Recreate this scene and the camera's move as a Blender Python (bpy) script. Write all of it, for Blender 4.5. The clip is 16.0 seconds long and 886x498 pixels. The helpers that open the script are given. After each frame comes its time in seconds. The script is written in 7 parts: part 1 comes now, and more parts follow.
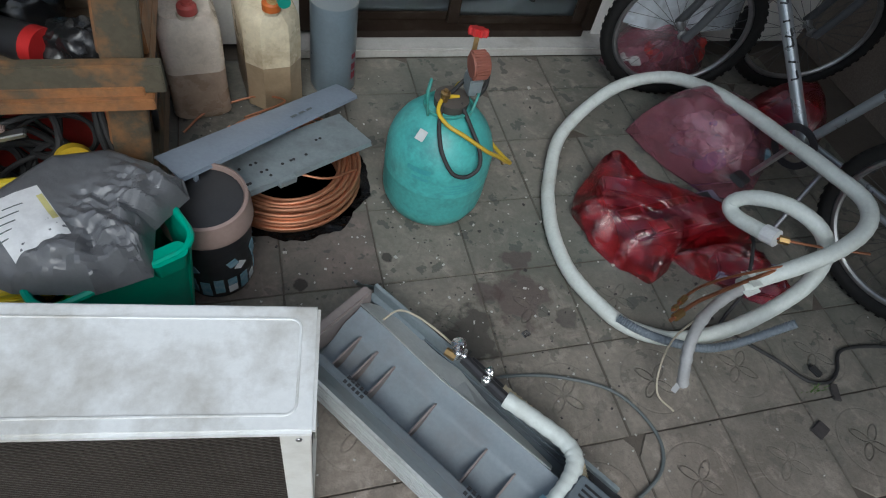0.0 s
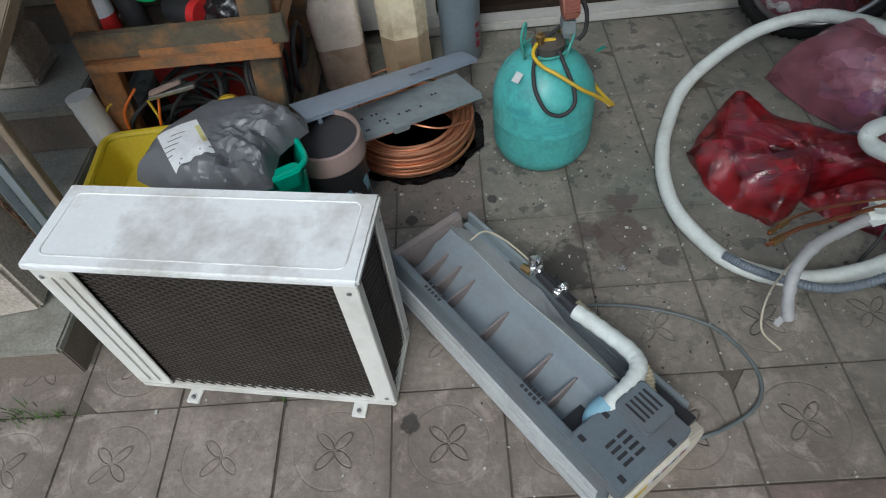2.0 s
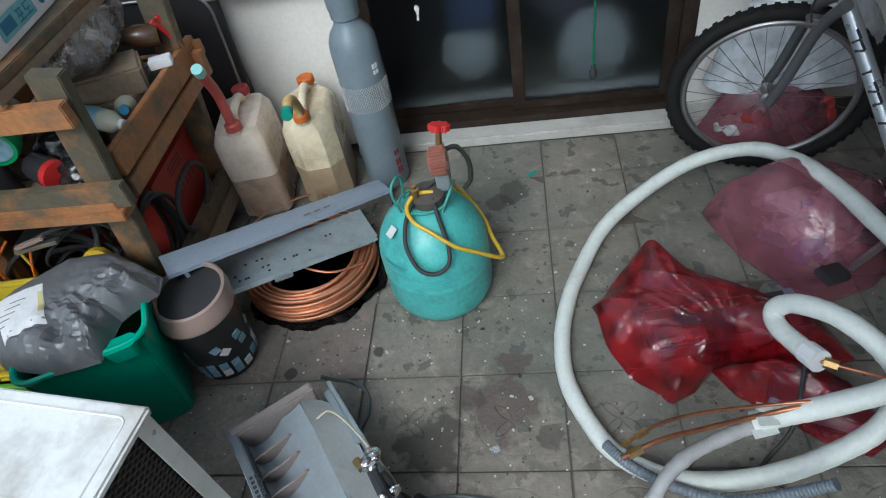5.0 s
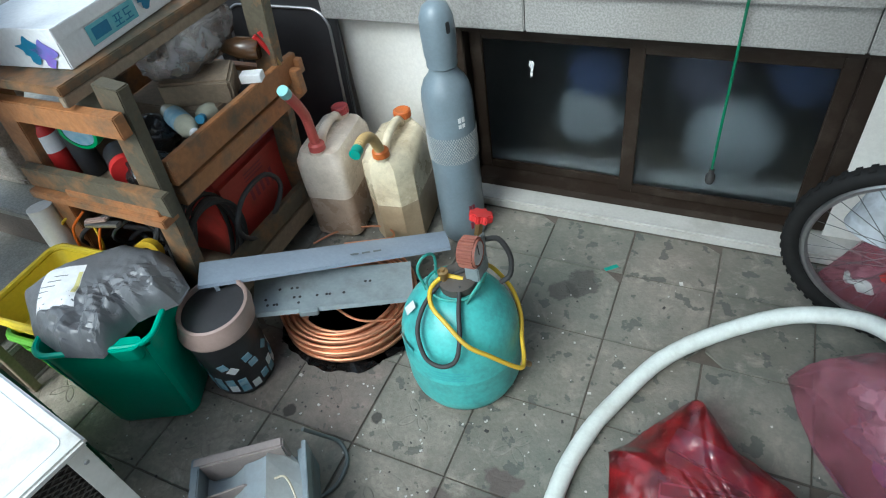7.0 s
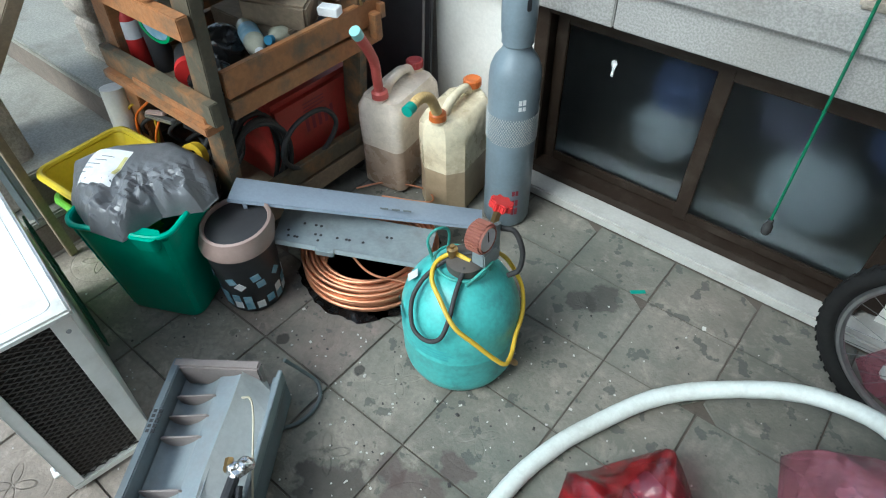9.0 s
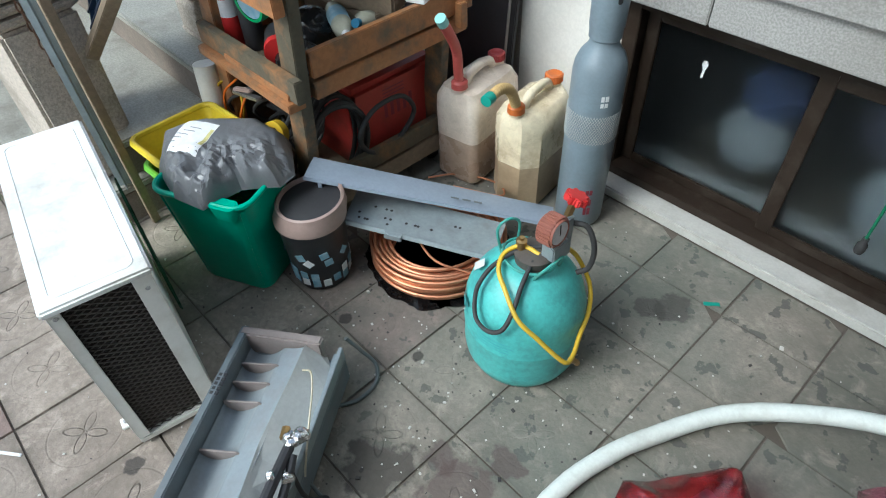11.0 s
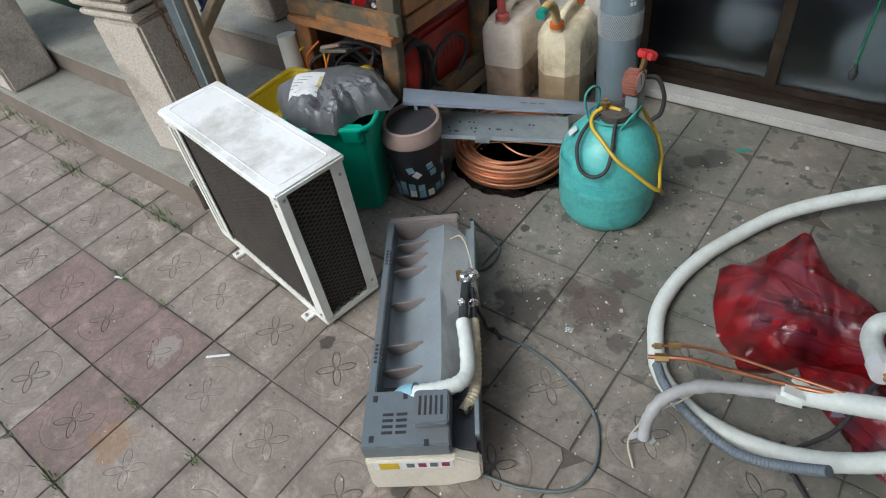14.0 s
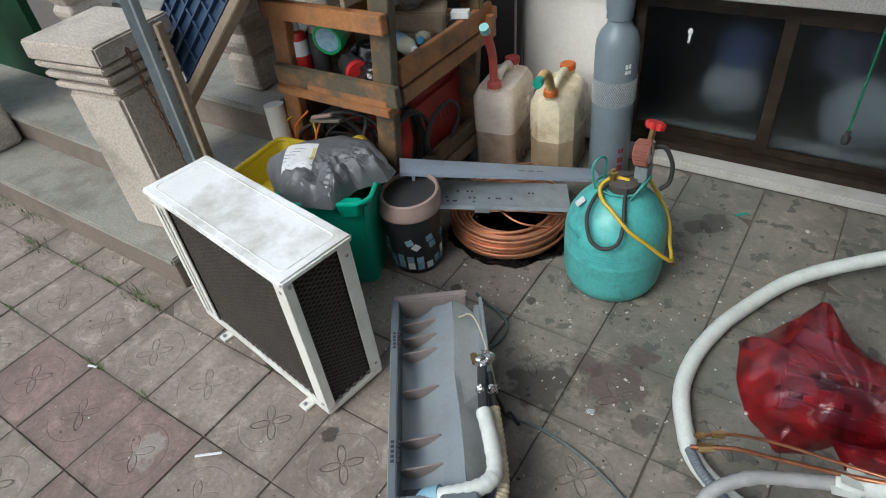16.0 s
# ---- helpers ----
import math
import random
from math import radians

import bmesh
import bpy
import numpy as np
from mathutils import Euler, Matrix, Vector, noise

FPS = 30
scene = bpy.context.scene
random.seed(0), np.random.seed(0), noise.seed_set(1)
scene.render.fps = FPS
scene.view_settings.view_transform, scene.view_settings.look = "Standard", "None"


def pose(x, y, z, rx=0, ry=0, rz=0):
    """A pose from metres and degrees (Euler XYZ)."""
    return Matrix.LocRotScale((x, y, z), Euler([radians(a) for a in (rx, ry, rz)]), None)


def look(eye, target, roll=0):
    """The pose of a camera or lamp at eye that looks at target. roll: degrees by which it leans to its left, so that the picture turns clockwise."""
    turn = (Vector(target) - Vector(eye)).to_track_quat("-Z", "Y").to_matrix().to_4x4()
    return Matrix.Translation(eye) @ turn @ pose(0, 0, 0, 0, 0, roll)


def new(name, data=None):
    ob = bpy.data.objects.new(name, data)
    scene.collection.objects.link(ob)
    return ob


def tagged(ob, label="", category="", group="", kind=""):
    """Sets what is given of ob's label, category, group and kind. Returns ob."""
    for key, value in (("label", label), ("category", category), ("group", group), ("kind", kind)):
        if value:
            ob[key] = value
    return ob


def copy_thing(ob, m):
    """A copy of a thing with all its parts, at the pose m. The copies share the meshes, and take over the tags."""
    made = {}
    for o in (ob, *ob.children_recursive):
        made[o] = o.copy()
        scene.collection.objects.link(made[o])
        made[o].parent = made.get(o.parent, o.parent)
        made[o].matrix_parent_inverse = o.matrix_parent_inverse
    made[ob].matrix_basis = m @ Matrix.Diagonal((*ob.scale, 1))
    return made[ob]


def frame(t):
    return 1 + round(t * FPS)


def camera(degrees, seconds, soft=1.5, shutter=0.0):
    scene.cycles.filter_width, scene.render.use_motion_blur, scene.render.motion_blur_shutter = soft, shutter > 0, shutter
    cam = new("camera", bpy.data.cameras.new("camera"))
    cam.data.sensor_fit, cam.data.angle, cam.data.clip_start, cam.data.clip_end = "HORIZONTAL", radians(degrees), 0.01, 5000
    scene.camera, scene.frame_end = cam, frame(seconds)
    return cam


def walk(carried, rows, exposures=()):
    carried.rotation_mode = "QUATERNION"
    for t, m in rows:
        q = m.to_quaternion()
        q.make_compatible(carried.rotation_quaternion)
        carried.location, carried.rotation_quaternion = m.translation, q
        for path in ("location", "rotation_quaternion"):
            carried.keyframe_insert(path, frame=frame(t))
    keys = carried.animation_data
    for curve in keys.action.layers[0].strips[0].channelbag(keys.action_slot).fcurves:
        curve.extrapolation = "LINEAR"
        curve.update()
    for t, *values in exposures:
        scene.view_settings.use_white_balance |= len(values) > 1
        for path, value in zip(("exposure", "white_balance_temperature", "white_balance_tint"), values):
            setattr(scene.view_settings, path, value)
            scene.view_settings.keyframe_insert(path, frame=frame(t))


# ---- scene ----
cam = camera(71.3, 16.0, 1.1)
PATH = [
    (0, (-0.017, -0.435, 1.6), (0.51, 0.688, 0.031), 14.6),
    (0.5, (0.146, -0.581, 1.577), (0.593, 0.615, 0.038), 4.5),
    (1, (0.269, -0.707, 1.574), (0.455, 0.538, 0.02), -4.7),
    (1.5, (0.258, -0.758, 1.56), (0.216, 0.506, 0.011), -9.4),
    (2, (0.251, -0.77, 1.552), (0.154, 0.492, 0.003), -7.9),
    (2.5, (0.265, -0.763, 1.562), (0.148, 0.532, 0.042), -8.5),
    (3, (0.317, -0.776, 1.57), (0.247, 0.58, 0.102), -9.7),
    (3.5, (0.329, -0.773, 1.542), (0.173, 0.546, 0.047), -15.3),
    (4, (0.469, -0.62, 1.542), (0.343, 0.686, 0.033), -15.0),
    (4.5, (0.619, -0.452, 1.569), (0.559, 0.847, 0.049), -9.9),
    (5, (0.839, -0.407, 1.601), (0.551, 0.966, 0.175), -12.4),
    (5.2, (0.981, -0.397, 1.621), (0.52, 0.971, 0.237), -13.9),
    (7.3, (1.159, 0.022, 1.64), (0.366, 1.234, 0.261), -10.5),
    (7.5, (1.201, 0.054, 1.623), (0.361, 1.227, 0.237), -10.3),
    (8, (1.225, 0.056, 1.624), (0.316, 1.14, 0.211), -5.0),
    (8.5, (1.231, 0.067, 1.624), (0.353, 1.162, 0.2), -2.9),
    (8.7, (1.23, 0.061, 1.624), (0.34, 1.134, 0.19), -2.4),
    (10.8, (1.245, 0.05, 1.602), (0.227, 1.102, 0.239), -1.6),
    (11, (1.229, 0.034, 1.588), (0.171, 0.965, 0.168), -2.9),
    (11.5, (1.174, -0.109, 1.576), (0.039, 0.645, 0.111), -1.8),
    (12, (1.172, -0.371, 1.571), (0.27, 0.462, -0.008), 3.1),
    (12.5, (1.224, -0.518, 1.575), (0.324, 0.348, 0.013), 4.0),
    (13, (1.327, -0.585, 1.56), (0.279, 0.203, 0.049), -9.8),
    (13.5, (1.369, -0.644, 1.563), (0.377, 0.273, 0.087), -12.9),
    (14, (1.268, -0.738, 1.606), (0.275, 0.297, 0.212), -10.0),
    (14.5, (1.215, -0.771, 1.611), (0.263, 0.296, 0.212), -4.9),
    (15, (1.205, -0.755, 1.613), (0.244, 0.32, 0.226), -5.1),
    (15.5, (1.157, -0.737, 1.622), (0.215, 0.396, 0.269), -4.8),
    (16, (1.069, -0.713, 1.615), (0.123, 0.491, 0.328), -7.7),
]
walk(cam, [(t, look(eye, target, roll)) for t, eye, target, roll in PATH],
     exposures=[(0.0, -0.2, 5850, 4), (3.0, -0.08, 5900, 4), (4.0, -0.02, 5850, 3), (5.0, 0.3, 5700, 2), (7.5, 0.85, 5600, -3), (8.5, 0.92, 5600, -3), (11.0, 0.88, 5750, 0), (12.5, 0.45, 5950, 4), (14.5, 0.33, 6050, 5), (16.0, 0.3, 6100, 5)])

# ---- world and light: an overcast day in an open front yard ----
world = bpy.data.worlds.new("overcast_sky")
scene.world = world
world.use_nodes = True
wn, wl = world.node_tree.nodes, world.node_tree.links
sky = wn.new("ShaderNodeTexSky")
sky.sky_type = "NISHITA"
sky.sun_disc = False
sky.sun_elevation = radians(48)
sky.sun_rotation = radians(194)
sky.air_density, sky.dust_density = 1.0, 3.0
wn["Background"].inputs["Strength"].default_value = 0.15
hue = wn.new("ShaderNodeHueSaturation")
hue.inputs["Saturation"].default_value = 0.62
wl.new(sky.outputs[0], hue.inputs["Color"])
wl.new(hue.outputs[0], wn["Background"].inputs["Color"])
sun = new("sun", bpy.data.lights.new("sun", "SUN"))
sun.data.energy = 1.2
sun.data.angle = radians(25)
sun.data.color = (1.0, 0.97, 0.93)
sun.matrix_world = look((-1.2, -4.4, 5.2), (0, 0.5, 0))


# ---- materials ----
def material(name, base, second=None, rough=0.6, metal=0.0, scale=8.0, mix=0.6, stain=None, stain_scale=2.5, stain_amount=0.35,
             bump=0.15, bump_scale=60.0, spec=0.5, fine=90.0, fine_amount=0.12, rough_var=0.12, stretch=(1, 1, 1), coat=0.0, by_object=0.0):
    """A surface with colour varied at two scales, stains, uneven gloss and fine relief."""
    m = bpy.data.materials.new(name)
    m.use_nodes = True
    n, l = m.node_tree.nodes, m.node_tree.links
    p = n["Principled BSDF"]
    tc = n.new("ShaderNodeTexCoord")
    mp = n.new("ShaderNodeMapping")
    mp.inputs["Scale"].default_value = stretch
    info = n.new("ShaderNodeObjectInfo")
    add = n.new("ShaderNodeVectorMath")
    mul = n.new("ShaderNodeVectorMath")
    mul.operation = "SCALE"
    mul.inputs[0].default_value = (7.3, 3.1, 5.7)
    l.new(info.outputs["Random"], mul.inputs["Scale"])
    l.new(tc.outputs["Object"], add.inputs[0])
    l.new(mul.outputs[0], add.inputs[1])
    l.new(add.outputs[0], mp.inputs["Vector"])

    def noise_at(s, detail=5.0, r=0.6):
        t = n.new("ShaderNodeTexNoise")
        t.inputs["Scale"].default_value = s
        t.inputs["Detail"].default_value = detail
        t.inputs["Roughness"].default_value = r
        l.new(mp.outputs[0], t.inputs["Vector"])
        return t.outputs["Fac"]

    def ramp(src, a, b):
        r = n.new("ShaderNodeMapRange")
        r.inputs["From Min"].default_value, r.inputs["From Max"].default_value = a, b
        l.new(src, r.inputs["Value"])
        return r.outputs[0]

    def blend(fac, a, b):
        x = n.new("ShaderNodeMix")
        x.data_type = "RGBA"
        for sock, v in ((x.inputs["Factor"], fac), (x.inputs["A"], a), (x.inputs["B"], b)):
            if isinstance(v, (tuple, list)):
                sock.default_value = (*v, 1) if len(v) == 3 else v
            elif isinstance(v, float):
                sock.default_value = v
            else:
                l.new(v, sock)
        return x.outputs["Result"]

    second = second or tuple(c * 0.72 for c in base)
    f1 = n.new("ShaderNodeMath")
    f1.operation = "MULTIPLY"
    f1.inputs[1].default_value = mix
    l.new(ramp(noise_at(scale), 0.3, 0.7), f1.inputs[0])
    col = blend(f1.outputs[0], base, second)
    f2 = n.new("ShaderNodeMath")
    f2.operation = "MULTIPLY"
    f2.inputs[1].default_value = fine_amount
    l.new(ramp(noise_at(fine, 3.0), 0.4, 0.6), f2.inputs[0])
    col = blend(f2.outputs[0], col, tuple(c * 0.45 for c in base))
    if stain:
        f3 = n.new("ShaderNodeMath")
        f3.operation = "MULTIPLY"
        f3.inputs[1].default_value = stain_amount
        l.new(ramp(noise_at(stain_scale, 8.0, 0.65), 0.48, 0.66), f3.inputs[0])
        col = blend(f3.outputs[0], col, stain)
    if by_object:
        f4 = n.new("ShaderNodeMath")
        f4.operation = "MULTIPLY"
        f4.inputs[1].default_value = by_object
        l.new(info.outputs["Random"], f4.inputs[0])
        col = blend(f4.outputs[0], col, tuple(c * 0.55 for c in base))
    l.new(col, p.inputs["Base Color"])
    rr = n.new("ShaderNodeMapRange")
    rr.inputs["To Min"].default_value, rr.inputs["To Max"].default_value = max(0.03, rough - rough_var), min(1, rough + rough_var)
    l.new(noise_at(scale * 2.3), rr.inputs["Value"])
    l.new(rr.outputs[0], p.inputs["Roughness"])
    p.inputs["Metallic"].default_value = metal
    p.inputs["Specular IOR Level"].default_value = spec
    p.inputs["Coat Weight"].default_value = coat
    if bump:
        bp = n.new("ShaderNodeBump")
        bp.inputs["Strength"].default_value = bump
        bp.inputs["Distance"].default_value = 0.004
        l.new(noise_at(bump_scale, 6.0), bp.inputs["Height"])
        l.new(bp.outputs[0], p.inputs["Normal"])
    return m


M = {}
M["concrete"] = material("worn_concrete", (0.30, 0.275, 0.25), (0.22, 0.205, 0.185), 0.85, scale=5, stain=(0.13, 0.12, 0.10), stain_scale=3, bump=0.5, bump_scale=120)
M["granite"] = material("grey_granite", (0.40, 0.39, 0.37), (0.30, 0.29, 0.28), 0.75, scale=4, fine=160, fine_amount=0.55, stain=(0.2, 0.18, 0.15), stain_amount=0.25, bump=0.35, bump_scale=150)
M["stone_warm"] = material("weathered_stone", (0.60, 0.53, 0.45), (0.47, 0.415, 0.35), 0.85, scale=6, fine=110, fine_amount=0.55, stain=(0.2, 0.17, 0.13), stain_scale=5, stain_amount=0.6, bump=0.7, bump_scale=90)
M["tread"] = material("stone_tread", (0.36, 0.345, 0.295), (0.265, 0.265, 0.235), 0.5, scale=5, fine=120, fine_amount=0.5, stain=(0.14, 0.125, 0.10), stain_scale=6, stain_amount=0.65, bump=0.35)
# near-black tone stands for the unlit room, not for a real paint
M["room_shade"] = material("unlit_room_shade", (0.06, 0.06, 0.065), (0.04, 0.04, 0.045), 0.8, scale=2, bump=0.0)
# brown stained stone, darkened further for the step contrast that flat overcast light lacks
M["riser"] = material("dark_stained_riser", (0.23, 0.185, 0.15), (0.16, 0.13, 0.105), 0.85, scale=5, fine=140, fine_amount=0.4, stain=(0.11, 0.095, 0.075), stain_amount=0.6, stain_scale=4, bump=0.4)
M["white_wall"] = material("white_painted_wall", (0.80, 0.78, 0.73), (0.72, 0.70, 0.65), 0.7, scale=3, stain=(0.5, 0.45, 0.38), stain_scale=2, stain_amount=0.2, bump=0.1)
M["sill"] = material("white_stone_sill", (0.52, 0.51, 0.48), (0.40, 0.39, 0.365), 0.65, scale=7, stain=(0.3, 0.28, 0.24), stain_scale=8, stain_amount=0.5, bump=0.25)
M["brown_frame"] = material("dark_brown_frame", (0.025, 0.016, 0.011), (0.018, 0.012, 0.008), 0.45, spec=0.3, scale=10, stain=(0.12, 0.1, 0.08), stain_scale=9, stain_amount=0.2, bump=0.08)
M["ac_white"] = material("aged_white_paint", (0.80, 0.79, 0.74), (0.70, 0.69, 0.64), 0.5, scale=6, stain=(0.42, 0.38, 0.30), stain_scale=5, stain_amount=0.4, bump=0.1, bump_scale=200, fine_amount=0.05)
M["ac_lid"] = material("dirty_white_lid", (0.89, 0.90, 0.885), (0.82, 0.83, 0.81), 0.42, scale=5, stain=(0.40, 0.37, 0.31), stain_scale=4.2, stain_amount=0.7, bump=0.08, fine_amount=0.06)
M["mesh_dark"] = material("dark_wire_mesh", (0.065, 0.055, 0.047), (0.11, 0.094, 0.08), 0.5, scale=12, bump=0.1)
M["coil_fins"] = material("dark_coil_fins", (0.022, 0.018, 0.015), (0.04, 0.03, 0.024), 0.8, scale=14, bump=0.8, bump_scale=200)
M["grey_plastic"] = material("grey_plastic", (0.155, 0.185, 0.205), (0.118, 0.14, 0.157), 0.42, scale=7, stain=(0.16, 0.12, 0.10), stain_scale=6, stain_amount=0.35, bump=0.06)
M["drum_grey"] = material("blue_grey_plastic", (0.265, 0.305, 0.33), (0.21, 0.24, 0.265), 0.4, scale=6, stain=(0.2, 0.17, 0.15), stain_scale=7, stain_amount=0.3, bump=0.05)
M["foam_grey"] = material("pale_grey_foam", (0.60, 0.62, 0.61), (0.48, 0.50, 0.50), 0.65, scale=10, stain=(0.22, 0.20, 0.18), bump=0.1)
M["cream"] = material("cream_plastic", (0.74, 0.69, 0.58), (0.66, 0.60, 0.5), 0.45, scale=6, stain=(0.4, 0.33, 0.24), stain_amount=0.3, bump=0.05)
M["rib"] = material("dusty_rib", (0.29, 0.245, 0.23), (0.20, 0.175, 0.17), 0.65, scale=14, bump=0.08)
M["black_plastic"] = material("black_plastic", (0.028, 0.028, 0.031), (0.042, 0.042, 0.045), 0.45, scale=9, bump=0.06)
M["rubber"] = material("black_rubber", (0.028, 0.028, 0.029), (0.043, 0.041, 0.04), 0.65, scale=20, bump=0.15, bump_scale=150)
M["teal"] = material("turquoise_paint", (0.115, 0.50, 0.465), (0.09, 0.42, 0.40), 0.38, scale=6, stain=(0.05, 0.17, 0.18), stain_scale=16, stain_amount=0.5, fine=70, fine_amount=0.25, bump=0.08, bump_scale=80)
M["teal_wire"] = material("turquoise_wire", (0.05, 0.36, 0.31), (0.10, 0.20, 0.16), 0.5, scale=40, mix=0.8, bump=0.1)
M["red_paint"] = material("red_plastic", (0.55, 0.025, 0.025), (0.42, 0.02, 0.02), 0.4, scale=9, bump=0.05)
M["gauge_brown"] = material("faded_gauge_boot", (0.30, 0.11, 0.075), (0.22, 0.08, 0.06), 0.6, scale=25, stain=(0.4, 0.2, 0.15), bump=0.1)
M["yellow"] = material("yellow_rubber", (0.70, 0.48, 0.03), (0.58, 0.38, 0.02), 0.45, scale=14, stain=(0.25, 0.18, 0.05), bump=0.05)
M["yellow_plastic"] = material("yellow_plastic", (0.72, 0.55, 0.03), (0.6, 0.45, 0.02), 0.4, scale=9, bump=0.05)
M["lime"] = material("lime_green_plastic", (0.17, 0.48, 0.05), (0.13, 0.38, 0.04), 0.4, scale=9, bump=0.05)
M["green_plastic"] = material("green_plastic", (0.008, 0.43, 0.28), (0.006, 0.36, 0.235), 0.32, scale=5, stain=(0.03, 0.15, 0.1), stain_scale=8, stain_amount=0.2, bump=0.05)
M["brass"] = material("dull_brass", (0.42, 0.28, 0.12), (0.25, 0.17, 0.08), 0.4, metal=0.9, scale=40, bump=0.1)
M["steel"] = material("dull_steel", (0.45, 0.45, 0.45), (0.3, 0.3, 0.3), 0.4, metal=0.9, scale=20, bump=0.08)
M["copper"] = material("copper_tube", (0.76, 0.36, 0.205), (0.58, 0.25, 0.14), 0.40, metal=0.8, scale=12, stain=(0.3, 0.13, 0.07), stain_scale=9, stain_amount=0.4, bump=0.03)
M["galv"] = material("galvanised_sheet", (0.36, 0.41, 0.43), (0.27, 0.32, 0.34), 0.45, metal=0.5, scale=18, stain=(0.2, 0.2, 0.18), stain_scale=9, stain_amount=0.35, bump=0.08)
M["panel_blue"] = material("blue_grey_panel", (0.28, 0.33, 0.40), (0.24, 0.285, 0.35), 0.35, scale=5, stain=(0.17, 0.19, 0.21), stain_scale=7, stain_amount=0.2, bump=0.03)
M["cyl_grey"] = material("blue_grey_paint", (0.20, 0.25, 0.285), (0.17, 0.215, 0.25), 0.32, scale=7, stain=(0.12, 0.13, 0.14), stain_scale=8, stain_amount=0.25, bump=0.05, bump_scale=90)
M["taupe"] = material("taupe_plastic", (0.36, 0.26, 0.23), (0.30, 0.215, 0.19), 0.45, scale=6, bump=0.04)
M["wood"] = material("worn_brown_wood", (0.42, 0.185, 0.07), (0.24, 0.105, 0.044), 0.5, scale=9, stain=(0.05, 0.075, 0.062), stain_scale=7, stain_amount=0.8, bump=0.4, bump_scale=45, fine=60, fine_amount=0.35, stretch=(1, 1, 1), by_object=0.2)
M["wood_dark"] = material("green_stained_wood", (0.115, 0.098, 0.066), (0.07, 0.066, 0.046), 0.6, scale=8, stain=(0.36, 0.165, 0.06), stain_scale=8, stain_amount=0.85, bump=0.4, bump_scale=45, fine=60, fine_amount=0.35, by_object=0.3)
M["wood_grey"] = material("weathered_grey_wood", (0.29, 0.225, 0.155), (0.19, 0.145, 0.10), 0.75, scale=9, bump=0.4, fine=60, fine_amount=0.3)
M["white_wrap"] = material("white_tape_wrap", (0.72, 0.76, 0.72), (0.62, 0.66, 0.62), 0.5, scale=14, stain=(0.4, 0.40, 0.35), stain_scale=7, stain_amount=0.35, bump=0.35, bump_scale=50)
M["grey_sleeve"] = material("grey_foam_sleeve", (0.44, 0.44, 0.44), (0.24, 0.24, 0.24), 0.5, scale=26, bump=0.3)
M["conduit"] = material("grey_conduit", (0.16, 0.19, 0.22), (0.12, 0.14, 0.165), 0.45, scale=16, bump=0.05)
M["cable_grey"] = material("grey_cable", (0.14, 0.16, 0.16), (0.11, 0.125, 0.125), 0.5, scale=16, bump=0.03)
M["bag_grey"] = material("grey_bag_film", (0.15, 0.155, 0.165), (0.115, 0.12, 0.13), 0.36, scale=7, bump=0.3, bump_scale=60, spec=0.6)
M["bag_black"] = material("black_bag_film", (0.012, 0.012, 0.013), (0.02, 0.02, 0.02), 0.25, scale=7, bump=0.3, bump_scale=40, spec=0.6)
M["paper"] = material("white_label_paper", (0.78, 0.79, 0.80), (0.7, 0.71, 0.72), 0.55, scale=9, bump=0.02)
M["red_metal"] = material("rusty_red_enamel", (0.50, 0.05, 0.04), (0.38, 0.04, 0.034), 0.45, scale=6, stain=(0.16, 0.05, 0.03), stain_scale=6, stain_amount=0.5, bump=0.12)
M["bike_silver"] = material("silver_bike_paint", (0.42, 0.45, 0.48), (0.36, 0.39, 0.42), 0.3, metal=0.6, scale=9, bump=0.03)
M["grass"] = material("grass_blades", (0.07, 0.15, 0.025), (0.10, 0.17, 0.04), 0.6, scale=30, bump=0.0)
M["soil"] = material("street_ground", (0.15, 0.125, 0.10), (0.10, 0.085, 0.07), 0.9, scale=2, bump=0.5, bump_scale=30)
M["joint"] = material("dark_joint_dirt", (0.125, 0.105, 0.085), (0.085, 0.074, 0.06), 0.95, scale=14, bump=0.6, bump_scale=80)
M["blue_crate"] = material("dark_blue_plastic", (0.025, 0.05, 0.10), (0.02, 0.04, 0.08), 0.4, scale=9, bump=0.05)
M["green_door"] = material("dark_green_paint", (0.008, 0.052, 0.022), (0.006, 0.042, 0.018), 0.6, spec=0.2, scale=4, bump=0.05)
M["chip"] = material("pale_chips", (0.6, 0.58, 0.54), (0.4, 0.38, 0.35), 0.8, scale=60, bump=0.0)
M["dark_chip"] = material("dark_chips", (0.05, 0.045, 0.045), (0.08, 0.07, 0.065), 0.8, scale=60, bump=0.0)
M["beige_wire"] = material("beige_wire", (0.55, 0.5, 0.38), (0.45, 0.4, 0.3), 0.5, scale=20, bump=0.0)
M["blue_tape"] = material("pale_blue_tape", (0.23, 0.42, 0.52), (0.18, 0.34, 0.43), 0.5, scale=18, bump=0.2)
M["cream_hose"] = material("cream_corrugated", (0.66, 0.58, 0.40), (0.56, 0.48, 0.33), 0.5, scale=18, bump=0.1)
M["foil"] = material("foil_scraps", (0.8, 0.8, 0.8), (0.6, 0.6, 0.6), 0.2, metal=1.0, scale=30, bump=0.6, bump_scale=90)
M["green_cord"] = material("green_cord", (0.01, 0.16, 0.075), (0.01, 0.13, 0.06), 0.5, scale=20, bump=0.0)
M["ink_blue"] = material("blue_print", (0.02, 0.16, 0.30), (0.02, 0.2, 0.32), 0.5, scale=30, bump=0.0)
M["ink_red"] = material("dark_red_print", (0.25, 0.03, 0.05), (0.2, 0.03, 0.05), 0.5, scale=30, bump=0.0)
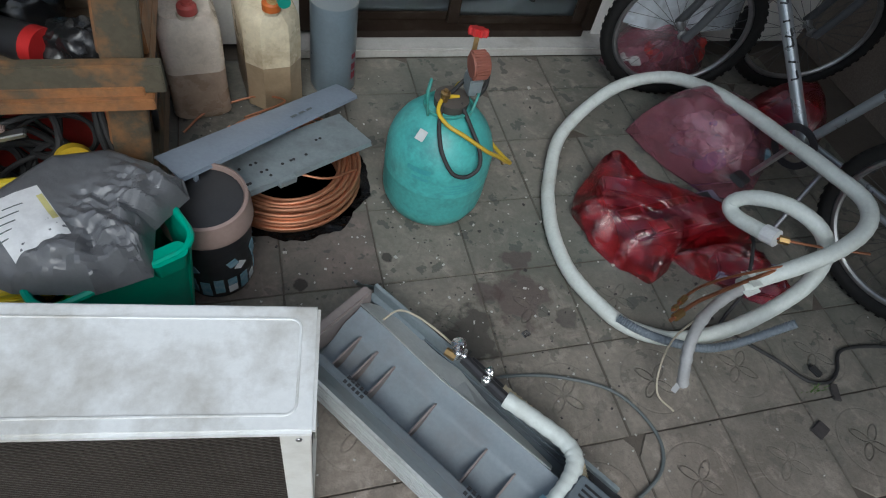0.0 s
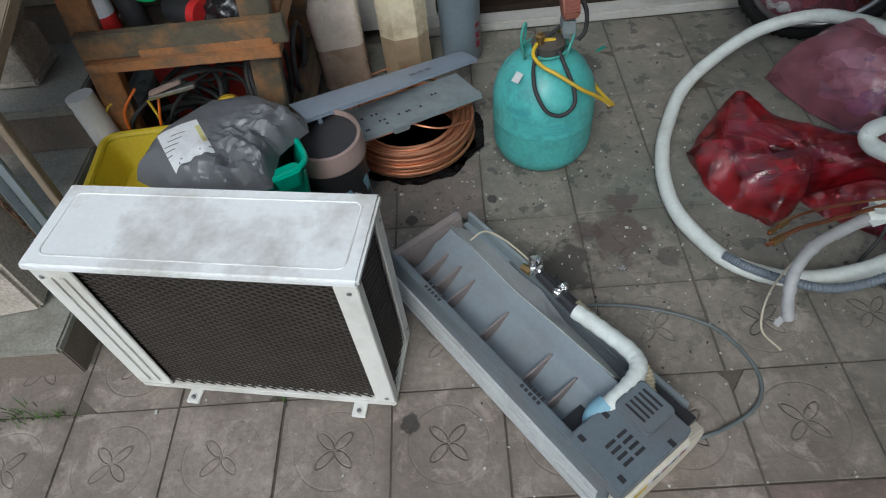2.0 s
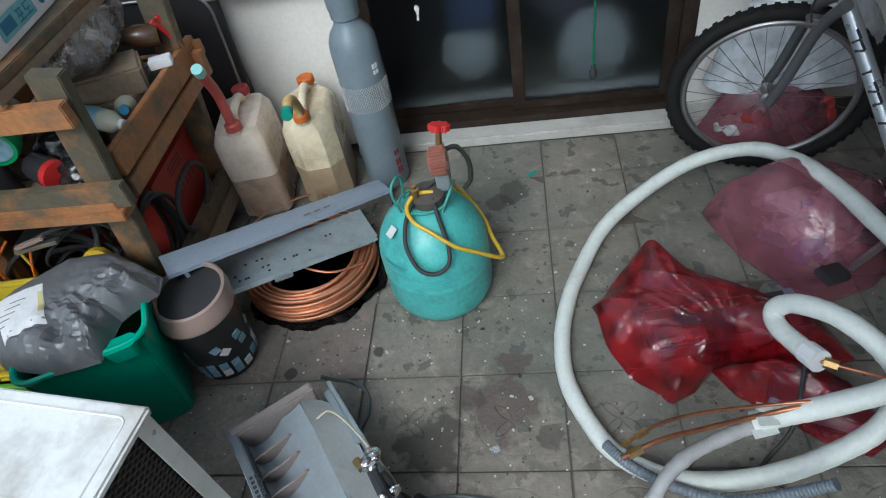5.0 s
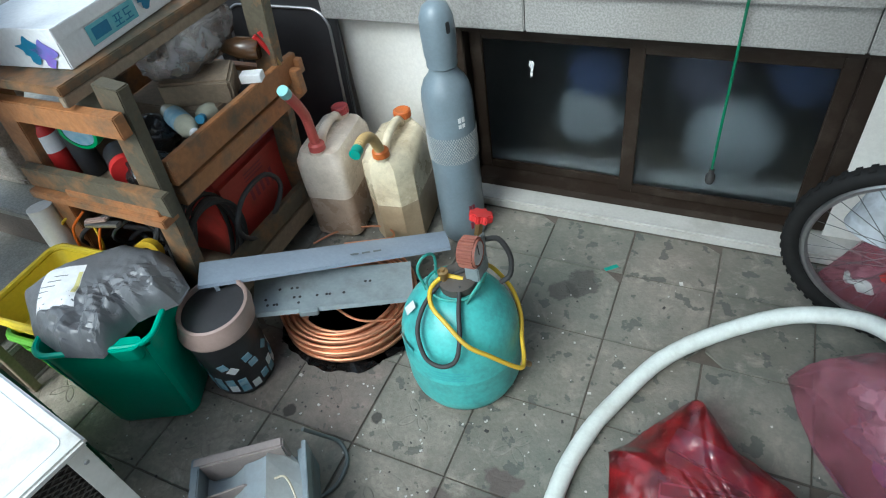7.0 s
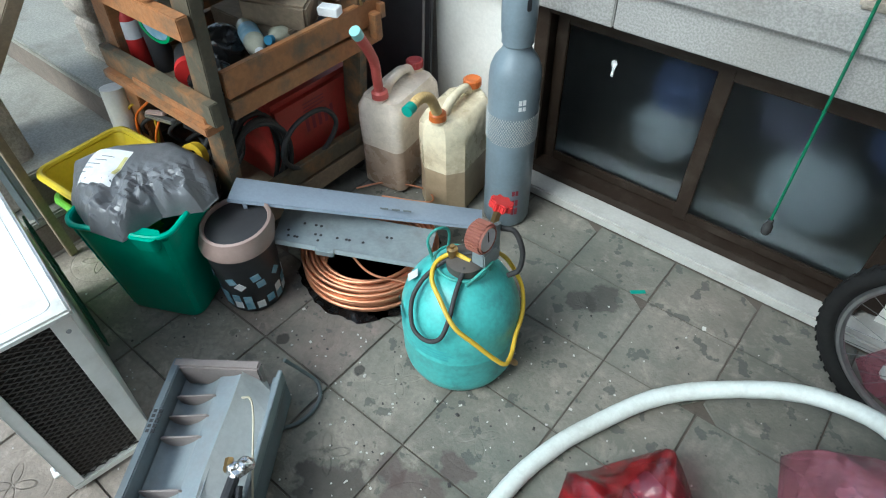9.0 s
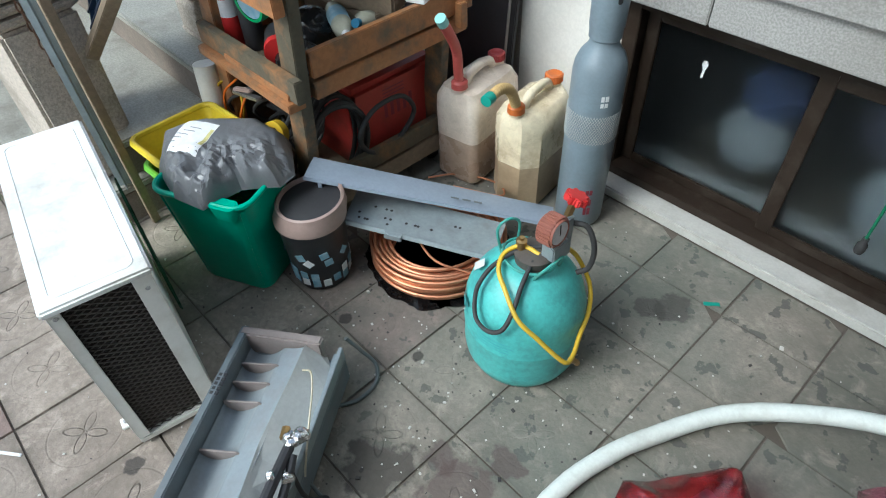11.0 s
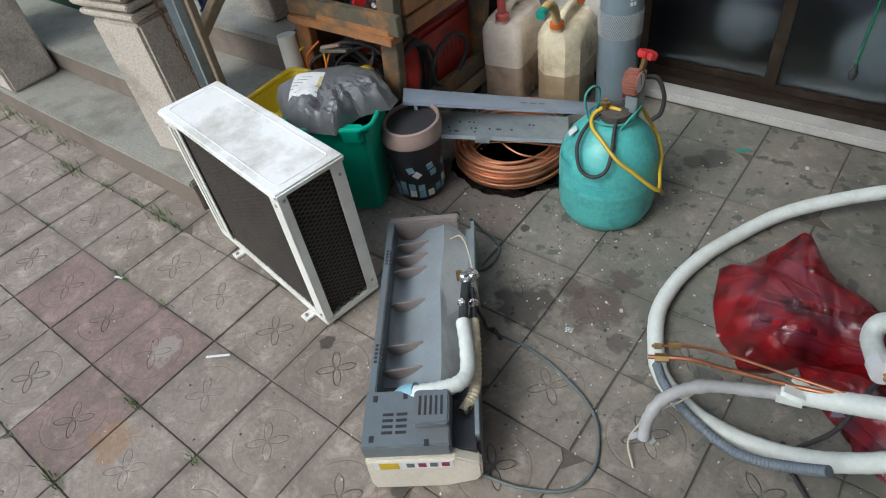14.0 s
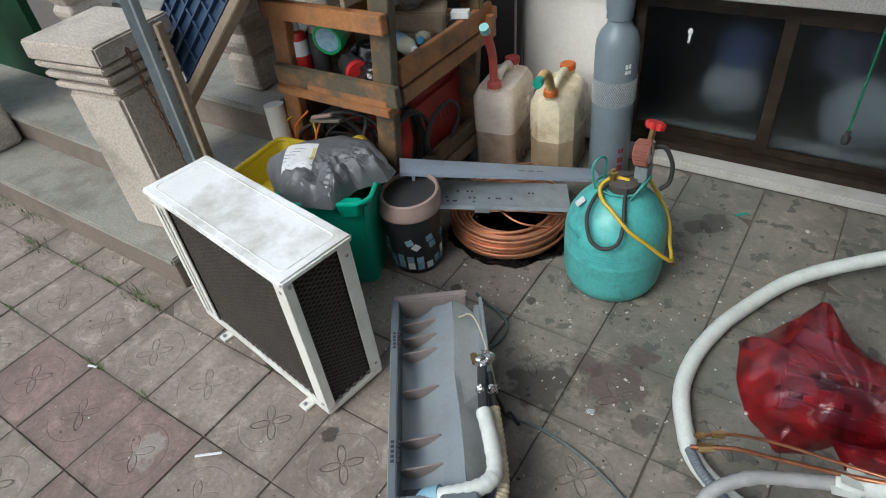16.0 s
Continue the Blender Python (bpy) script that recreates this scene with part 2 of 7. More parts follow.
M["sticker_blue"] = material("pale_blue_decals", (0.12, 0.30, 0.42), (0.35, 0.48, 0.55), 0.5, scale=45, mix=1.0, bump=0.0)
M["purple_print"] = material("purple_print", (0.24, 0.12, 0.5), (0.1, 0.2, 0.5), 0.5, scale=20, mix=1.0, bump=0.0)
M["teal_print"] = material("teal_print", (0.12, 0.42, 0.48), (0.25, 0.5, 0.55), 0.5, scale=20, bump=0.0)
M["pink"] = material("pink_plastic", (0.6, 0.12, 0.2), (0.55, 0.1, 0.18), 0.5, scale=20, bump=0.0)
M["glass_clear"] = material("cloudy_bottle", (0.5, 0.5, 0.4), (0.4, 0.4, 0.3), 0.15, scale=20, bump=0.0)
M["amber"] = material("brown_bottle", (0.09, 0.045, 0.02), (0.07, 0.035, 0.015), 0.2, scale=20, bump=0.0)


def film_material(name, colour, thin=0.5, rough=0.22, crease=1.0, patchy=1.0, tint=None):
    """A thin plastic film that lets part of the light straight through."""
    m = bpy.data.materials.new(name)
    m.use_nodes = True
    n, l = m.node_tree.nodes, m.node_tree.links
    p, out = n["Principled BSDF"], n["Material Output"]
    p.inputs["Base Color"].default_value = (*colour, 1)
    p.inputs["Roughness"].default_value = rough
    p.inputs["Specular IOR Level"].default_value = 1.0
    tc = n.new("ShaderNodeTexCoord")
    nz = n.new("ShaderNodeTexNoise")
    nz.inputs["Scale"].default_value = 16
    nz.inputs["Detail"].default_value = 5
    nz.inputs["Distortion"].default_value = 0.6
    l.new(tc.outputs["Object"], nz.inputs["Vector"])
    vo = n.new("ShaderNodeTexVoronoi")
    vo.inputs["Scale"].default_value = 11.0
    warp = n.new("ShaderNodeMix")
    warp.data_type = "VECTOR"
    warp.inputs["Factor"].default_value = 0.12
    l.new(tc.outputs["Object"], warp.inputs["A"])
    l.new(nz.outputs["Color"], warp.inputs["B"])
    l.new(warp.outputs["Result"], vo.inputs["Vector"])
    bp0 = n.new("ShaderNodeBump")
    bp0.inputs["Strength"].default_value = 0.12 * crease
    bp0.inputs["Distance"].default_value = 0.035
    l.new(vo.outputs["Distance"], bp0.inputs["Height"])
    bp = n.new("ShaderNodeBump")
    bp.inputs["Strength"].default_value = 0.5 * crease
    bp.inputs["Distance"].default_value = 0.012
    l.new(nz.outputs["Fac"], bp.inputs["Height"])
    l.new(bp0.outputs[0], bp.inputs["Normal"])
    rid = n.new("ShaderNodeTexNoise")
    rid.noise_type = "RIDGED_MULTIFRACTAL"
    rid.inputs["Scale"].default_value = 5.5
    rid.inputs["Detail"].default_value = 3
    rid.inputs["Distortion"].default_value = 0.8
    l.new(tc.outputs["Object"], rid.inputs["Vector"])
    bp3 = n.new("ShaderNodeBump")
    bp3.inputs["Strength"].default_value = 0.55 * crease
    bp3.inputs["Distance"].default_value = 0.03
    l.new(rid.outputs["Fac"], bp3.inputs["Height"])
    l.new(bp.outputs[0], bp3.inputs["Normal"])
    l.new(bp3.outputs[0], p.inputs["Normal"])
    tr = n.new("ShaderNodeBsdfTransparent")
    tr.inputs["Color"].default_value = (*(tint or [min(1, c * 1.5 + 0.12) for c in colour]), 1)
    mx = n.new("ShaderNodeMixShader")
    rg = n.new("ShaderNodeMapRange")
    rg.inputs["From Min"].default_value, rg.inputs["From Max"].default_value = 0.35, 0.65
    rg.inputs["To Min"].default_value, rg.inputs["To Max"].default_value = max(0, thin - 0.15 * patchy), min(1, thin + 0.2 * patchy)
    l.new(nz.outputs["Fac"], rg.inputs["Value"])
    l.new(rg.outputs[0], mx.inputs[0])
    l.new(p.outputs[0], mx.inputs[1])
    l.new(tr.outputs[0], mx.inputs[2])
    p.inputs["Specular IOR Level"].default_value = 0.0
    gl = n.new("ShaderNodeBsdfGlossy")
    gl.inputs["Roughness"].default_value = rough
    l.new(bp3.outputs[0], gl.inputs["Normal"])
    fr = n.new("ShaderNodeFresnel")
    fr.inputs["IOR"].default_value = 1.7
    l.new(bp3.outputs[0], fr.inputs["Normal"])
    top = n.new("ShaderNodeMixShader")
    l.new(fr.outputs[0], top.inputs[0])
    l.new(mx.outputs[0], top.inputs[1])
    l.new(gl.outputs[0], top.inputs[2])
    l.new(top.outputs[0], out.inputs["Surface"])
    return m


M["bag_red"] = film_material("red_bag_film", (0.66, 0.02, 0.03), 0.79, 0.2, 1.5, 0.9, (0.88, 0.50, 0.57))
M["bag_pink"] = film_material("faded_red_bag_film", (0.50, 0.17, 0.22), 0.62, 0.22, 1.3, 0.6, (0.86, 0.62, 0.70))
M["casing"] = material("grey_casing", (0.22, 0.20, 0.28), (0.17, 0.16, 0.22), 0.4, scale=9, bump=0.05)
M["bag_white"] = film_material("white_bag_film", (0.72, 0.76, 0.80), 0.12)
M["bubble"] = film_material("bubble_wrap_film", (0.75, 0.73, 0.73), 0.72, 0.10, 1.8, 1.0, (0.92, 0.88, 0.88))


def frosted_glass():
    m = bpy.data.materials.new("frosted_pane")
    m.use_nodes = True
    n, l = m.node_tree.nodes, m.node_tree.links
    p = n["Principled BSDF"]
    p.inputs["Base Color"].default_value = (0.46, 0.50, 0.53, 1)
    p.inputs["Roughness"].default_value = 0.44
    p.inputs["Transmission Weight"].default_value = 0.992
    p.inputs["IOR"].default_value = 1.18
    return m


M["frosted"] = frosted_glass()


def tile_material(name, base, second):
    """Cast paving: a four-petal relief, worn skin, grime and damp blotches."""
    m = material(name, base, second, 0.82, scale=6, mix=0.7, stain=tuple(c * 0.5 for c in base), stain_scale=7, stain_amount=0.55, bump=0.6, bump_scale=90, fine=55, fine_amount=0.4, by_object=0.42)
    n, l = m.node_tree.nodes, m.node_tree.links
    p = n["Principled BSDF"]
    tc = n.new("ShaderNodeTexCoord")
    geo = n.new("ShaderNodeNewGeometry")

    def math(op, a, b=None):
        x = n.new("ShaderNodeMath")
        x.operation = op
        for i, v in enumerate((a, b)):
            if v is None:
                continue
            if isinstance(v, (int, float)):
                x.inputs[i].default_value = v
            else:
                l.new(v, x.inputs[i])
        return x.outputs[0]

    sep = n.new("ShaderNodeSeparateXYZ")
    l.new(tc.outputs["Object"], sep.inputs[0])
    x, y = sep.outputs[0], sep.outputs[1]
    u = math("ABSOLUTE", math("MULTIPLY", math("ADD", x, y), 0.7071))
    v = math("ABSOLUTE", math("MULTIPLY", math("SUBTRACT", x, y), 0.7071))
    a, b = math("MAXIMUM", u, v), math("MINIMUM", u, v)
    ea = math("DIVIDE", math("SUBTRACT", a, 0.034), 0.030)
    eb = math("DIVIDE", b, 0.0125)
    e = math("SQRT", math("ADD", math("MULTIPLY", ea, ea), math("MULTIPLY", eb, eb)))
    ring = math("SUBTRACT", 1.0, math("MINIMUM", math("MULTIPLY", math("ABSOLUTE", math("SUBTRACT", e, 1.0)), 4.5), 1.0))
    rad = math("SQRT", math("ADD", math("MULTIPLY", x, x), math("MULTIPLY", y, y)))
    circ = math("SUBTRACT", 1.0, math("MINIMUM", math("MULTIPLY", math("ABSOLUTE", math("SUBTRACT", rad, 0.105)), 250.0), 1.0))
    relief = math("ADD", ring, math("MULTIPLY", circ, 0.35))
    wear = n.new("ShaderNodeTexNoise")
    wear.inputs["Scale"].default_value = 3.5
    l.new(geo.outputs["Position"], wear.inputs["Vector"])
    keep = n.new("ShaderNodeMapRange")
    keep.inputs["From Min"].default_value, keep.inputs["From Max"].default_value = 0.38, 0.6
    keep.inputs["To Min"].default_value = 0.3
    l.new(wear.outputs["Fac"], keep.inputs["Value"])
    relief = math("MULTIPLY", relief, keep.outputs[0])
    gz = n.new("ShaderNodeSeparateXYZ")
    l.new(geo.outputs["Position"], gz.inputs[0])
    worn = n.new("ShaderNodeMapRange")
    worn.inputs["From Min"].default_value, worn.inputs["From Max"].default_value = 0.25, 0.9
    worn.inputs["To Min"].default_value, worn.inputs["To Max"].default_value = 1.0, 0.12
    l.new(gz.outputs[1], worn.inputs["Value"])
    relief = math("MULTIPLY", relief, worn.outputs[0])
    old_bump = p.inputs["Normal"].links[0].from_node
    b2 = n.new("ShaderNodeBump")
    b2.invert = True
    b2.inputs["Strength"].default_value = 1.0
    b2.inputs["Distance"].default_value = 0.004
    l.new(relief, b2.inputs["Height"])
    l.new(old_bump.outputs[0], b2.inputs["Normal"])
    l.new(b2.outputs[0], p.inputs["Normal"])
    old = p.inputs["Base Color"].links[0].from_socket

    def over(prev, fac, colour):
        k = n.new("ShaderNodeMix")
        k.data_type = "RGBA"
        l.new(fac, k.inputs["Factor"])
        l.new(prev, k.inputs["A"])
        k.inputs["B"].default_value = (*colour, 1)
        return k.outputs["Result"]

    col = over(old, math("MULTIPLY", relief, 0.48), tuple(c * 0.36 for c in base))
    dirt = n.new("ShaderNodeTexNoise")
    dirt.inputs["Scale"].default_value = 2.6
    dirt.inputs["Detail"].default_value = 10.0
    dirt.inputs["Roughness"].default_value = 0.68
    l.new(geo.outputs["Position"], dirt.inputs["Vector"])
    dm = n.new("ShaderNodeMapRange")
    dm.inputs["From Min"].default_value, dm.inputs["From Max"].default_value = 0.44, 0.68
    dm.inputs["To Max"].default_value = 0.75
    l.new(dirt.outputs["Fac"], dm.inputs["Value"])
    col = over(col, dm.outputs[0], (0.135, 0.108, 0.085))
    edge = math("MAXIMUM", math("ABSOLUTE", x), math("ABSOLUTE", y))
    em = n.new("ShaderNodeMapRange")
    em.inputs["From Min"].default_value, em.inputs["From Max"].default_value = 0.118, 0.15
    em.inputs["To Max"].default_value = 0.42
    l.new(math("ADD", edge, math("MULTIPLY", math("SUBTRACT", dirt.outputs["Fac"], 0.5), 0.09)), em.inputs["Value"])
    col = over(col, em.outputs[0], (0.12, 0.10, 0.082))
    scuff = n.new("ShaderNodeTexNoise")
    scuff.inputs["Scale"].default_value = 11.0
    scuff.inputs["Detail"].default_value = 9.0
    scuff.inputs["Roughness"].default_value = 0.72
    scuff.inputs["Distortion"].default_value = 0.5
    l.new(geo.outputs["Position"], scuff.inputs["Vector"])
    sm = n.new("ShaderNodeMapRange")
    sm.inputs["From Min"].default_value, sm.inputs["From Max"].default_value = 0.53, 0.68
    sm.inputs["To Max"].default_value = 0.6
    l.new(scuff.outputs["Fac"], sm.inputs["Value"])
    col = over(col, sm.outputs[0], tuple(min(0.6, c * 1.35) for c in base))
    # grime blotches, thicker in the yard by the window than on the street side
    gx = n.new("ShaderNodeSeparateXYZ")
    l.new(geo.outputs["Position"], gx.inputs[0])
    yard = n.new("ShaderNodeMapRange")
    yard.inputs["From Min"].default_value, yard.inputs["From Max"].default_value = 0.0, 0.9
    l.new(math("ADD", gx.outputs[1], math("MULTIPLY", gx.outputs[0], 0.35)), yard.inputs["Value"])
    blot = n.new("ShaderNodeTexNoise")
    blot.inputs["Scale"].default_value = 15.0
    blot.inputs["Detail"].default_value = 4.0
    blot.inputs["Roughness"].default_value = 0.55
    l.new(geo.outputs["Position"], blot.inputs["Vector"])
    bm_ = n.new("ShaderNodeMapRange")
    bm_.inputs["From Min"].default_value, bm_.inputs["From Max"].default_value = 0.60, 0.625
    l.new(blot.outputs["Fac"], bm_.inputs["Value"])
    col = over(col, math("MULTIPLY", math("MULTIPLY", bm_.outputs[0], yard.outputs[0]), 0.7), (0.055, 0.045, 0.042))
    # uneven grey-green tone, stronger towards the window and the right
    yard_tone = n.new("ShaderNodeTexNoise")
    yard_tone.inputs["Scale"].default_value = 2.2
    l.new(geo.outputs["Position"], yard_tone.inputs["Vector"])
    col = over(col, math("MULTIPLY", math("MULTIPLY", yard_tone.outputs["Fac"], yard.outputs[0]), 0.9), (0.095, 0.128, 0.110))
    for cx, cy, r, colour, amount in ((0.52, 0.38, 0.10, (0.045, 0.04, 0.035), 0.75), (0.72, 0.49, 0.11, (0.085, 0.055, 0.052), 0.6), (0.78, 1.42, 0.07, (0.04, 0.038, 0.035), 0.6), (0.05, 0.63, 0.025, (0.03, 0.025, 0.022), 0.85),
                                     (0.05, -0.09, 0.028, (0.03, 0.027, 0.024), 0.8), (-0.42, -0.42, 0.06, (0.33, 0.30, 0.27), 0.7), (-0.27, -0.72, 0.07, (0.30, 0.17, 0.08), 0.5), (0.58, -0.34, 0.03, (0.04, 0.035, 0.03), 0.7), (0.62, 0.52, 0.055, (0.075, 0.05, 0.048), 0.6), (0.76, 0.64, 0.05, (0.075, 0.05, 0.048), 0.6), (0.72, 1.365, 0.05, (0.05, 0.046, 0.042), 0.6), (0.86, 0.40, 0.04, (0.06, 0.052, 0.047), 0.6), (0.33, 0.70, 0.022, (0.03, 0.026, 0.024), 0.8)):
        cv = n.new("ShaderNodeVectorMath")
        cv.operation = "DISTANCE"
        l.new(geo.outputs["Position"], cv.inputs[0])
        cv.inputs[1].default_value = (cx, cy, 0)
        dist = math("ADD", cv.outputs["Value"], math("MULTIPLY", math("SUBTRACT", blot.outputs["Fac"], 0.5), r * 2.2))
        k = n.new("ShaderNodeMapRange")
        k.inputs["From Min"].default_value, k.inputs["From Max"].default_value = r, r * 0.75
        l.new(dist, k.inputs["Value"])
        col = over(col, math("MULTIPLY", k.outputs[0], amount), colour)
    l.new(col, p.inputs["Base Color"])
    return m


M["tile"] = tile_material("grey_paving", (0.385, 0.325, 0.272), (0.285, 0.238, 0.198))
M["tile_red"] = tile_material("red_paving", (0.315, 0.222, 0.195), (0.25, 0.185, 0.162))


# ---- builders ----
def pieces(name, bm, mat, parent):
    """Link each loose piece of a bmesh as a part of its own."""
    left = set(bm.verts)
    while left:
        todo, island = [left.pop()], []
        while todo:
            v = todo.pop()
            island.append(v)
            for e in v.link_edges:
                o = e.other_vert(v)
                if o in left:
                    left.remove(o)
                    todo.append(o)
        sub = bmesh.new()
        copy = {v: sub.verts.new(v.co) for v in island}
        for f in {f for v in island for f in v.link_faces}:
            sub.faces.new([copy[v] for v in f.verts])
        part(name, sub, mat, parent)
    bm.free()


def part(name, bm, mat, parent=None, label="", smooth=False, bevel=0.0):
    me = bpy.data.meshes.new(name)
    if bevel:
        edges = [e for e in bm.edges if len(e.link_faces) == 2 and e.calc_face_angle(0) > 0.6]
        bmesh.ops.bevel(bm, geom=edges, offset=bevel, segments=2, affect="EDGES", clamp_overlap=True)
    bm.normal_update()
    if smooth:
        for f in bm.faces:
            f.smooth = True
    bm.to_mesh(me)
    bm.free()
    if smooth:
        me.set_sharp_from_angle(angle=radians(40))
    me.materials.append(M[mat] if isinstance(mat, str) else mat)
    ob = new(name, me)
    if parent is not None:
        ob.parent = parent
    if label:
        tagged(ob, label)
    return ob


def thing(name, label, category, m=None, group=""):
    ob = new(name)
    ob.empty_display_size = 0.05
    if m is not None:
        ob.matrix_basis = m
    return tagged(ob, label, category, group)


def box(bm, lo, hi, m=None):
    r = bmesh.ops.create_cube(bm, size=1.0)
    lo, hi = Vector(lo), Vector(hi)
    t = Matrix.Translation((lo + hi) / 2) @ Matrix.Diagonal((*(hi - lo), 1))
    bmesh.ops.transform(bm, matrix=(m @ t) if m else t, verts=r["verts"])
    return r["verts"]


def boxes(*items, m=None):
    bm = bmesh.new()
    for lo, hi in items:
        box(bm, lo, hi, m)
    return bm


def lathe(profile, seg=40, bm=None, m=None):
    bm = bm or bmesh.new()
    rings = []
    for r, z in profile:
        if r < 1e-5:
            rings.append([bm.verts.new((0, 0, z))])
        else:
            rings.append([bm.verts.new((r * math.cos(2 * math.pi * i / seg), r * math.sin(2 * math.pi * i / seg), z)) for i in range(seg)])
    for a, b in zip(rings, rings[1:]):
        for i in range(seg):
            j = (i + 1) % seg
            if len(a) == 1 and len(b) == 1:
                continue
            if len(a) == 1:
                bm.faces.new((a[0], b[j], b[i]))
            elif len(b) == 1:
                bm.faces.new((a[i], a[j], b[0]))
            else:
                bm.faces.new((a[i], a[j], b[j], b[i]))
    if m is not None:
        bmesh.ops.transform(bm, matrix=m, verts=[v for r in rings for v in r])
    bmesh.ops.recalc_face_normals(bm, faces=bm.faces)
    return bm


def smooth_path(pts, n=8, closed=False):
    """Catmull-Rom through the points."""
    p = [Vector(q) for q in pts]
    out = []
    count = len(p) if closed else len(p) - 1
    for i in range(count):
        if closed:
            a, b, c, d = p[i - 1], p[i], p[(i + 1) % len(p)], p[(i + 2) % len(p)]
        else:
            b, c = p[i], p[i + 1]
            a = p[i - 1] if i else b * 2 - c
            d = p[i + 2] if i + 2 < len(p) else c * 2 - b
        for k in range(n):
            t = k / n
            out.append(0.5 * (2 * b + (c - a) * t + (2 * a - 5 * b + 4 * c - d) * t * t + (3 * b - a - 3 * c + d) * t ** 3))
    if not closed:
        out.append(p[-1])
    return out


def tube(pts, r, seg=10, n=8, closed=False, bm=None, smooth=True, radius=None):
    """A round tube along a smoothed line. radius(k): the radius at step k."""
    bm = bm or bmesh.new()
    path = smooth_path(pts, n, closed) if smooth else [Vector(q) for q in pts]
    up = Vector((0.13, 0.21, 0.97)).normalized()
    rings, cnt = [], len(path)
    for i, q in enumerate(path):
        if closed:
            d = path[(i + 1) % cnt] - path[i - 1]
        else:
            d = path[min(i + 1, cnt - 1)] - path[max(i - 1, 0)]
        d.normalize()
        s = d.cross(up)
        if s.length < 1e-3:
            s = d.cross(Vector((1, 0, 0)))
        s.normalize()
        up = s.cross(d).normalized()
        rr = radius(i) if radius else r
        rings.append([bm.verts.new(q + rr * (math.cos(2 * math.pi * k / seg) * s + math.sin(2 * math.pi * k / seg) * up)) for k in range(seg)])
    pairs = list(zip(rings, rings[1:])) + ([(rings[-1], rings[0])] if closed else [])
    for a, b in pairs:
        for k in range(seg):
            j = (k + 1) % seg
            bm.faces.new((a[k], a[j], b[j], b[k]))
    if not closed:
        bm.faces.new(rings[0])
        bm.faces.new(list(reversed(rings[-1])))
    bmesh.ops.recalc_face_normals(bm, faces=bm.faces)
    return bm


def prism(outline, z0, z1, bm=None, m=None):
    """Extrude a plan outline from z0 to z1."""
    bm = bm or bmesh.new()
    a = [bm.verts.new((x, y, z0)) for x, y in outline]
    b = [bm.verts.new((x, y, z1)) for x, y in outline]
    bm.faces.new(list(reversed(a)))
    bm.faces.new(b)
    for i in range(len(a)):
        j = (i + 1) % len(a)
        bm.faces.new((a[i], a[j], b[j], b[i]))
    if m is not None:
        bmesh.ops.transform(bm, matrix=m, verts=a + b)
    bmesh.ops.recalc_face_normals(bm, faces=bm.faces)
    return bm


def round_rect(w, d, r, seg=5):
    pts = []
    for cx, cy, a0 in ((w / 2 - r, d / 2 - r, 0), (-w / 2 + r, d / 2 - r, 90), (-w / 2 + r, -d / 2 + r, 180), (w / 2 - r, -d / 2 + r, 270)):
        for k in range(seg + 1):
            a = radians(a0 + 90 * k / seg)
            pts.append((cx + r * math.cos(a), cy + r * math.sin(a)))
    return pts


def loft(sections, bm=None, cap=(True, True)):
    """Skin a stack of outlines given as (points, z)."""
    bm = bm or bmesh.new()
    rings = [[bm.verts.new((x, y, z)) for x, y in pts] for pts, z in sections]
    for a, b in zip(rings, rings[1:]):
        for i in range(len(a)):
            j = (i + 1) % len(a)
            bm.faces.new((a[i], a[j], b[j], b[i]))
    if cap[0]:
        bm.faces.new(list(reversed(rings[0])))
    if cap[1]:
        bm.faces.new(rings[-1])
    bmesh.ops.recalc_face_normals(bm, faces=bm.faces)
    return bm


def beam(a, b, w, t, bm=None, roll=0.0):
    """A squared timber from a to b."""
    bm = bm or bmesh.new()
    a, b = Vector(a), Vector(b)
    d = b - a
    q = d.to_track_quat("Z", "Y").to_matrix().to_4x4() @ pose(0, 0, 0, 0, 0, roll)
    box(bm, (-w / 2, -t / 2, 0), (w / 2, t / 2, d.length), Matrix.Translation(a) @ q)
    return bm


def crumple(bm, amount, freq, seed, floor=None):
    """Push a mesh about with folded noise."""
    off = Vector((seed * 3.7, seed * 1.9, seed * 5.3))
    bm.normal_update()
    moves = []
    for v in bm.verts:
        r = noise.ridged_multi_fractal(v.co * freq + off, 1.0, 2.1, 4, 1.0, 2.0, noise_basis="PERLIN_ORIGINAL") - 1.0
        s = noise.noise(v.co * freq * 0.45 + off)
        moves.append(v.normal * (amount * 0.5 * r + amount * 0.8 * s))
    for v, d in zip(bm.verts, moves):
        v.co += d
        if floor is not None and v.co.z < floor:
            v.co.z = floor + 0.001 * noise.noise(v.co * 40)


def facet(x, y, cell, seed):
    """Piecewise flat noise: planar facets that meet in creases, about -0.5 to 0.5."""
    a = 0.6 + seed * 0.7
    u, v = (x * math.cos(a) - y * math.sin(a)) / cell, (x * math.sin(a) + y * math.cos(a)) / cell
    u += 0.35 * math.sin(v * 0.9 + seed)
    i, j = math.floor(u), math.floor(v)
    f, g = u - i, v - j

    def h(p, q):
        return (((p * 73856093) ^ (q * 19349663) ^ (seed * 83492791)) % 997) / 997 - 0.5

    if f + g < 1:
        return h(i, j) + (h(i + 1, j) - h(i, j)) * f + (h(i, j + 1) - h(i, j)) * g
    return h(i + 1, j + 1) + (h(i, j + 1) - h(i + 1, j + 1)) * (1 - f) + (h(i + 1, j) - h(i + 1, j + 1)) * (1 - g)


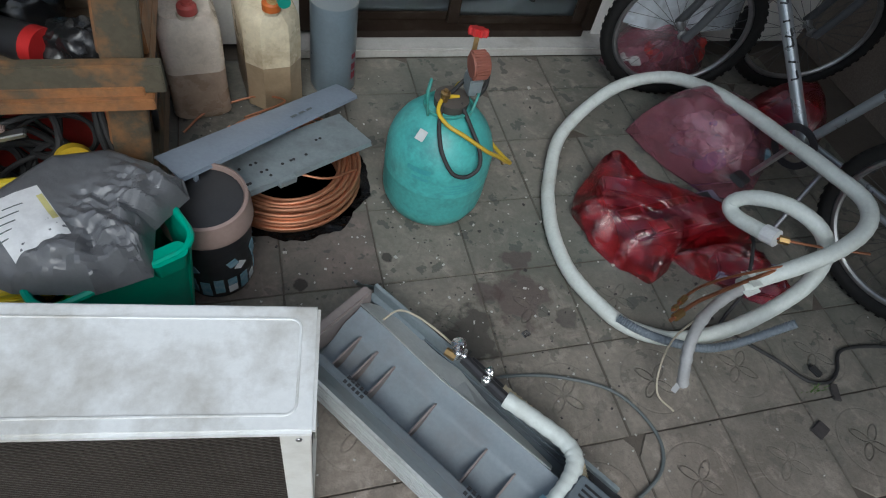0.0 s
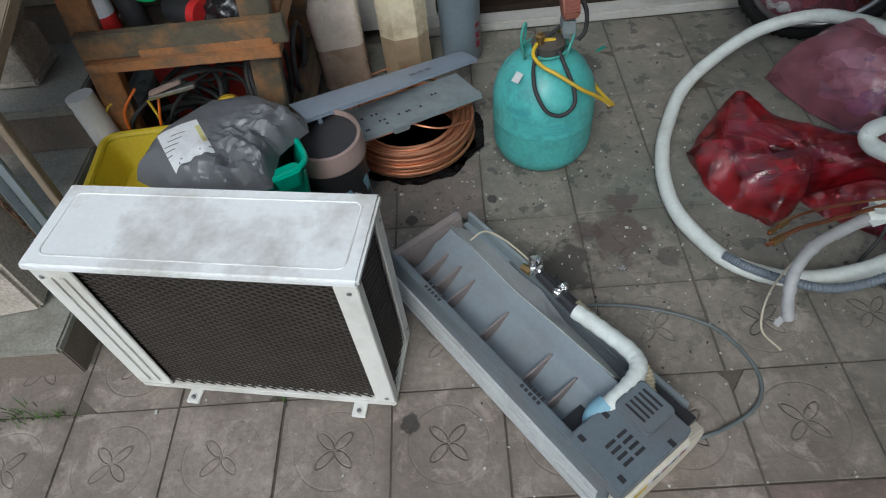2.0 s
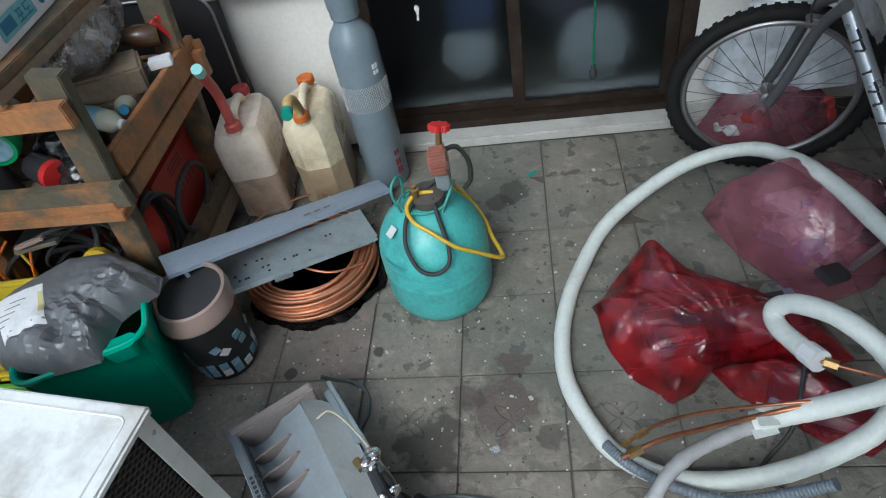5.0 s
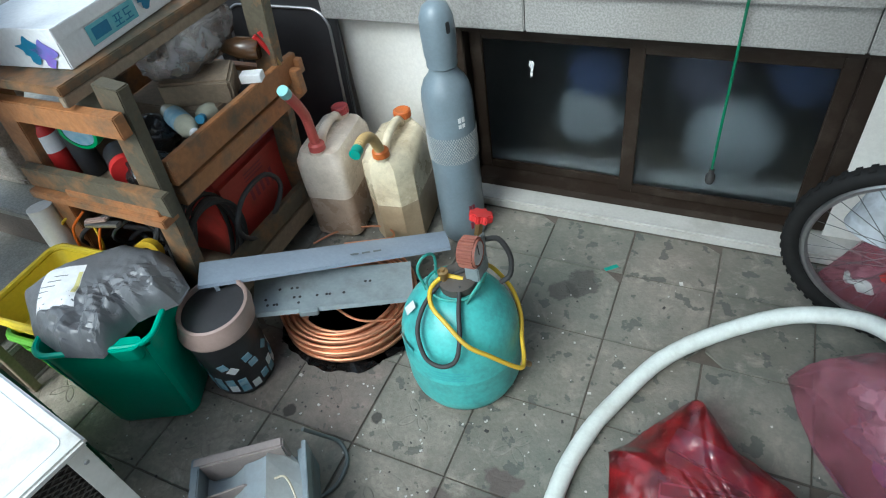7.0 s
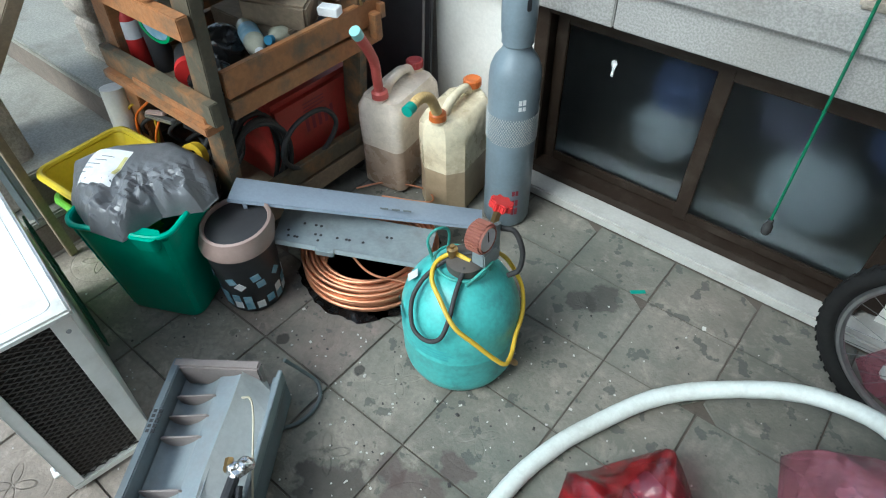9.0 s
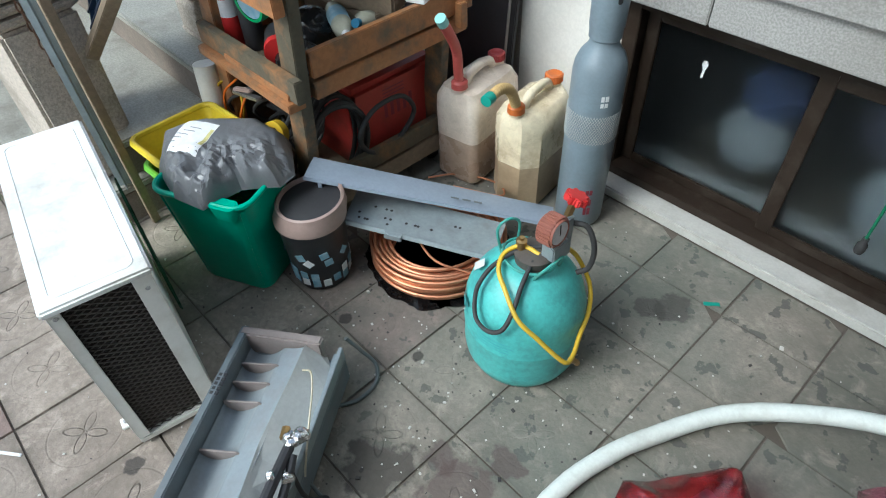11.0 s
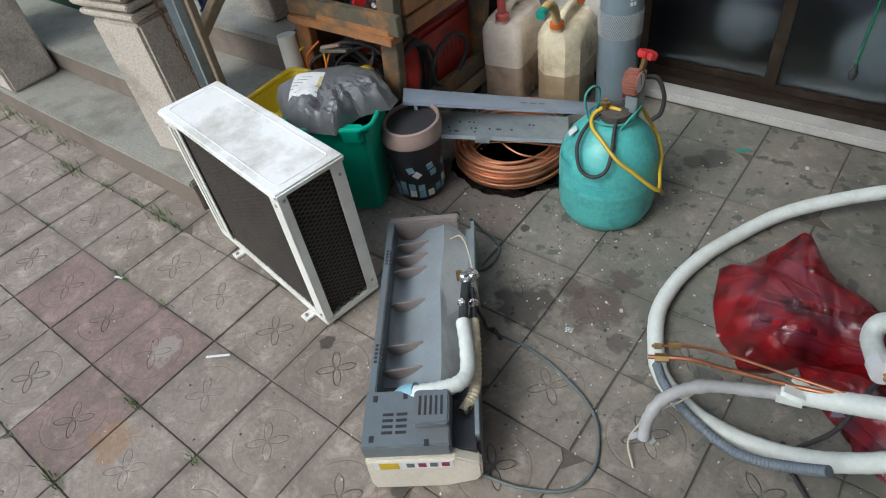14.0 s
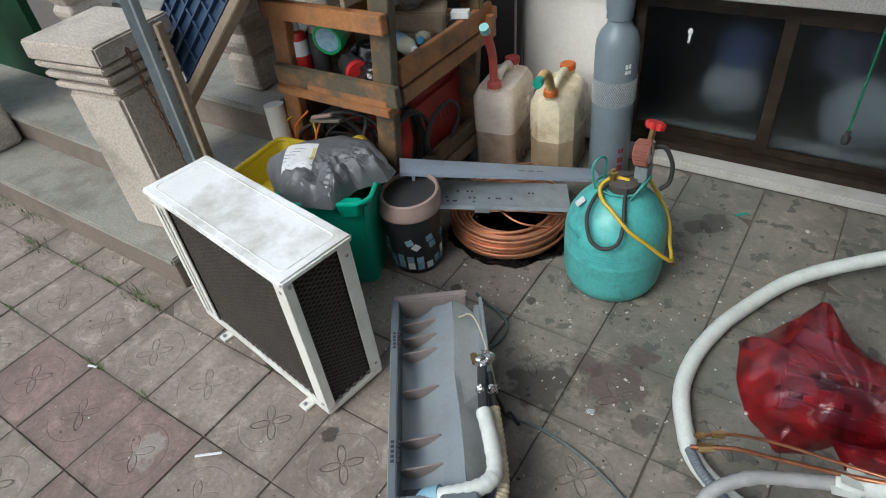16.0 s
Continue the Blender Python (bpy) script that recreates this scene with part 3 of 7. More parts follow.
def creases(bm, amount, seed, cell=0.1):
    """Fold a slumped bag into flat facets, less towards its foot."""
    for v in bm.verts:
        k = min(1.0, v.co.z / 0.06)
        x, y = v.co.x, v.co.y
        v.co.z = max(0.0, v.co.z + k * amount * (2.2 * facet(x, y, cell, seed) + 1.0 * facet(x, y, cell * 0.42, seed + 5) + 0.35 * facet(x, y, cell * 0.19, seed + 9)))
        v.co.x += k * amount * 0.7 * facet(y, v.co.z, cell * 0.6, seed + 2)
        v.co.y += k * amount * 0.7 * facet(x, v.co.z, cell * 0.6, seed + 3)


def pleats(bm, knot, amount, reach):
    """Fine folds that fan out from where a bag is gathered."""
    for v in bm.verts:
        dx, dy = v.co.x - knot[0], v.co.y - knot[1]
        d = math.hypot(dx, dy)
        if v.co.z < 0.012 or d > reach:
            continue
        a = math.atan2(dy, dx)
        k = (1 - d / reach) * min(1.0, d / 0.10) * min(1.0, v.co.z / 0.05)
        w = math.sin(a * 13 + 2.0 * math.sin(a * 3) + 3.0 * noise.noise(Vector((dx * 5, dy * 5, 3)))) + 0.6 * math.sin(a * 31 + 4.0 * noise.noise(Vector((dx * 8, dy * 8, 7))))
        v.co.z += amount * k * (abs(w) - 0.5)


def sack(outline, height, seed, fold=0.02, peaks=(), freq=7.0, power=2.6, angular=False):
    """A slumped closed bag: a plan outline, a domed top that sags in folds, a flat foot."""
    bm = bmesh.new()
    path = smooth_path([(x, y, 0) for x, y in outline], 13, True)
    if angular:
        ring = [Vector((x, y, 0)) for x, y in outline]
        path = [ring[i].lerp(ring[(i + 1) % len(ring)], k / 13) for i in range(len(ring)) for k in range(13)]
    c = sum(path, Vector()) / len(path)
    cols, rows = len(path), 40
    rings = []
    for k in range(rows):
        t = k / (rows - 1)
        f = math.sin(t * math.pi / 2 * 1.0)
        ring = []
        for q in path:
            s = 1 - t
            p = c + (q - c) * s
            z = height * (1 - s ** power)
            for px, py, ph, pr in peaks:
                g = math.hypot(p.x - px, p.y - py) / pr
                z += ph * max(0.0, 1 - g) ** 1.3
            ring.append(bm.verts.new((p.x, p.y, max(0.002, z))))
        rings.append(ring)
        if t == 1:
            break
    for a, b in zip(rings, rings[1:]):
        for i in range(cols):
            j = (i + 1) % cols
            bm.faces.new((a[i], a[j], b[j], b[i]))
    low = [bm.verts.new((c.x + (v.co.x - c.x) * 0.93, c.y + (v.co.y - c.y) * 0.93, 0.0)) for v in rings[0]]
    for i in range(cols):
        j = (i + 1) % cols
        bm.faces.new((low[i], low[j], rings[0][j], rings[0][i]))
    bm.faces.new(list(reversed(low)))
    bmesh.ops.remove_doubles(bm, verts=bm.verts, dist=0.0005)
    bmesh.ops.recalc_face_normals(bm, faces=bm.faces)
    creases(bm, fold, seed, 0.9 / freq)
    return bm


def crisp(ob, degrees):
    """Keep the creases of a film sharp."""
    ob.data.set_sharp_from_angle(angle=radians(degrees))


def rot_frame(origin, ex):
    """A level frame at origin whose x axis points along ex in plan."""
    return Matrix.Translation(origin) @ pose(0, 0, 0, 0, 0, math.degrees(math.atan2(ex[1], ex[0])))


# ---- setting ----
def build_setting():
    tagged(part("ground", boxes(((-1500, -1500, -0.30), (1500, 1500, -0.047))), "soil"), "brown-grey bare ground under and beyond the paving", "ground", kind="structure")
    pav = tagged(part("pavement", boxes(((-4.2, -2.7, -0.046), (3.0, 1.74, -0.005))), "joint"), "worn square cast paving with four-petal relief and dirty joints", "pavement", kind="structure")
    # wall with basement window
    tagged(part("wall_north", boxes(((-0.28, 1.83, 0.0), (0.17, 2.05, 0.735)), ((1.50, 1.83, 0.0), (3.5, 2.05, 0.735)), ((0.17, 1.95, 0.0), (1.50, 2.05, 0.06)), ((-0.28, 1.98, 0.735), (3.5, 2.05, 2.9))), "white_wall"),
           "white painted wall around a low basement window", "wall", kind="structure")
    sill = tagged(part("sill", boxes(((0.12, 1.725, 0.0), (1.62, 1.95, 0.042))), "sill", bevel=0.006), "chipped whitish stone sill below the window", "sill", kind="structure")
    band = new("ledge")
    tagged(band, "speckled grey granite ledge above the window", "ledge", kind="structure")
    x = -0.30
    for w in (0.78, 0.95, 0.9, 1.17):
        part("slab", boxes(((x, 1.765, 0.735), (x + w - 0.004, 1.98, 0.865))), "granite", band, bevel=0.004)
        part("slab", boxes(((x, 1.74, 0.869), (x + w - 0.004, 1.98, 0.955))), "granite", band, bevel=0.004)
        x += w
    # added wall, tall and dark to hold back sky light from the east
    tagged(part("wall_east", boxes(((2.72, -3.4, 0.0), (2.95, 1.83, 4.6))), "riser"), "plain grey wall added to close the yard and shade its right side", "wall", kind="structure")
    # added slab out of view, blocks the sky over the right of the yard
    tagged(part("ceiling", boxes(((1.0, -2.5, 2.3), (2.72, 1.98, 2.45))), "concrete"), "unseen concrete slab added above the yard and bicycles for shade", "overhang", kind="structure")
    # room behind the frosted panes, its lack of light carried by the wall colour
    tagged(part("wall_room", boxes(((0.0, 3.2, -0.4), (1.9, 3.3, 1.2)), ((-0.1, 2.05, -0.4), (0.0, 3.3, 1.2)), ((1.9, 2.05, -0.4), (2.0, 3.3, 1.2)), ((-0.1, 2.05, 1.1), (2.0, 3.3, 1.2)), ((-0.1, 2.05, -0.5), (2.0, 3.3, -0.4))), "room_shade"),
           "room with its dimness put into near-black walls, blurred through frosted glass", "wall", kind="structure")


def build_window():
    w = thing("window_1", "dark brown framed sliding basement window with frosted panes", "window")
    w["kind"] = "structure"
    y = 1.86
    part("frame", boxes(((0.17, y - 0.03, 0.058), (0.225, y + 0.08, 0.735)), ((1.445, y - 0.03, 0.058), (1.50, y + 0.08, 0.735)), ((0.225, y - 0.03, 0.69), (1.445, y + 0.08, 0.735)), ((0.225, y - 0.055, 0.044), (1.445, y + 0.08, 0.080))), "brown_frame", w, bevel=0.003)
    for x0, x1, dy in ((0.226, 0.86, 0.03), (0.80, 1.444, 0.0)):
        sash = part("sash", boxes(((x0, y + dy - 0.012, 0.082), (x0 + 0.05, y + dy + 0.014, 0.688)), ((x1 - 0.05, y + dy - 0.012, 0.082), (x1, y + dy + 0.014, 0.688)), ((x0 + 0.05, y + dy - 0.012, 0.645), (x1 - 0.05, y + dy + 0.014, 0.688)), ((x0 + 0.05, y + dy - 0.012, 0.082), (x1 - 0.05, y + dy + 0.014, 0.118))), "brown_frame", w, bevel=0.003)
        part("pane", boxes(((x0 + 0.045, y + dy - 0.002, 0.114), (x1 - 0.045, y + dy + 0.002, 0.65))), "frosted", sash)


def build_stairs():
    st = thing("stairs", "weathered granite entrance steps beside the yard", "stairs")
    st["kind"] = "structure"
    for x0, x1, y0, y1, z0, z1 in ((-4.2, -0.905, 0.117, 0.60, -0.02, 0.163), (-4.2, -0.94, 0.395, 1.0, 0.165, 0.318), (-2.62, -0.905, 0.752, 1.3, 0.32, 0.488), (-2.4, -0.95, 1.1, 2.2, 0.49, 0.66)):
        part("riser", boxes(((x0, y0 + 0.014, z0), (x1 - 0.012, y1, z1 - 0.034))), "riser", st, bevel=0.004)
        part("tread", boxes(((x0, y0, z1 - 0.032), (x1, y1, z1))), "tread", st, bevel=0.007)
    pil = thing("pillar", "square granite gate pillar with stepped cap", "pillar", pose(-0.99, 0.25, 0.163, 0, 0, 8))
    pil["kind"] = "structure"
    W, D = 0.268, 0.25
    part("shaft", boxes(((-W, 0.0, 0.001), (0.0, D, 0.60))), "stone_warm", pil, bevel=0.012)
    for k in range(3):
        z, a = 0.602 + 0.042 * k, 0.010 * k
        low = [(-W - a + 0.010, -a + 0.010), (a - 0.010, -a + 0.010), (a - 0.010, D + a - 0.010), (-W - a + 0.010, D + a - 0.010)]
        top = [(-W - a - 0.016, -a - 0.016), (a + 0.016, -a - 0.016), (a + 0.016, D + a + 0.016), (-W - a - 0.016, D + a + 0.016)]
        part("cap_course", loft([(low, z), (top, z + 0.022), (top, z + 0.038)]), "stone_warm", pil, bevel=0.004)
    part("cap_slab", boxes(((-W - 0.05, -0.04, 0.729), (0.045, D + 0.04, 0.797))), "stone_warm", pil, bevel=0.007)


build_setting()
build_window()
build_stairs()


# ---- the outdoor unit ----
def wire_mesh(w, h, pitch, r):
    """Diamond wire guard in the xz plane, w wide and h high."""
    bm = bmesh.new()
    for s in (1, -1):
        slope = 0.55
        k = -h * 2
        c = -w * slope if s > 0 else 0.0
        top = h if s > 0 else h + w * slope
        while c < top:
            pts = []
            for x in (0.0, w):
                pts.append((x, c + s * slope * x))
            (xa, za), (xb, zb) = pts
            cl = []
            for z in (0.0, h):
                if abs(zb - za) > 1e-6:
                    t = (z - za) / (zb - za)
                    if 0 < t < 1:
                        cl.append((t * w, z))
            ends = [q for q in pts if 0 <= q[1] <= h] + cl
            if len(ends) >= 2:
                a, b = ends[0], ends[-1]
                if math.hypot(a[0] - b[0], a[1] - b[1]) > 0.01:
                    beam((a[0], 0.0015 * s, a[1]), (b[0], 0.0015 * s, b[1]), r, r, bm)
            c += pitch
    return bm


def build_outdoor_unit():
    L, D, H = 0.738, 0.228, 0.592
    u = thing("outdoor_unit", "dirty white air-conditioner outdoor unit standing on the paving", "air conditioner", rot_frame((-0.715, 0.068, 0), (0.741, -0.117)))
    # local: x along the coil side, y to the back
    part("base_pan", boxes(((0, 0, 0.012), (L, D, 0.035))), "ac_white", u, bevel=0.004)
    part("coil", boxes(((0.05, 0.02, 0.036), (L - 0.02, 0.05, H - 0.03)), ((L - 0.05, 0.051, 0.036), (L - 0.02, D - 0.02, H - 0.03))), "coil_fins", u, "dark finned condenser coil")
    part("post", boxes(((L - 0.052, 0.0, 0.035), (L, 0.004, H - 0.022)), ((L - 0.004, 0.004, 0.035), (L, 0.03, H - 0.022))), "ac_white", u, bevel=0.0015)
    part("post", boxes(((L - 0.004, D - 0.045, 0.035), (L, D, H - 0.022)), ((L - 0.05, D - 0.004, 0.035), (L - 0.004, D, H - 0.022))), "ac_white", u, bevel=0.0015)
    part("side_panel", boxes(((0, 0.0, 0.035), (0.10, 0.006, H - 0.022)), ((0, 0.006, 0.035), (0.006, D, H - 0.022)), ((0.03, -0.004, 0.06), (0.045, 0.0, H - 0.05)), ((0.06, -0.004, 0.06), (0.075, 0.0, H - 0.05))), "ac_white", u, bevel=0.002)
    part("back_panel", boxes(((0.006, D - 0.006, 0.035), (L - 0.05, D, H - 0.022))), "ac_white", u)
    bm = bmesh.new()
    for k in range(9):
        r = 0.045 + 0.021 * k
        tube([(0.30 + r * math.cos(a), D + 0.018, 0.30 + r * math.sin(a)) for a in [2 * math.pi * i / 28 for i in range(28)]], 0.003, 5, 1, True, bm)
    for k in range(8):
        a = math.pi * k / 8
        beam((0.30 - 0.22 * math.cos(a), D + 0.02, 0.30 - 0.22 * math.sin(a)), (0.30 + 0.22 * math.cos(a), D + 0.02, 0.30 + 0.22 * math.sin(a)), 0.004, 0.004, bm)
    part("fan_grille", bm, "green_door", u, "dark green round fan grille")
    g = part("mesh_guard", wire_mesh(L - 0.155, H - 0.06, 0.0165, 0.0026), "mesh_dark", u, "dark diamond wire guard")
    g.matrix_basis = pose(0.102, 0.012, 0.036)
    g = part("mesh_guard", wire_mesh(D - 0.076, H - 0.06, 0.0165, 0.0026), "mesh_dark", u, "dark diamond wire guard")
    g.matrix_basis = pose(L - 0.012, 0.031, 0.036, 0, 0, 90)
    lid = part("lid", boxes(((-0.008, -0.008, H - 0.022), (L + 0.008, D + 0.008, H))), "ac_lid", u, bevel=0.006)
    bm = bmesh.new()
    o = [(x, y) for x, y in round_rect(L - 0.05, D - 0.045, 0.02)]
    tube([(L / 2 + x, D / 2 + y, H - 0.0005) for x, y in o], 0.0028, 6, 1, True, bm)
    part("lid_bead", bm, "ac_lid", lid)
    for x in (0.16, L - 0.1):
        f = part("foot", boxes(((x - 0.019, -0.036, 0.0), (x + 0.019, 0.03, 0.011))), "ac_white", u, "chipped mounting foot", bevel=0.002)
        part("bolt", lathe([(0.0, 0.019), (0.006, 0.018), (0.006, 0.011), (0.0, 0.011)], 8, m=pose(x, -0.022, 0)), "steel", f)
    for x, y, z in ((L - 0.02, -0.002, H - 0.05), (L - 0.02, -0.002, 0.06), (0.02, -0.002, H - 0.05)):
        part("screw", lathe([(0.0, 0.003), (0.005, 0.002), (0.006, 0.0)], 10, m=pose(x, y, z, 90)), "steel", u)
    for y, z in ((0.017, H - 0.035), (D - 0.02, H - 0.06), (D - 0.02, 0.07)):
        part("screw", lathe([(0.0, 0.003), (0.005, 0.002), (0.006, 0.0)], 10, m=pose(L + 0.001, y, z, 0, 90)), "steel", u)


build_outdoor_unit()


# ---- the indoor unit, laid on its face ----
def build_indoor_unit():
    u = thing("indoor_unit", "grey wall-mounted air-conditioner indoor unit lying on its face", "air conditioner", rot_frame((0.012, 0.327, 0), (0.585, -0.811)))
    L, W = 0.862, 0.295
    # local: x from the far end to the near end, y across (towards the pipes), z up
    bm = bmesh.new()
    prof = [(-0.006, 0.02), (-0.004, 0.165), (0.002, 0.207), (0.024, 0.207), (0.028, 0.085), (0.20, 0.085), (0.275, 0.10), (0.28, 0.12), (W, 0.12), (W, 0.02), (0.25, 0.0), (0.04, 0.0)]
    a = [bm.verts.new((0.0, y, z)) for y, z in prof]
    b = [bm.verts.new((L - 0.03, y, z)) for y, z in prof]
    for i in range(len(prof)):
        j = (i + 1) % len(prof)
        bm.faces.new((a[i], b[i], b[j], a[j]))
    bm.faces.new(a)
    bm.faces.new(list(reversed(b)))
    bmesh.ops.recalc_face_normals(bm, faces=bm.faces)
    part("body", bm, "grey_plastic", u, bevel=0.003)
    # hollow scroll of the fan housing, deep beside the rim and rising to the tray
    curve = [(0.0285, 0.150), (0.034, 0.134), (0.046, 0.123), (0.062, 0.121), (0.080, 0.127), (0.098, 0.138), (0.114, 0.151), (0.126, 0.162), (0.132, 0.170), (0.142, 0.174), (0.158, 0.176), (0.176, 0.181), (0.196, 0.190)]
    bm = bmesh.new()
    rows = [[bm.verts.new((x, y, z)) for x in (0.034, 0.20, 0.36, 0.52, 0.690)] for y, z in curve]
    rows.append([bm.verts.new((x, 0.196, 0.086)) for x in (0.034, 0.20, 0.36, 0.52, 0.690)])
    rows.append([bm.verts.new((x, 0.0285, 0.086)) for x in (0.034, 0.20, 0.36, 0.52, 0.690)])
    for p, q in zip(rows, rows[1:] + rows[:1]):
        for k in range(4):
            bm.faces.new((p[k], q[k], q[k + 1], p[k + 1]))
    bm.faces.new([r[0] for r in rows])
    bm.faces.new([r[-1] for r in reversed(rows)])
    bmesh.ops.recalc_face_normals(bm, faces=bm.faces)
    part("fan_housing", bm, "drum_grey", u, "smooth blue-grey hollow housing", smooth=True)
    part("end_rim", boxes(((0.0, 0.004, 0.12), (0.030, 0.245, 0.208))), "rib", u, bevel=0.005)
    for x in (0.092, 0.152, 0.212, 0.352, 0.515, 0.60):
        bm = bmesh.new()
        v = [(0.0285, 0.13), (0.0285, 0.160), (0.040, 0.164), (0.085, 0.170), (0.118, 0.177), (0.133, 0.179), (0.141, 0.173), (0.118, 0.150), (0.085, 0.128), (0.060, 0.120)]
        f = [bm.verts.new((x, y, z)) for y, z in v]
        g = [bm.verts.new((x + 0.005, y, z)) for y, z in v]
        bm.faces.new(f)
        bm.faces.new(list(reversed(g)))
        for i in range(len(v)):
            j = (i + 1) % len(v)
            bm.faces.new((f[i], g[i], g[j], f[j]))
        bmesh.ops.recalc_face_normals(bm, faces=bm.faces)
        part("rib", bm, "rib", u)
    # white louvred grille on the low long side
    slope = lambda z: -0.004 - 0.002 * (0.165 - z) / 0.135
    for k in range(6):
        z = 0.034 + 0.018 * k
        part("louvre", boxes(((0.02, -0.004, -0.005), (L - 0.05, 0.006, 0.005)), m=pose(0, slope(z) - 0.004, z)), "foam_grey", u, bevel=0.001)
    bm = bmesh.new()
    for k in range(18):
        x = 0.04 + 0.043 * k
        beam((x, slope(0.03) - 0.005, 0.03), (x, slope(0.13) - 0.005, 0.13), 0.006, 0.004, bm)
    pieces("louvre_stay", bm, "foam_grey", u)
    # openings are not cut: black blocks carry the dark inside them
    for x in (0.16, 0.54):
        bm = bmesh.new()
        for i in range(5):
            for j in range(2):
                box(bm, (x + 0.014 * i, 0.008 + 0.014 * j, 0.2055), (x + 0.014 * i + 0.009, 0.017 + 0.014 * j, 0.2075))
        pieces("vent_hole", bm, "black_plastic", u)
    # drain tray sheet with torn end
    bm = bmesh.new()
    line = [(0.01, 0.20, 0.235), (0.05, 0.198, 0.262), (0.12, 0.197, 0.268), (0.25, 0.19, 0.262), (0.33, 0.187, 0.268), (0.45, 0.193, 0.245), (0.58, 0.196, 0.24), (0.66, 0.198, 0.232)]
    for i in range(len(line) - 1):
        (xa, ya, yb), (xc, yc, yd) = line[i], line[i + 1]
        q = [(xa, ya, 0.196), (xc, yc, 0.196), (xc, yd + 0.010, 0.122), (xa, yb + 0.010, 0.122)]
        t = [bm.verts.new(p) for p in q]
        s = [bm.verts.new((p[0], p[1], p[2] - 0.006)) for p in q]
        bm.faces.new(t)
        bm.faces.new(list(reversed(s)))
        for k in range(4):
            bm.faces.new((t[k], s[k], s[(k + 1) % 4], t[(k + 1) % 4]))
    bmesh.ops.remove_doubles(bm, verts=bm.verts, dist=0.0003)
    bmesh.ops.recalc_face_normals(bm, faces=bm.faces)
    part("drain_tray", bm, "foam_grey", u, "pale grey foam drain tray with torn end")
    part("back_rail", boxes(((0.0, 0.283, 0.10), (L - 0.05, 0.295, 0.165)), ((0.0, 0.262, 0.118), (0.20, 0.283, 0.128))), "galv", u, bevel=0.002)
    # control end
    plate = part("control_cover", boxes(((0.70, 0.0, 0.16), (L, 0.225, 0.213))), "grey_plastic", u, bevel=0.004)
    # cover vents likewise, black blocks in place of shaded openings
    bm = bmesh.new()
    for i in range(4):
        for j in range(2):
            box(bm, (0.768 + 0.017 * i, 0.050 + 0.036 * j, 0.2125), (0.776 + 0.017 * i, 0.078 + 0.036 * j, 0.2142))
    for x, y in ((0.715, 0.02), (0.83, 0.02), (0.845, 0.16), (0.71, 0.10)):
        box(bm, (x, y, 0.2125), (x + 0.018, y + 0.012, 0.2142))
    pieces("vent_hole", bm, "black_plastic", plate)
    raised = part("grille_box", prism(round_rect(0.10, 0.092, 0.012), 0.213, 0.235, m=pose(0.765, 0.178, 0)), "grey_plastic", plate, bevel=0.004)
    # slots drawn black on the raised box, nothing recessed
    bm = bmesh.new()
    for j in range(5):
        box(bm, (0.735, 0.146 + 0.014 * j, 0.2345), (0.79, 0.152 + 0.014 * j, 0.2362))
    pieces("vent_slot", bm, "black_plastic", plate)
    part("terminal_well", boxes(((0.70, 0.226, 0.11), (L - 0.02, 0.285, 0.15))), "black_plastic", u)
    bm = bmesh.new()
    pr = [(-0.006, 0.03), (0.0, 0.006), (0.05, 0.0), (0.2, -0.0), (0.28, 0.03), (0.295, 0.06), (0.295, 0.12), (0.23, 0.155), (0.0, 0.155)]
    fa = [bm.verts.new((L - 0.028, y, max(z, 0.001))) for y, z in pr]
    fb = [bm.verts.new((L + 0.008, y, max(z, 0.003))) for y, z in pr]
    bm.faces.new(fa)
    bm.faces.new(list(reversed(fb)))
    for i in range(len(pr)):
        j = (i + 1) % len(pr)
        bm.faces.new((fa[i], fb[i], fb[j], fa[j]))
    bmesh.ops.recalc_face_normals(bm, faces=bm.faces)
    cap = part("end_cap", bm, "cream", u, "cream plastic end cap", bevel=0.006)
    part("sticker", boxes(((L + 0.0085, 0.02, 0.115), (L + 0.0095, 0.225, 0.15))), "paper", cap, "white sticker strip with rows of small print")
    part("sticker", boxes(((L + 0.0098, 0.035, 0.117), (L + 0.0106, 0.085, 0.148))), "yellow", cap, "yellow warning sticker")
    for k in range(4):
        part("print_bar", boxes(((L + 0.0098, 0.105 + 0.03 * k, 0.122), (L + 0.0104, 0.125 + 0.03 * k, 0.142))), "ink_red" if k % 2 else "cable_grey", cap)
    # pipes
    part("wrapped_pipe", tube([(0.70, 0.10, 0.178), (0.705, 0.135, 0.203), (0.705, 0.19, 0.214), (0.69, 0.245, 0.214), (0.65, 0.270, 0.208), (0.56, 0.268, 0.203), (0.475, 0.258, 0.202)], 0.0215, 14, 8, radius=lambda k: 0.0212 + 0.0012 * math.sin(k * 1.9)), "white_wrap", u, "white tape-wrapped pipe", smooth=True)
    part("pipe_elbow", tube([(0.722, 0.088, 0.14), (0.706, 0.084, 0.172), (0.697, 0.10, 0.19), (0.70, 0.132, 0.203)], 0.0245, 12, 6), "blue_tape", u, "pale blue taped elbow", smooth=True)
    # black block for the shade inside the recess beside the elbow
    part("pipe_well", boxes(((0.648, 0.03, 0.12), (0.699, 0.12, 0.146))), "black_plastic", u)
    part("drain_hose", tube([(0.735, 0.252, 0.15), (0.68, 0.285, 0.162), (0.57, 0.291, 0.168), (0.45, 0.288, 0.172)], 0.014, 12, 22, radius=lambda k: 0.0145 + 0.0022 * (k % 3 == 0)), "cream_hose", u, "cream corrugated drain hose", smooth=True)
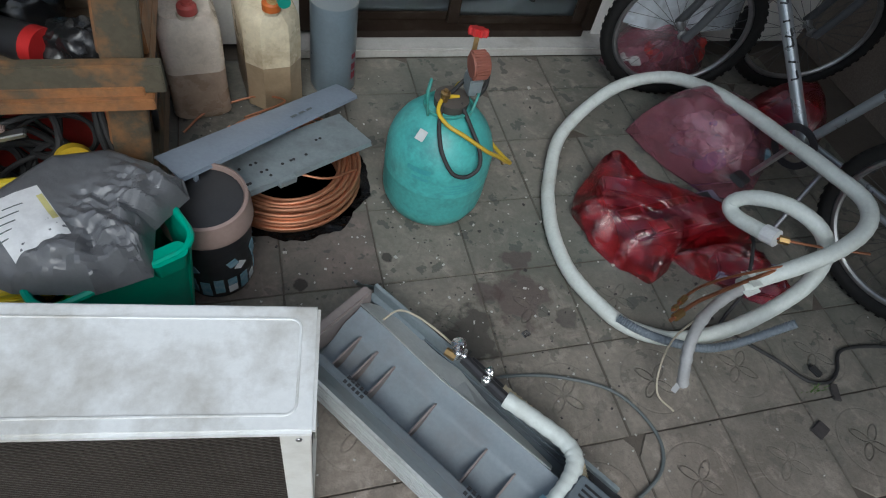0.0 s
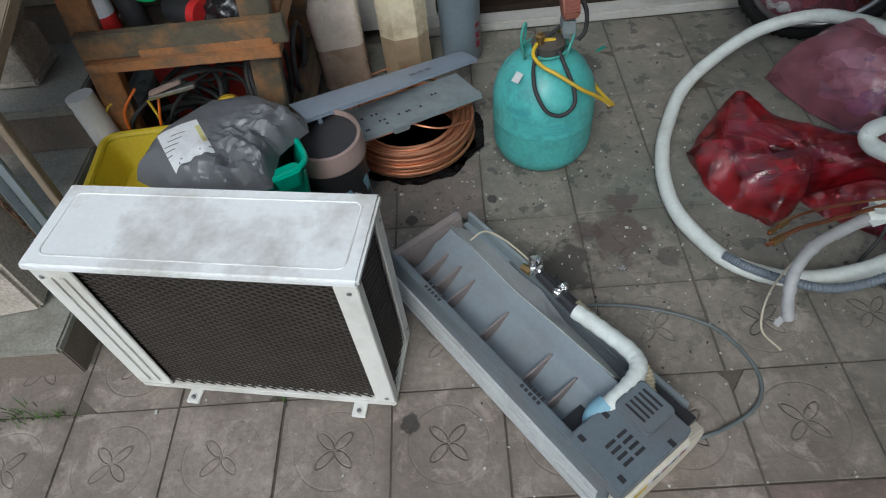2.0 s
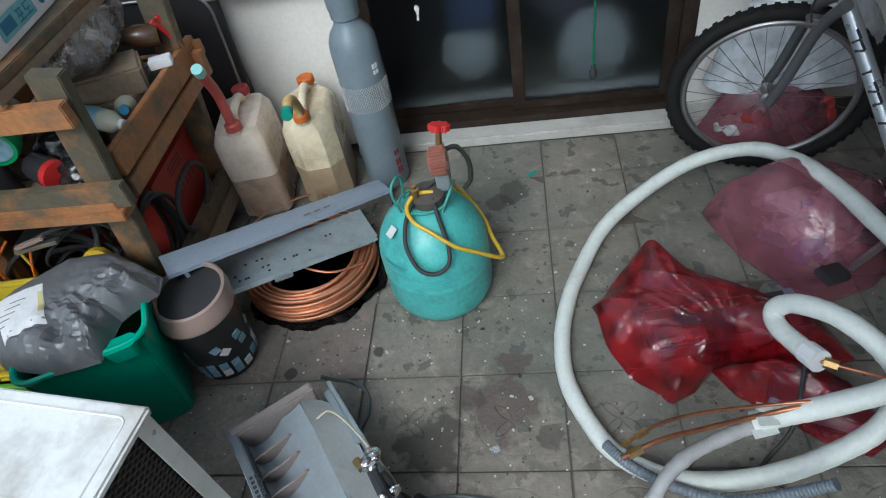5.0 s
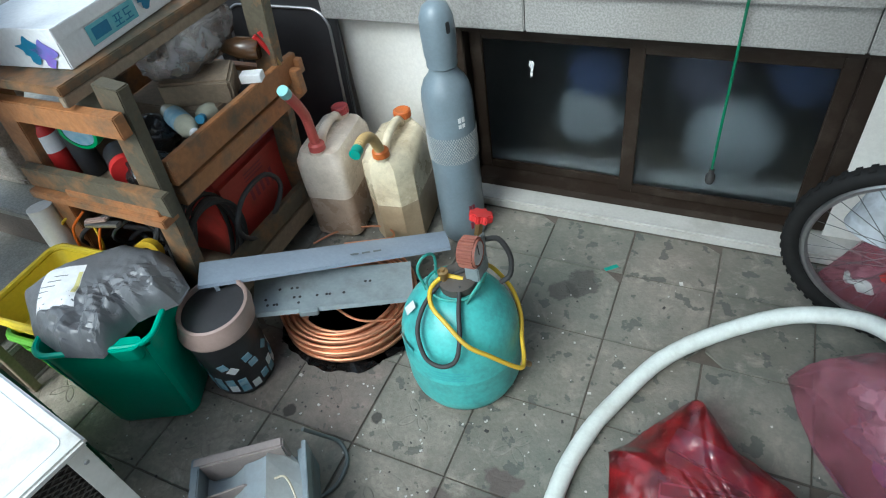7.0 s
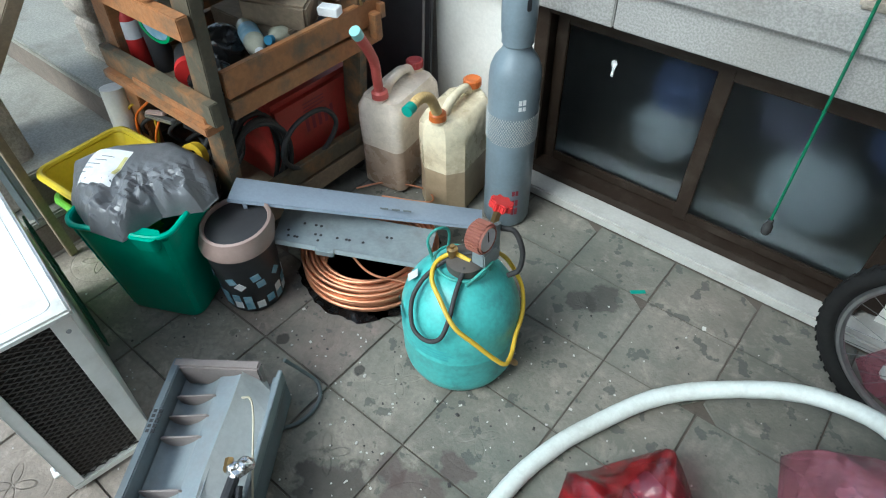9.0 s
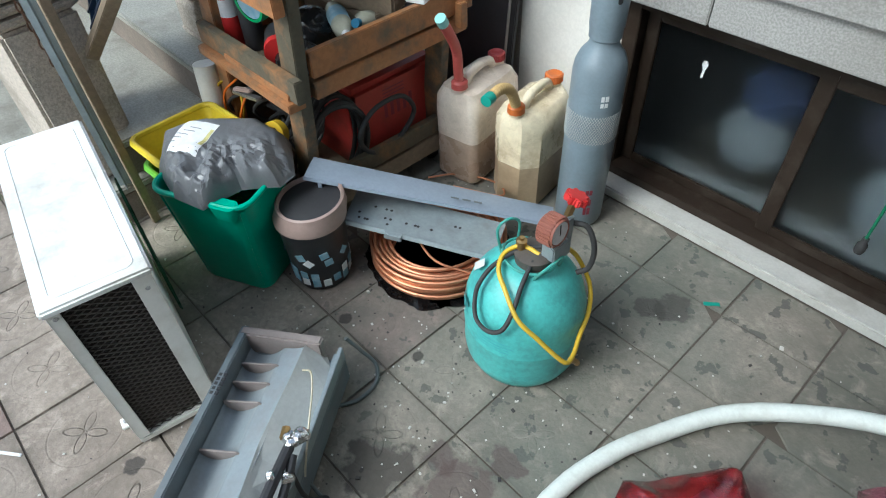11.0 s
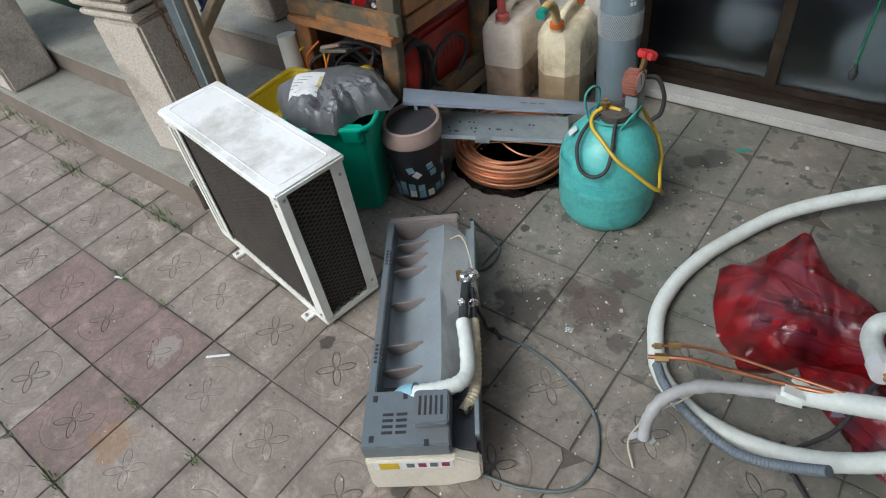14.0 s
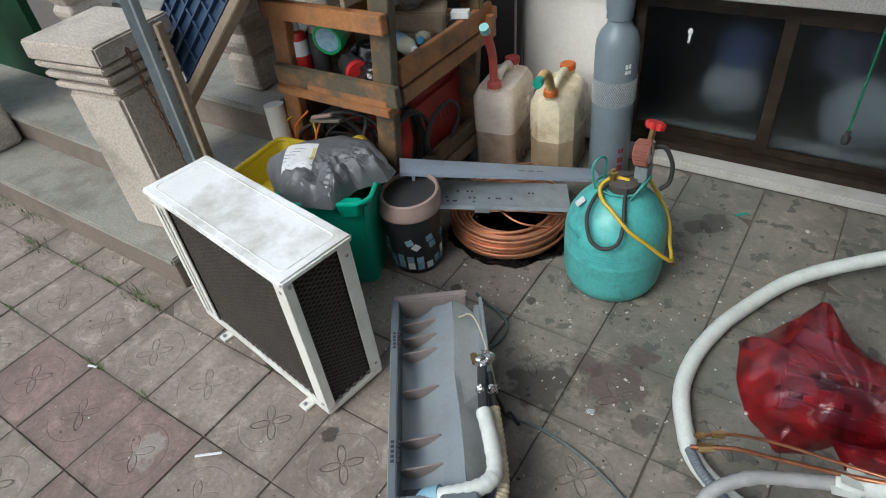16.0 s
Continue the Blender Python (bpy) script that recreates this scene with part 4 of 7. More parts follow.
    part("taped_joint", tube([(0.48, 0.258, 0.202), (0.41, 0.262, 0.203), (0.33, 0.268, 0.205)], 0.0145, 10, 5), "black_plastic", u)
    part("taped_joint", tube([(0.455, 0.287, 0.174), (0.39, 0.286, 0.186), (0.345, 0.282, 0.198)], 0.011, 10, 5), "black_plastic", u)
    for x, y, z, s in ((0.315, 0.268, 0.21, 0.02), (0.40, 0.288, 0.196, 0.015), (0.41, 0.256, 0.214, 0.013), (0.30, 0.288, 0.205, 0.016)):
        bm = bmesh.new()
        bmesh.ops.create_icosphere(bm, subdivisions=3, radius=s, matrix=pose(x, y, z, 20, 30, 40))
        crumple(bm, s * 0.8, 40, x * 50)
        part("foil_scrap", bm, "foil", u)
    part("brass_nut", lathe([(0.0, 0.03), (0.011, 0.03), (0.013, 0.0), (0.0, 0.0)], 6, m=pose(0.315, 0.252, 0.212, 0, -90, 10)), "brass", u)
    part("wire", tube([(0.10, 0.215, 0.18), (0.12, 0.25, 0.21), (0.17, 0.272, 0.21), (0.25, 0.288, 0.19), (0.33, 0.30, 0.15), (0.36, 0.303, 0.12)], 0.003, 6, 8), "beige_wire", u, "thin beige wire")
    part("wire", tube([(0.37, 0.28, 0.18), (0.40, 0.31, 0.12), (0.385, 0.32, 0.05), (0.36, 0.34, 0.012), (0.40, 0.36, 0.008)], 0.0055, 6, 8), "rubber", u, "black wire")
    part("wire", tube([(0.72, 0.24, 0.15), (0.75, 0.262, 0.165), (0.71, 0.275, 0.155), (0.66, 0.28, 0.15)], 0.004, 6, 8), "rubber", u, "black wire")


build_indoor_unit()


# ---- the refrigerant cylinder ----
M["jug_print"] = material("faded_blue_print", (0.07, 0.36, 0.40), (0.10, 0.44, 0.43), 0.45, scale=60, mix=1.0, bump=0.0)


def build_jug():
    j = thing("refrigerant_cylinder", "turquoise steel refrigerant cylinder with wire handle standing on paving", "gas cylinder", pose(0.53, 0.95, 0, 0, 0, 0))
    R = 0.172
    body = part("body", lathe([(0.0, 0.03), (0.10, 0.022), (0.132, 0.0), (0.155, 0.018), (R - 0.004, 0.05), (R, 0.08), (R, 0.165), (R + 0.0012, 0.170), (R + 0.0012, 0.176), (R, 0.181), (R, 0.235), (R - 0.003, 0.262), (R - 0.013, 0.295), (R - 0.032, 0.33), (R - 0.060, 0.362), (R - 0.092, 0.385), (0.05, 0.397), (0.0, 0.40)], 56), "teal", j, smooth=True)
    # faded blue printing on the shell
    for k, (a, z, w, h) in enumerate([(-128, 0.262, 26, 0.02), (-125, 0.235, 18, 0.012), (-80, 0.225, 36, 0.006), (-78, 0.213, 40, 0.005), (-80, 0.202, 34, 0.005), (-82, 0.191, 38, 0.005)]):
        bm = bmesh.new()
        n_seg = 10
        lo, hi = [], []
        for i in range(n_seg + 1):
            an = radians(a - w / 2 + w * i / n_seg)
            lo.append(bm.verts.new(((R + 0.0012) * math.cos(an), (R + 0.0012) * math.sin(an), z)))
            hi.append(bm.verts.new(((R + 0.0012) * math.cos(an), (R + 0.0012) * math.sin(an), z + h)))
        for i in range(n_seg):
            bm.faces.new((lo[i], lo[i + 1], hi[i + 1], hi[i]))
        part("print_bar", bm, "jug_print", body)
    bm = boxes(((-0.017, -0.014, 0.0), (0.017, 0.014, 0.001)), m=pose(-0.098, -0.085, 0.366, 0, 0, 0) @ pose(0, 0, 0, 0, 0, 41) @ pose(0, 0, 0, 0, -38, 0))
    part("sticker", bm, "foam_grey", body, "scuffed pale sticker")
    ring = [(0.075 * math.cos(a), 0.062 * math.sin(a), 0.408) for a in [2 * math.pi * k / 16 for k in range(16)]]
    part("handle", tube(ring, 0.0042, 8, 3, True), "teal_wire", j, "bent turquoise wire handle", smooth=True)
    part("handle", tube([(-0.07, -0.03, 0.393), (-0.082, -0.035, 0.47), (-0.07, -0.01, 0.50), (-0.06, 0.025, 0.475), (-0.066, 0.03, 0.395)], 0.0042, 8, 6), "teal_wire", j, smooth=True)
    part("handle", tube([(0.055, -0.045, 0.393), (0.082, -0.012, 0.44), (0.092, 0.02, 0.455), (0.07, 0.04, 0.395)], 0.0042, 8, 6), "teal_wire", j, smooth=True)
    part("collar", lathe([(0.0, 0.40), (0.052, 0.398), (0.054, 0.425), (0.03, 0.432), (0.0, 0.432)], 24, m=pose(0.01, 0.01, 0)), "mesh_dark", j, "dark rusty valve collar", smooth=True)
    part("valve", lathe([(0.0, 0.43), (0.011, 0.43), (0.011, 0.445), (0.015, 0.449), (0.015, 0.46), (0.007, 0.463), (0.007, 0.47), (0.0, 0.47)], 14, m=pose(-0.02, -0.01, 0)), "brass", j, smooth=True)
    ma = thing("manifold_gauge", "pressure gauge with faded brown boot and red knob", "pressure gauge", pose(0.60, 0.965, 0.0))
    part("manifold_body", boxes(((-0.015, -0.012, 0.43), (0.012, 0.05, 0.475)), ((-0.01, 0.03, 0.47), (0.01, 0.052, 0.56)), ((-0.022, -0.03, 0.455), (0.018, 0.03, 0.50))), "galv", ma, bevel=0.003)
    g = pose(-0.005, -0.018, 0.549, 86, 0, 92)
    boot = lathe([(0.0, -0.024), (0.034, -0.024), (0.037, -0.019), (0.037, 0.021), (0.0345, 0.026), (0.032, 0.0225), (0.0, 0.0225)], 40, m=g)
    b = part("gauge_boot", boot, "gauge_brown", ma, "ribbed faded brown rubber boot", smooth=True)
    bm = bmesh.new()
    for k in range(24):
        a = 2 * math.pi * k / 24
        box(bm, (-0.003, -0.003, -0.019), (0.003, 0.003, 0.02), g @ pose(0.038 * math.cos(a), 0.038 * math.sin(a), 0))
    part("boot_ribs", bm, "gauge_brown", b)
    part("dial", lathe([(0.0, 0.0242), (0.031, 0.0242), (0.031, 0.0228), (0.0, 0.0225)], 28, m=g), "paper", b, "white gauge dial")
    part("needle", boxes(((-0.002, -0.006, 0.0246), (0.002, 0.026, 0.0256)), m=g), "black_plastic", b)
    part("stem", beam((-0.005, 0.04, 0.555), (0.0, 0.052, 0.60), 0.014, 0.014), "brass", ma)
    bm = bmesh.new()
    pts = [((0.029 + 0.004 * math.cos(8 * a)) * math.cos(a), (0.029 + 0.004 * math.cos(8 * a)) * math.sin(a)) for a in [2 * math.pi * k / 48 for k in range(48)]]
    part("knob", prism(pts, -0.009, 0.012, m=pose(0.002, 0.056, 0.606, -18, 8, 0)), "red_paint", ma, "red knob", bevel=0.003)
    hose = thing("charging_hose", "yellow charging hose draped over the turquoise cylinder", "hose")
    part("hose_line", tube([(0.56, 0.955, 0.43), (0.51, 0.945, 0.435), (0.485, 0.905, 0.42), (0.505, 0.86, 0.405), (0.554, 0.832, 0.385), (0.621, 0.808, 0.345), (0.675, 0.825, 0.30), (0.725, 0.848, 0.25), (0.748, 0.868, 0.225), (0.738, 0.91, 0.215), (0.714, 0.965, 0.222), (0.688, 1.035, 0.24), (0.645, 1.088, 0.275), (0.60, 1.085, 0.345), (0.588, 1.05, 0.40), (0.585, 1.015, 0.432)], 0.0064, 10, 10), "yellow", hose, smooth=True)
    part("hose_end", tube([(0.742, 0.89, 0.21), (0.748, 0.905, 0.195), (0.75, 0.915, 0.178)], 0.009, 10, 4), "brass", hose)
    hb = thing("charging_hose", "black charging hose looped over the turquoise cylinder", "hose")
    part("hose_line", tube([(0.56, 0.93, 0.425), (0.578, 0.87, 0.395), (0.60, 0.81, 0.35), (0.598, 0.775, 0.31), (0.56, 0.762, 0.285), (0.515, 0.765, 0.30), (0.485, 0.795, 0.345), (0.478, 0.83, 0.378), (0.485, 0.88, 0.405), (0.51, 0.94, 0.425), (0.55, 0.98, 0.435), (0.60, 1.02, 0.45)], 0.0064, 10, 10), "rubber", hb, smooth=True)
    hb2 = thing("charging_hose", "short black hose hanging behind the gauge", "hose")
    part("hose_line", tube([(0.605, 1.02, 0.53), (0.64, 1.035, 0.525), (0.668, 1.035, 0.47), (0.668, 1.025, 0.41), (0.645, 1.01, 0.385)], 0.0075, 10, 10), "rubber", hb2, smooth=True)


build_jug()


# ---- bin, bucket, baskets and sack ----
def patch(R, a, z, w, h, lift=0.0012, tilt=0.0):
    """A small label on an upright round wall."""
    m = pose(0, 0, 0, 0, 0, a) @ pose(R + lift, 0, z, tilt, 0, 0)
    return boxes(((-0.0008, -w / 2, -h / 2), (0.0008, w / 2, h / 2)), m=m)


def build_bin():
    b = thing("waste_bin", "black swing-lid waste bin with taupe rim and pale decals", "bin", pose(-0.178, 0.708, 0) @ Matrix.Diagonal((1.10, 1.10, 1.0, 1)))
    body = part("body", lathe([(0.0, 0.0), (0.082, 0.0), (0.086, 0.006), (0.102, 0.262), (0.104, 0.27), (0.0, 0.27)], 44), "black_plastic", b, smooth=True)
    bm = lathe([(0.100, 0.262), (0.108, 0.264), (0.1085, 0.275), (0.106, 0.30), (0.101, 0.328), (0.094, 0.332), (0.090, 0.324), (0.091, 0.30)], 44)
    for v in bm.verts:
        if v.co.z > 0.29:
            v.co.z += 0.10 * (v.co.y - 0.0) * min(1, (v.co.z - 0.29) / 0.04)
            v.co.y += 0.010
    part("rim", bm, "taupe", b, "taupe plastic rim", smooth=True)
    bm = lathe([(0.0, 0.326), (0.05, 0.324), (0.0905, 0.315), (0.0905, 0.31), (0.0, 0.31)], 40, m=pose(0, 0.010, 0))
    for v in bm.verts:
        v.co.z += 0.09 * v.co.y
    part("swing_lid", bm, "black_plastic", b, "dusty black swing lid", smooth=True)
    rnd = random.Random(3)
    for k in range(15):
        a = -150 + 21 * k
        z = 0.02 + rnd.choice((0.018, 0.024, 0.03))
        for q in range(rnd.choice((1, 2, 2))):
            r = 0.0865 + 0.0625 * (z + 0.034 * q)
            part("decal", patch(r, a, z + 0.034 * q, 0.024, 0.03, 0.0016), "sticker_blue" if rnd.random() < 0.65 else "paper", body)
    for a, z, t in ((-62, 0.165, 20), (-50, 0.14, 45), (-20, 0.17, 10), (-14, 0.135, 5), (-120, 0.15, 30), (-150, 0.12, 60), (20, 0.15, 40)):
        part("decal", patch(0.0865 + 0.0625 * z, a, z, 0.026, 0.026, 0.0016, t), "paper" if t == 45 else "sticker_blue", body)


def build_bucket():
    b = thing("bucket", "green plastic square bucket with rolled rim", "bucket", pose(-0.395, 0.55, 0, 0, 0, 26))
    H = 0.405
    secs = [(round_rect(0.26, 0.20, 0.04), 0.0), (round_rect(0.27, 0.21, 0.045), 0.01), (round_rect(0.335, 0.265, 0.05), H)]
    inner = [(round_rect(0.327, 0.257, 0.047), H), (round_rect(0.265, 0.20, 0.04), 0.02)]
    part("body", loft(secs + inner), "green_plastic", b, smooth=True)
    part("rim", tube([(x, y, H) for x, y in round_rect(0.345, 0.275, 0.055)], 0.009, 8, 1, True), "green_plastic", b, smooth=True)
    part("lip", loft([(round_rect(0.07, 0.03, 0.012), H - 0.05), (round_rect(0.09, 0.05, 0.02), H + 0.004)], None), "green_plastic", b).matrix_basis = pose(0.10, -0.13, 0)
    for s in (-1, 1):
        part("rib", beam((s * 0.118, -0.088, 0.012), (s * 0.151, -0.117, H - 0.02), 0.016, 0.012), "green_plastic", b)


def basket(name, label, m, w, d, h, mat, slots):
    b = thing(name, label, "basket", m)
    part("floor_plate", prism(round_rect(w * 0.82, d * 0.8, 0.03), 0.0, 0.006), mat, b)
    low, top = round_rect(w * 0.82, d * 0.8, 0.03), round_rect(w, d, 0.04)
    wall = [(round_rect(w * 0.80, d * 0.78, 0.03), 0.0065), (round_rect(w * 0.975, d * 0.97, 0.038), h - 0.004), (round_rect(w * 0.955, d * 0.95, 0.036), h - 0.004), (round_rect(w * 0.78, d * 0.76, 0.03), 0.012)]
    part("wall", loft(wall), mat, b, smooth=True)
    lo = smooth_path([(x, y, 0.003) for x, y in low], slots, True)
    hi = smooth_path([(x, y, h) for x, y in top], slots, True)
    for k in range(0, len(lo), 2):
        part("rib", beam(lo[k], hi[k], 0.009, 0.005), mat, b)
    for f in (0.35, 0.72):
        part("hoop", tube([a.lerp(q, f) for a, q in zip(lo, hi)], 0.005, 6, 1, True), mat, b, smooth=True)
    part("rim", tube([(x, y, h) for x, y in round_rect(w + 0.008, d + 0.008, 0.042)], 0.012, 8, 1, True), mat, b, smooth=True)
    return b


def drape(tree, cx, cy, w, h, turn, lift=0.0015, n=14):
    """A small sheet laid down over a heap."""
    bm = bmesh.new()
    rows = []
    ca, sa = math.cos(radians(turn)), math.sin(radians(turn))
    for i in range(n + 1):
        row = []
        for j in range(n + 1):
            u, v = (i / n - 0.5) * w, (j / n - 0.5) * h
            x, y = cx + u * ca - v * sa, cy + u * sa + v * ca
            hit = tree.ray_cast(Vector((x, y, 2)), Vector((0, 0, -1)))[0]
            row.append(bm.verts.new((x, y, (hit.z if hit else 0.0) + lift)))
        rows.append(row)
    for i in range(n):
        for j in range(n):
            bm.faces.new((rows[i][j], rows[i + 1][j], rows[i + 1][j + 1], rows[i][j + 1]))
    return bm


M["label_yellow"] = material("pale_yellow_print", (0.62, 0.58, 0.25), (0.55, 0.5, 0.2), 0.55, scale=30, bump=0.0)


def build_grey_sack():
    from mathutils.bvhtree import BVHTree
    s = thing("plastic_sack", "crumpled grey plastic sack with white label lying on a bucket", "bag", pose(-0.025, -0.005, 0.40))
    bm = sack([(-0.645, 0.50), (-0.60, 0.64), (-0.48, 0.79), (-0.34, 0.80), (-0.19, 0.715), (-0.175, 0.65), (-0.25, 0.56), (-0.25, 0.43), (-0.36, 0.395), (-0.52, 0.42)], 0.088, 3, 0.003, ((-0.22, 0.69, -0.025, 0.08), (-0.6, 0.6, 0.02, 0.2)), 9.0, 8.0, True)
    for v in bm.verts:
        k = min(1.0, max(0.04, (v.co.x * 0.8 - v.co.y * 0.6 + 0.72) / 0.12))
        f = 1.5 * facet(v.co.x * 0.6 + v.co.y * 0.8, v.co.y * 0.45 - v.co.x * 0.3, 0.045, 4) + 1.1 * facet(v.co.x, v.co.y, 0.024, 8) + 0.6 * facet(v.co.x, v.co.y, 0.012, 2)
        v.co.z = max(0.0, v.co.z + 0.026 * f * k * min(1, v.co.z / 0.03))
    tree = BVHTree.FromBMesh(bm)
    lab_bm = drape(tree, -0.485, 0.545, 0.115, 0.15, 30)
    strip_bm = drape(tree, -0.445, 0.575, 0.012, 0.08, 30, 0.0025)
    bars = [drape(tree, -0.525 + 0.004 * k, 0.488 + 0.022 * k, 0.04, 0.003, 30, 0.0028, 4) for k in range(5)]
    crisp(part("film", bm, "bag_grey", s, smooth=True), 17)
    lab = part("label", lab_bm, "paper", s, "creased white shipping label with yellow strip", smooth=True)
    part("strip", strip_bm, "label_yellow", lab)
    for b in bars:
        part("print_bar", b, "cable_grey", lab)


build_bin()
build_bucket()
basket("basket", "lime green plastic basket on the paving under a yellow one", pose(-0.665, 0.60, 0, 0, 0, 4), 0.34, 0.30, 0.27, "lime", 3)
basket("basket", "yellow plastic basket nested in a green one", pose(-0.665, 0.60, 0.262, 0, 0, 4), 0.36, 0.31, 0.11, "yellow_plastic", 3)
build_grey_sack()


# ---- boards and copper coil ----
def sheet(c, t, bow=0.0, n=10, k=6):
    """A thin sheet between four corners (in order), bowed across its width."""
    c = [Vector(q) for q in c]
    nrm = (c[1] - c[0]).cross(c[3] - c[0]).normalized()
    if nrm.z < 0:
        nrm = -nrm
    bm = bmesh.new()
    layers = []
    for s in (0, -t):
        rows = []
        for i in range(n + 1):
            u = i / n
            row = []
            for j in range(k + 1):
                v = j / k
                p = (c[0].lerp(c[1], u)).lerp(c[3].lerp(c[2], u), v)
                row.append(bm.verts.new(p + nrm * (bow * (1 - (2 * v - 1) ** 2) + s)))
            rows.append(row)
        layers.append(rows)
    for rows in layers:
        for i in range(n):
            for j in range(k):
                bm.faces.new((rows[i][j], rows[i + 1][j], rows[i + 1][j + 1], rows[i][j + 1]))
    a, b = layers
    edge = [(i, 0) for i in range(n)] + [(n, j) for j in range(k)] + [(i, k) for i in range(n, 0, -1)] + [(0, j) for j in range(k, 0, -1)]
    for q in range(len(edge)):
        (i, j), (i2, j2) = edge[q], edge[(q + 1) % len(edge)]
        bm.faces.new((a[i][j], a[i2][j2], b[i2][j2], b[i][j]))
    bmesh.ops.recalc_face_normals(bm, faces=bm.faces)
    return bm


def build_boards():
    g = thing("metal_plate", "galvanised mounting plate resting on a copper coil", "plate")
    c = [(-0.115, 0.79, 0.232), (0.325, 1.04, 0.185), (0.24, 1.19, 0.175), (-0.205, 0.925, 0.235)]
    part("sheet", sheet(c, 0.004, 0.0), "galv", g)
    part("flange", sheet([(-0.11, 0.787, 0.233), (0.322, 1.036, 0.186), (0.327, 1.032, 0.172), (-0.105, 0.783, 0.219)], 0.003), "galv", g)
    part("tab", boxes(((-0.03, -0.015, -0.02), (0.03, 0.006, 0.004)), m=pose(0.04, 0.872, 0.214, 0, 6, 30)), "galv", g, bevel=0.003)
    rnd = random.Random(8)
    ca = [Vector(q) for q in c]
    # screw holes as black discs, their dark put on the uncut sheet
    for k in range(16):
        u, v = rnd.uniform(0.05, 0.95), rnd.choice((0.15, 0.3, 0.55))
        p = ca[0].lerp(ca[1], u).lerp(ca[3].lerp(ca[2], u), v)
        part("hole", lathe([(0.0, 0.0012), (0.005, 0.0012), (0.005, 0.0)], 8, m=Matrix.Translation(p)), "black_plastic", g)
    p = thing("front_panel", "long blue-grey plastic front panel leaning across a bin", "panel")
    c = [(-0.228, 0.742, 0.372), (0.325, 1.330, 0.135), (0.262, 1.418, 0.118), (-0.292, 0.826, 0.372)]
    part("panel", sheet(c, 0.004, 0.004, 12, 8), "panel_blue", p, smooth=True)
    part("lip", sheet([(-0.229, 0.740, 0.371), (0.324, 1.328, 0.134), (0.327, 1.325, 0.126), (-0.226, 0.737, 0.363)], 0.003), "panel_blue", p)
    for k in range(3):
        part("print_bar", boxes(((-0.014, -0.004, 0), (0.014, 0.004, 0.0006)), m=pose(0.085 + 0.026 * k, 1.105 + 0.028 * k, 0.2475 - 0.0113 * k, 0, 16, 47)), "cable_grey", p)
    part("peg", boxes(((-0.006, -0.004, -0.03), (0.006, 0.004, 0.0)), m=pose(-0.195, 0.775, 0.35, 0, 0, 45)), "panel_blue", p)


def build_coil():
    c = thing("copper_coil", "coil of bare copper tube lying on black plastic", "copper tube", pose(0.052, 1.05, 0))
    rnd = random.Random(5)
    for k in range(30):
        layer = k % 6
        r = 0.168 + 0.014 * (k // 6) + rnd.uniform(-0.004, 0.004) + (0.006 if layer % 2 else 0)
        z = 0.014 + 0.0175 * layer + rnd.uniform(-0.003, 0.003)
        ph, tl = rnd.uniform(0, 6.28), rnd.uniform(-0.012, 0.012)
        ex = rnd.uniform(0.985, 1.03)
        pts = [(r * ex * math.cos(a), r * math.sin(a), z + tl * math.cos(a + ph)) for a in [2 * math.pi * i / 40 for i in range(40)]]
        part("turn", tube(pts, 0.0062, 8, 1, True), "copper", c, smooth=True)
    for pts in ([(0.22, -0.06, 0.11), (0.1, -0.12, 0.14), (-0.08, -0.06, 0.17), (-0.2, 0.05, 0.16), (-0.17, 0.15, 0.13)],
                [(0.23, 0.02, 0.12), (0.08, -0.07, 0.15), (-0.05, -0.12, 0.14), (-0.15, -0.14, 0.12)],
                [(-0.12, 0.19, 0.13), (0.02, 0.30, 0.10), (-0.08, 0.38, 0.06), (-0.25, 0.34, 0.03), (-0.33, 0.25, 0.02)]):
        part("loose_end", tube(pts, 0.004, 8, 8), "copper", c, smooth=True)
    s = thing("plastic_sheet", "crumpled black plastic sheet under a copper coil", "plastic sheet", pose(0.065, 1.05, 0))
    bm = bmesh.new()
    rings = []
    n = 90
    for k in range(9):
        ring = []
        for i in range(n):
            a = 2 * math.pi * i / n
            R = 0.258 + 0.03 * noise.noise(Vector((math.cos(a) * 2.2, math.sin(a) * 2.2, 3))) + 0.012 * noise.noise(Vector((math.cos(a) * 9, math.sin(a) * 9, 1)))
            r = 0.02 + (R - 0.02) * k / 8
            z = 0.004 + 0.022 * max(0, noise.noise(Vector((r * math.cos(a) * 16, r * math.sin(a) * 16, 9)))) * (k > 5) + (0.018 * max(0, noise.noise(Vector((a * 3, 2, 2)))) if k == 8 else 0)
            ring.append(bm.verts.new((r * math.cos(a), r * math.sin(a), z)))
        rings.append(ring)
    for a, b in zip(rings, rings[1:]):
        for i in range(n):
            j = (i + 1) % n
            bm.faces.new((a[i], a[j], b[j], b[i]))
    bm.faces.new(rings[0])
    ex = bmesh.ops.solidify(bm, geom=bm.faces[:], thickness=0.0015)
    part("film", bm, "bag_black", s)


build_boards()
build_coil()


# ---- jerrycans and tall gas cylinder ----
M["can_plastic"] = material("cloudy_can_plastic", (0.86, 0.76, 0.64), (0.77, 0.65, 0.53), 0.28, scale=6, stain=(0.36, 0.27, 0.19), stain_scale=7, stain_amount=0.45, bump=0.1)
M["can_plastic_full"] = material("filled_can_plastic", (0.56, 0.425, 0.32), (0.48, 0.35, 0.26), 0.28, scale=6, stain=(0.25, 0.18, 0.12), stain_scale=7, stain_amount=0.4, bump=0.1)
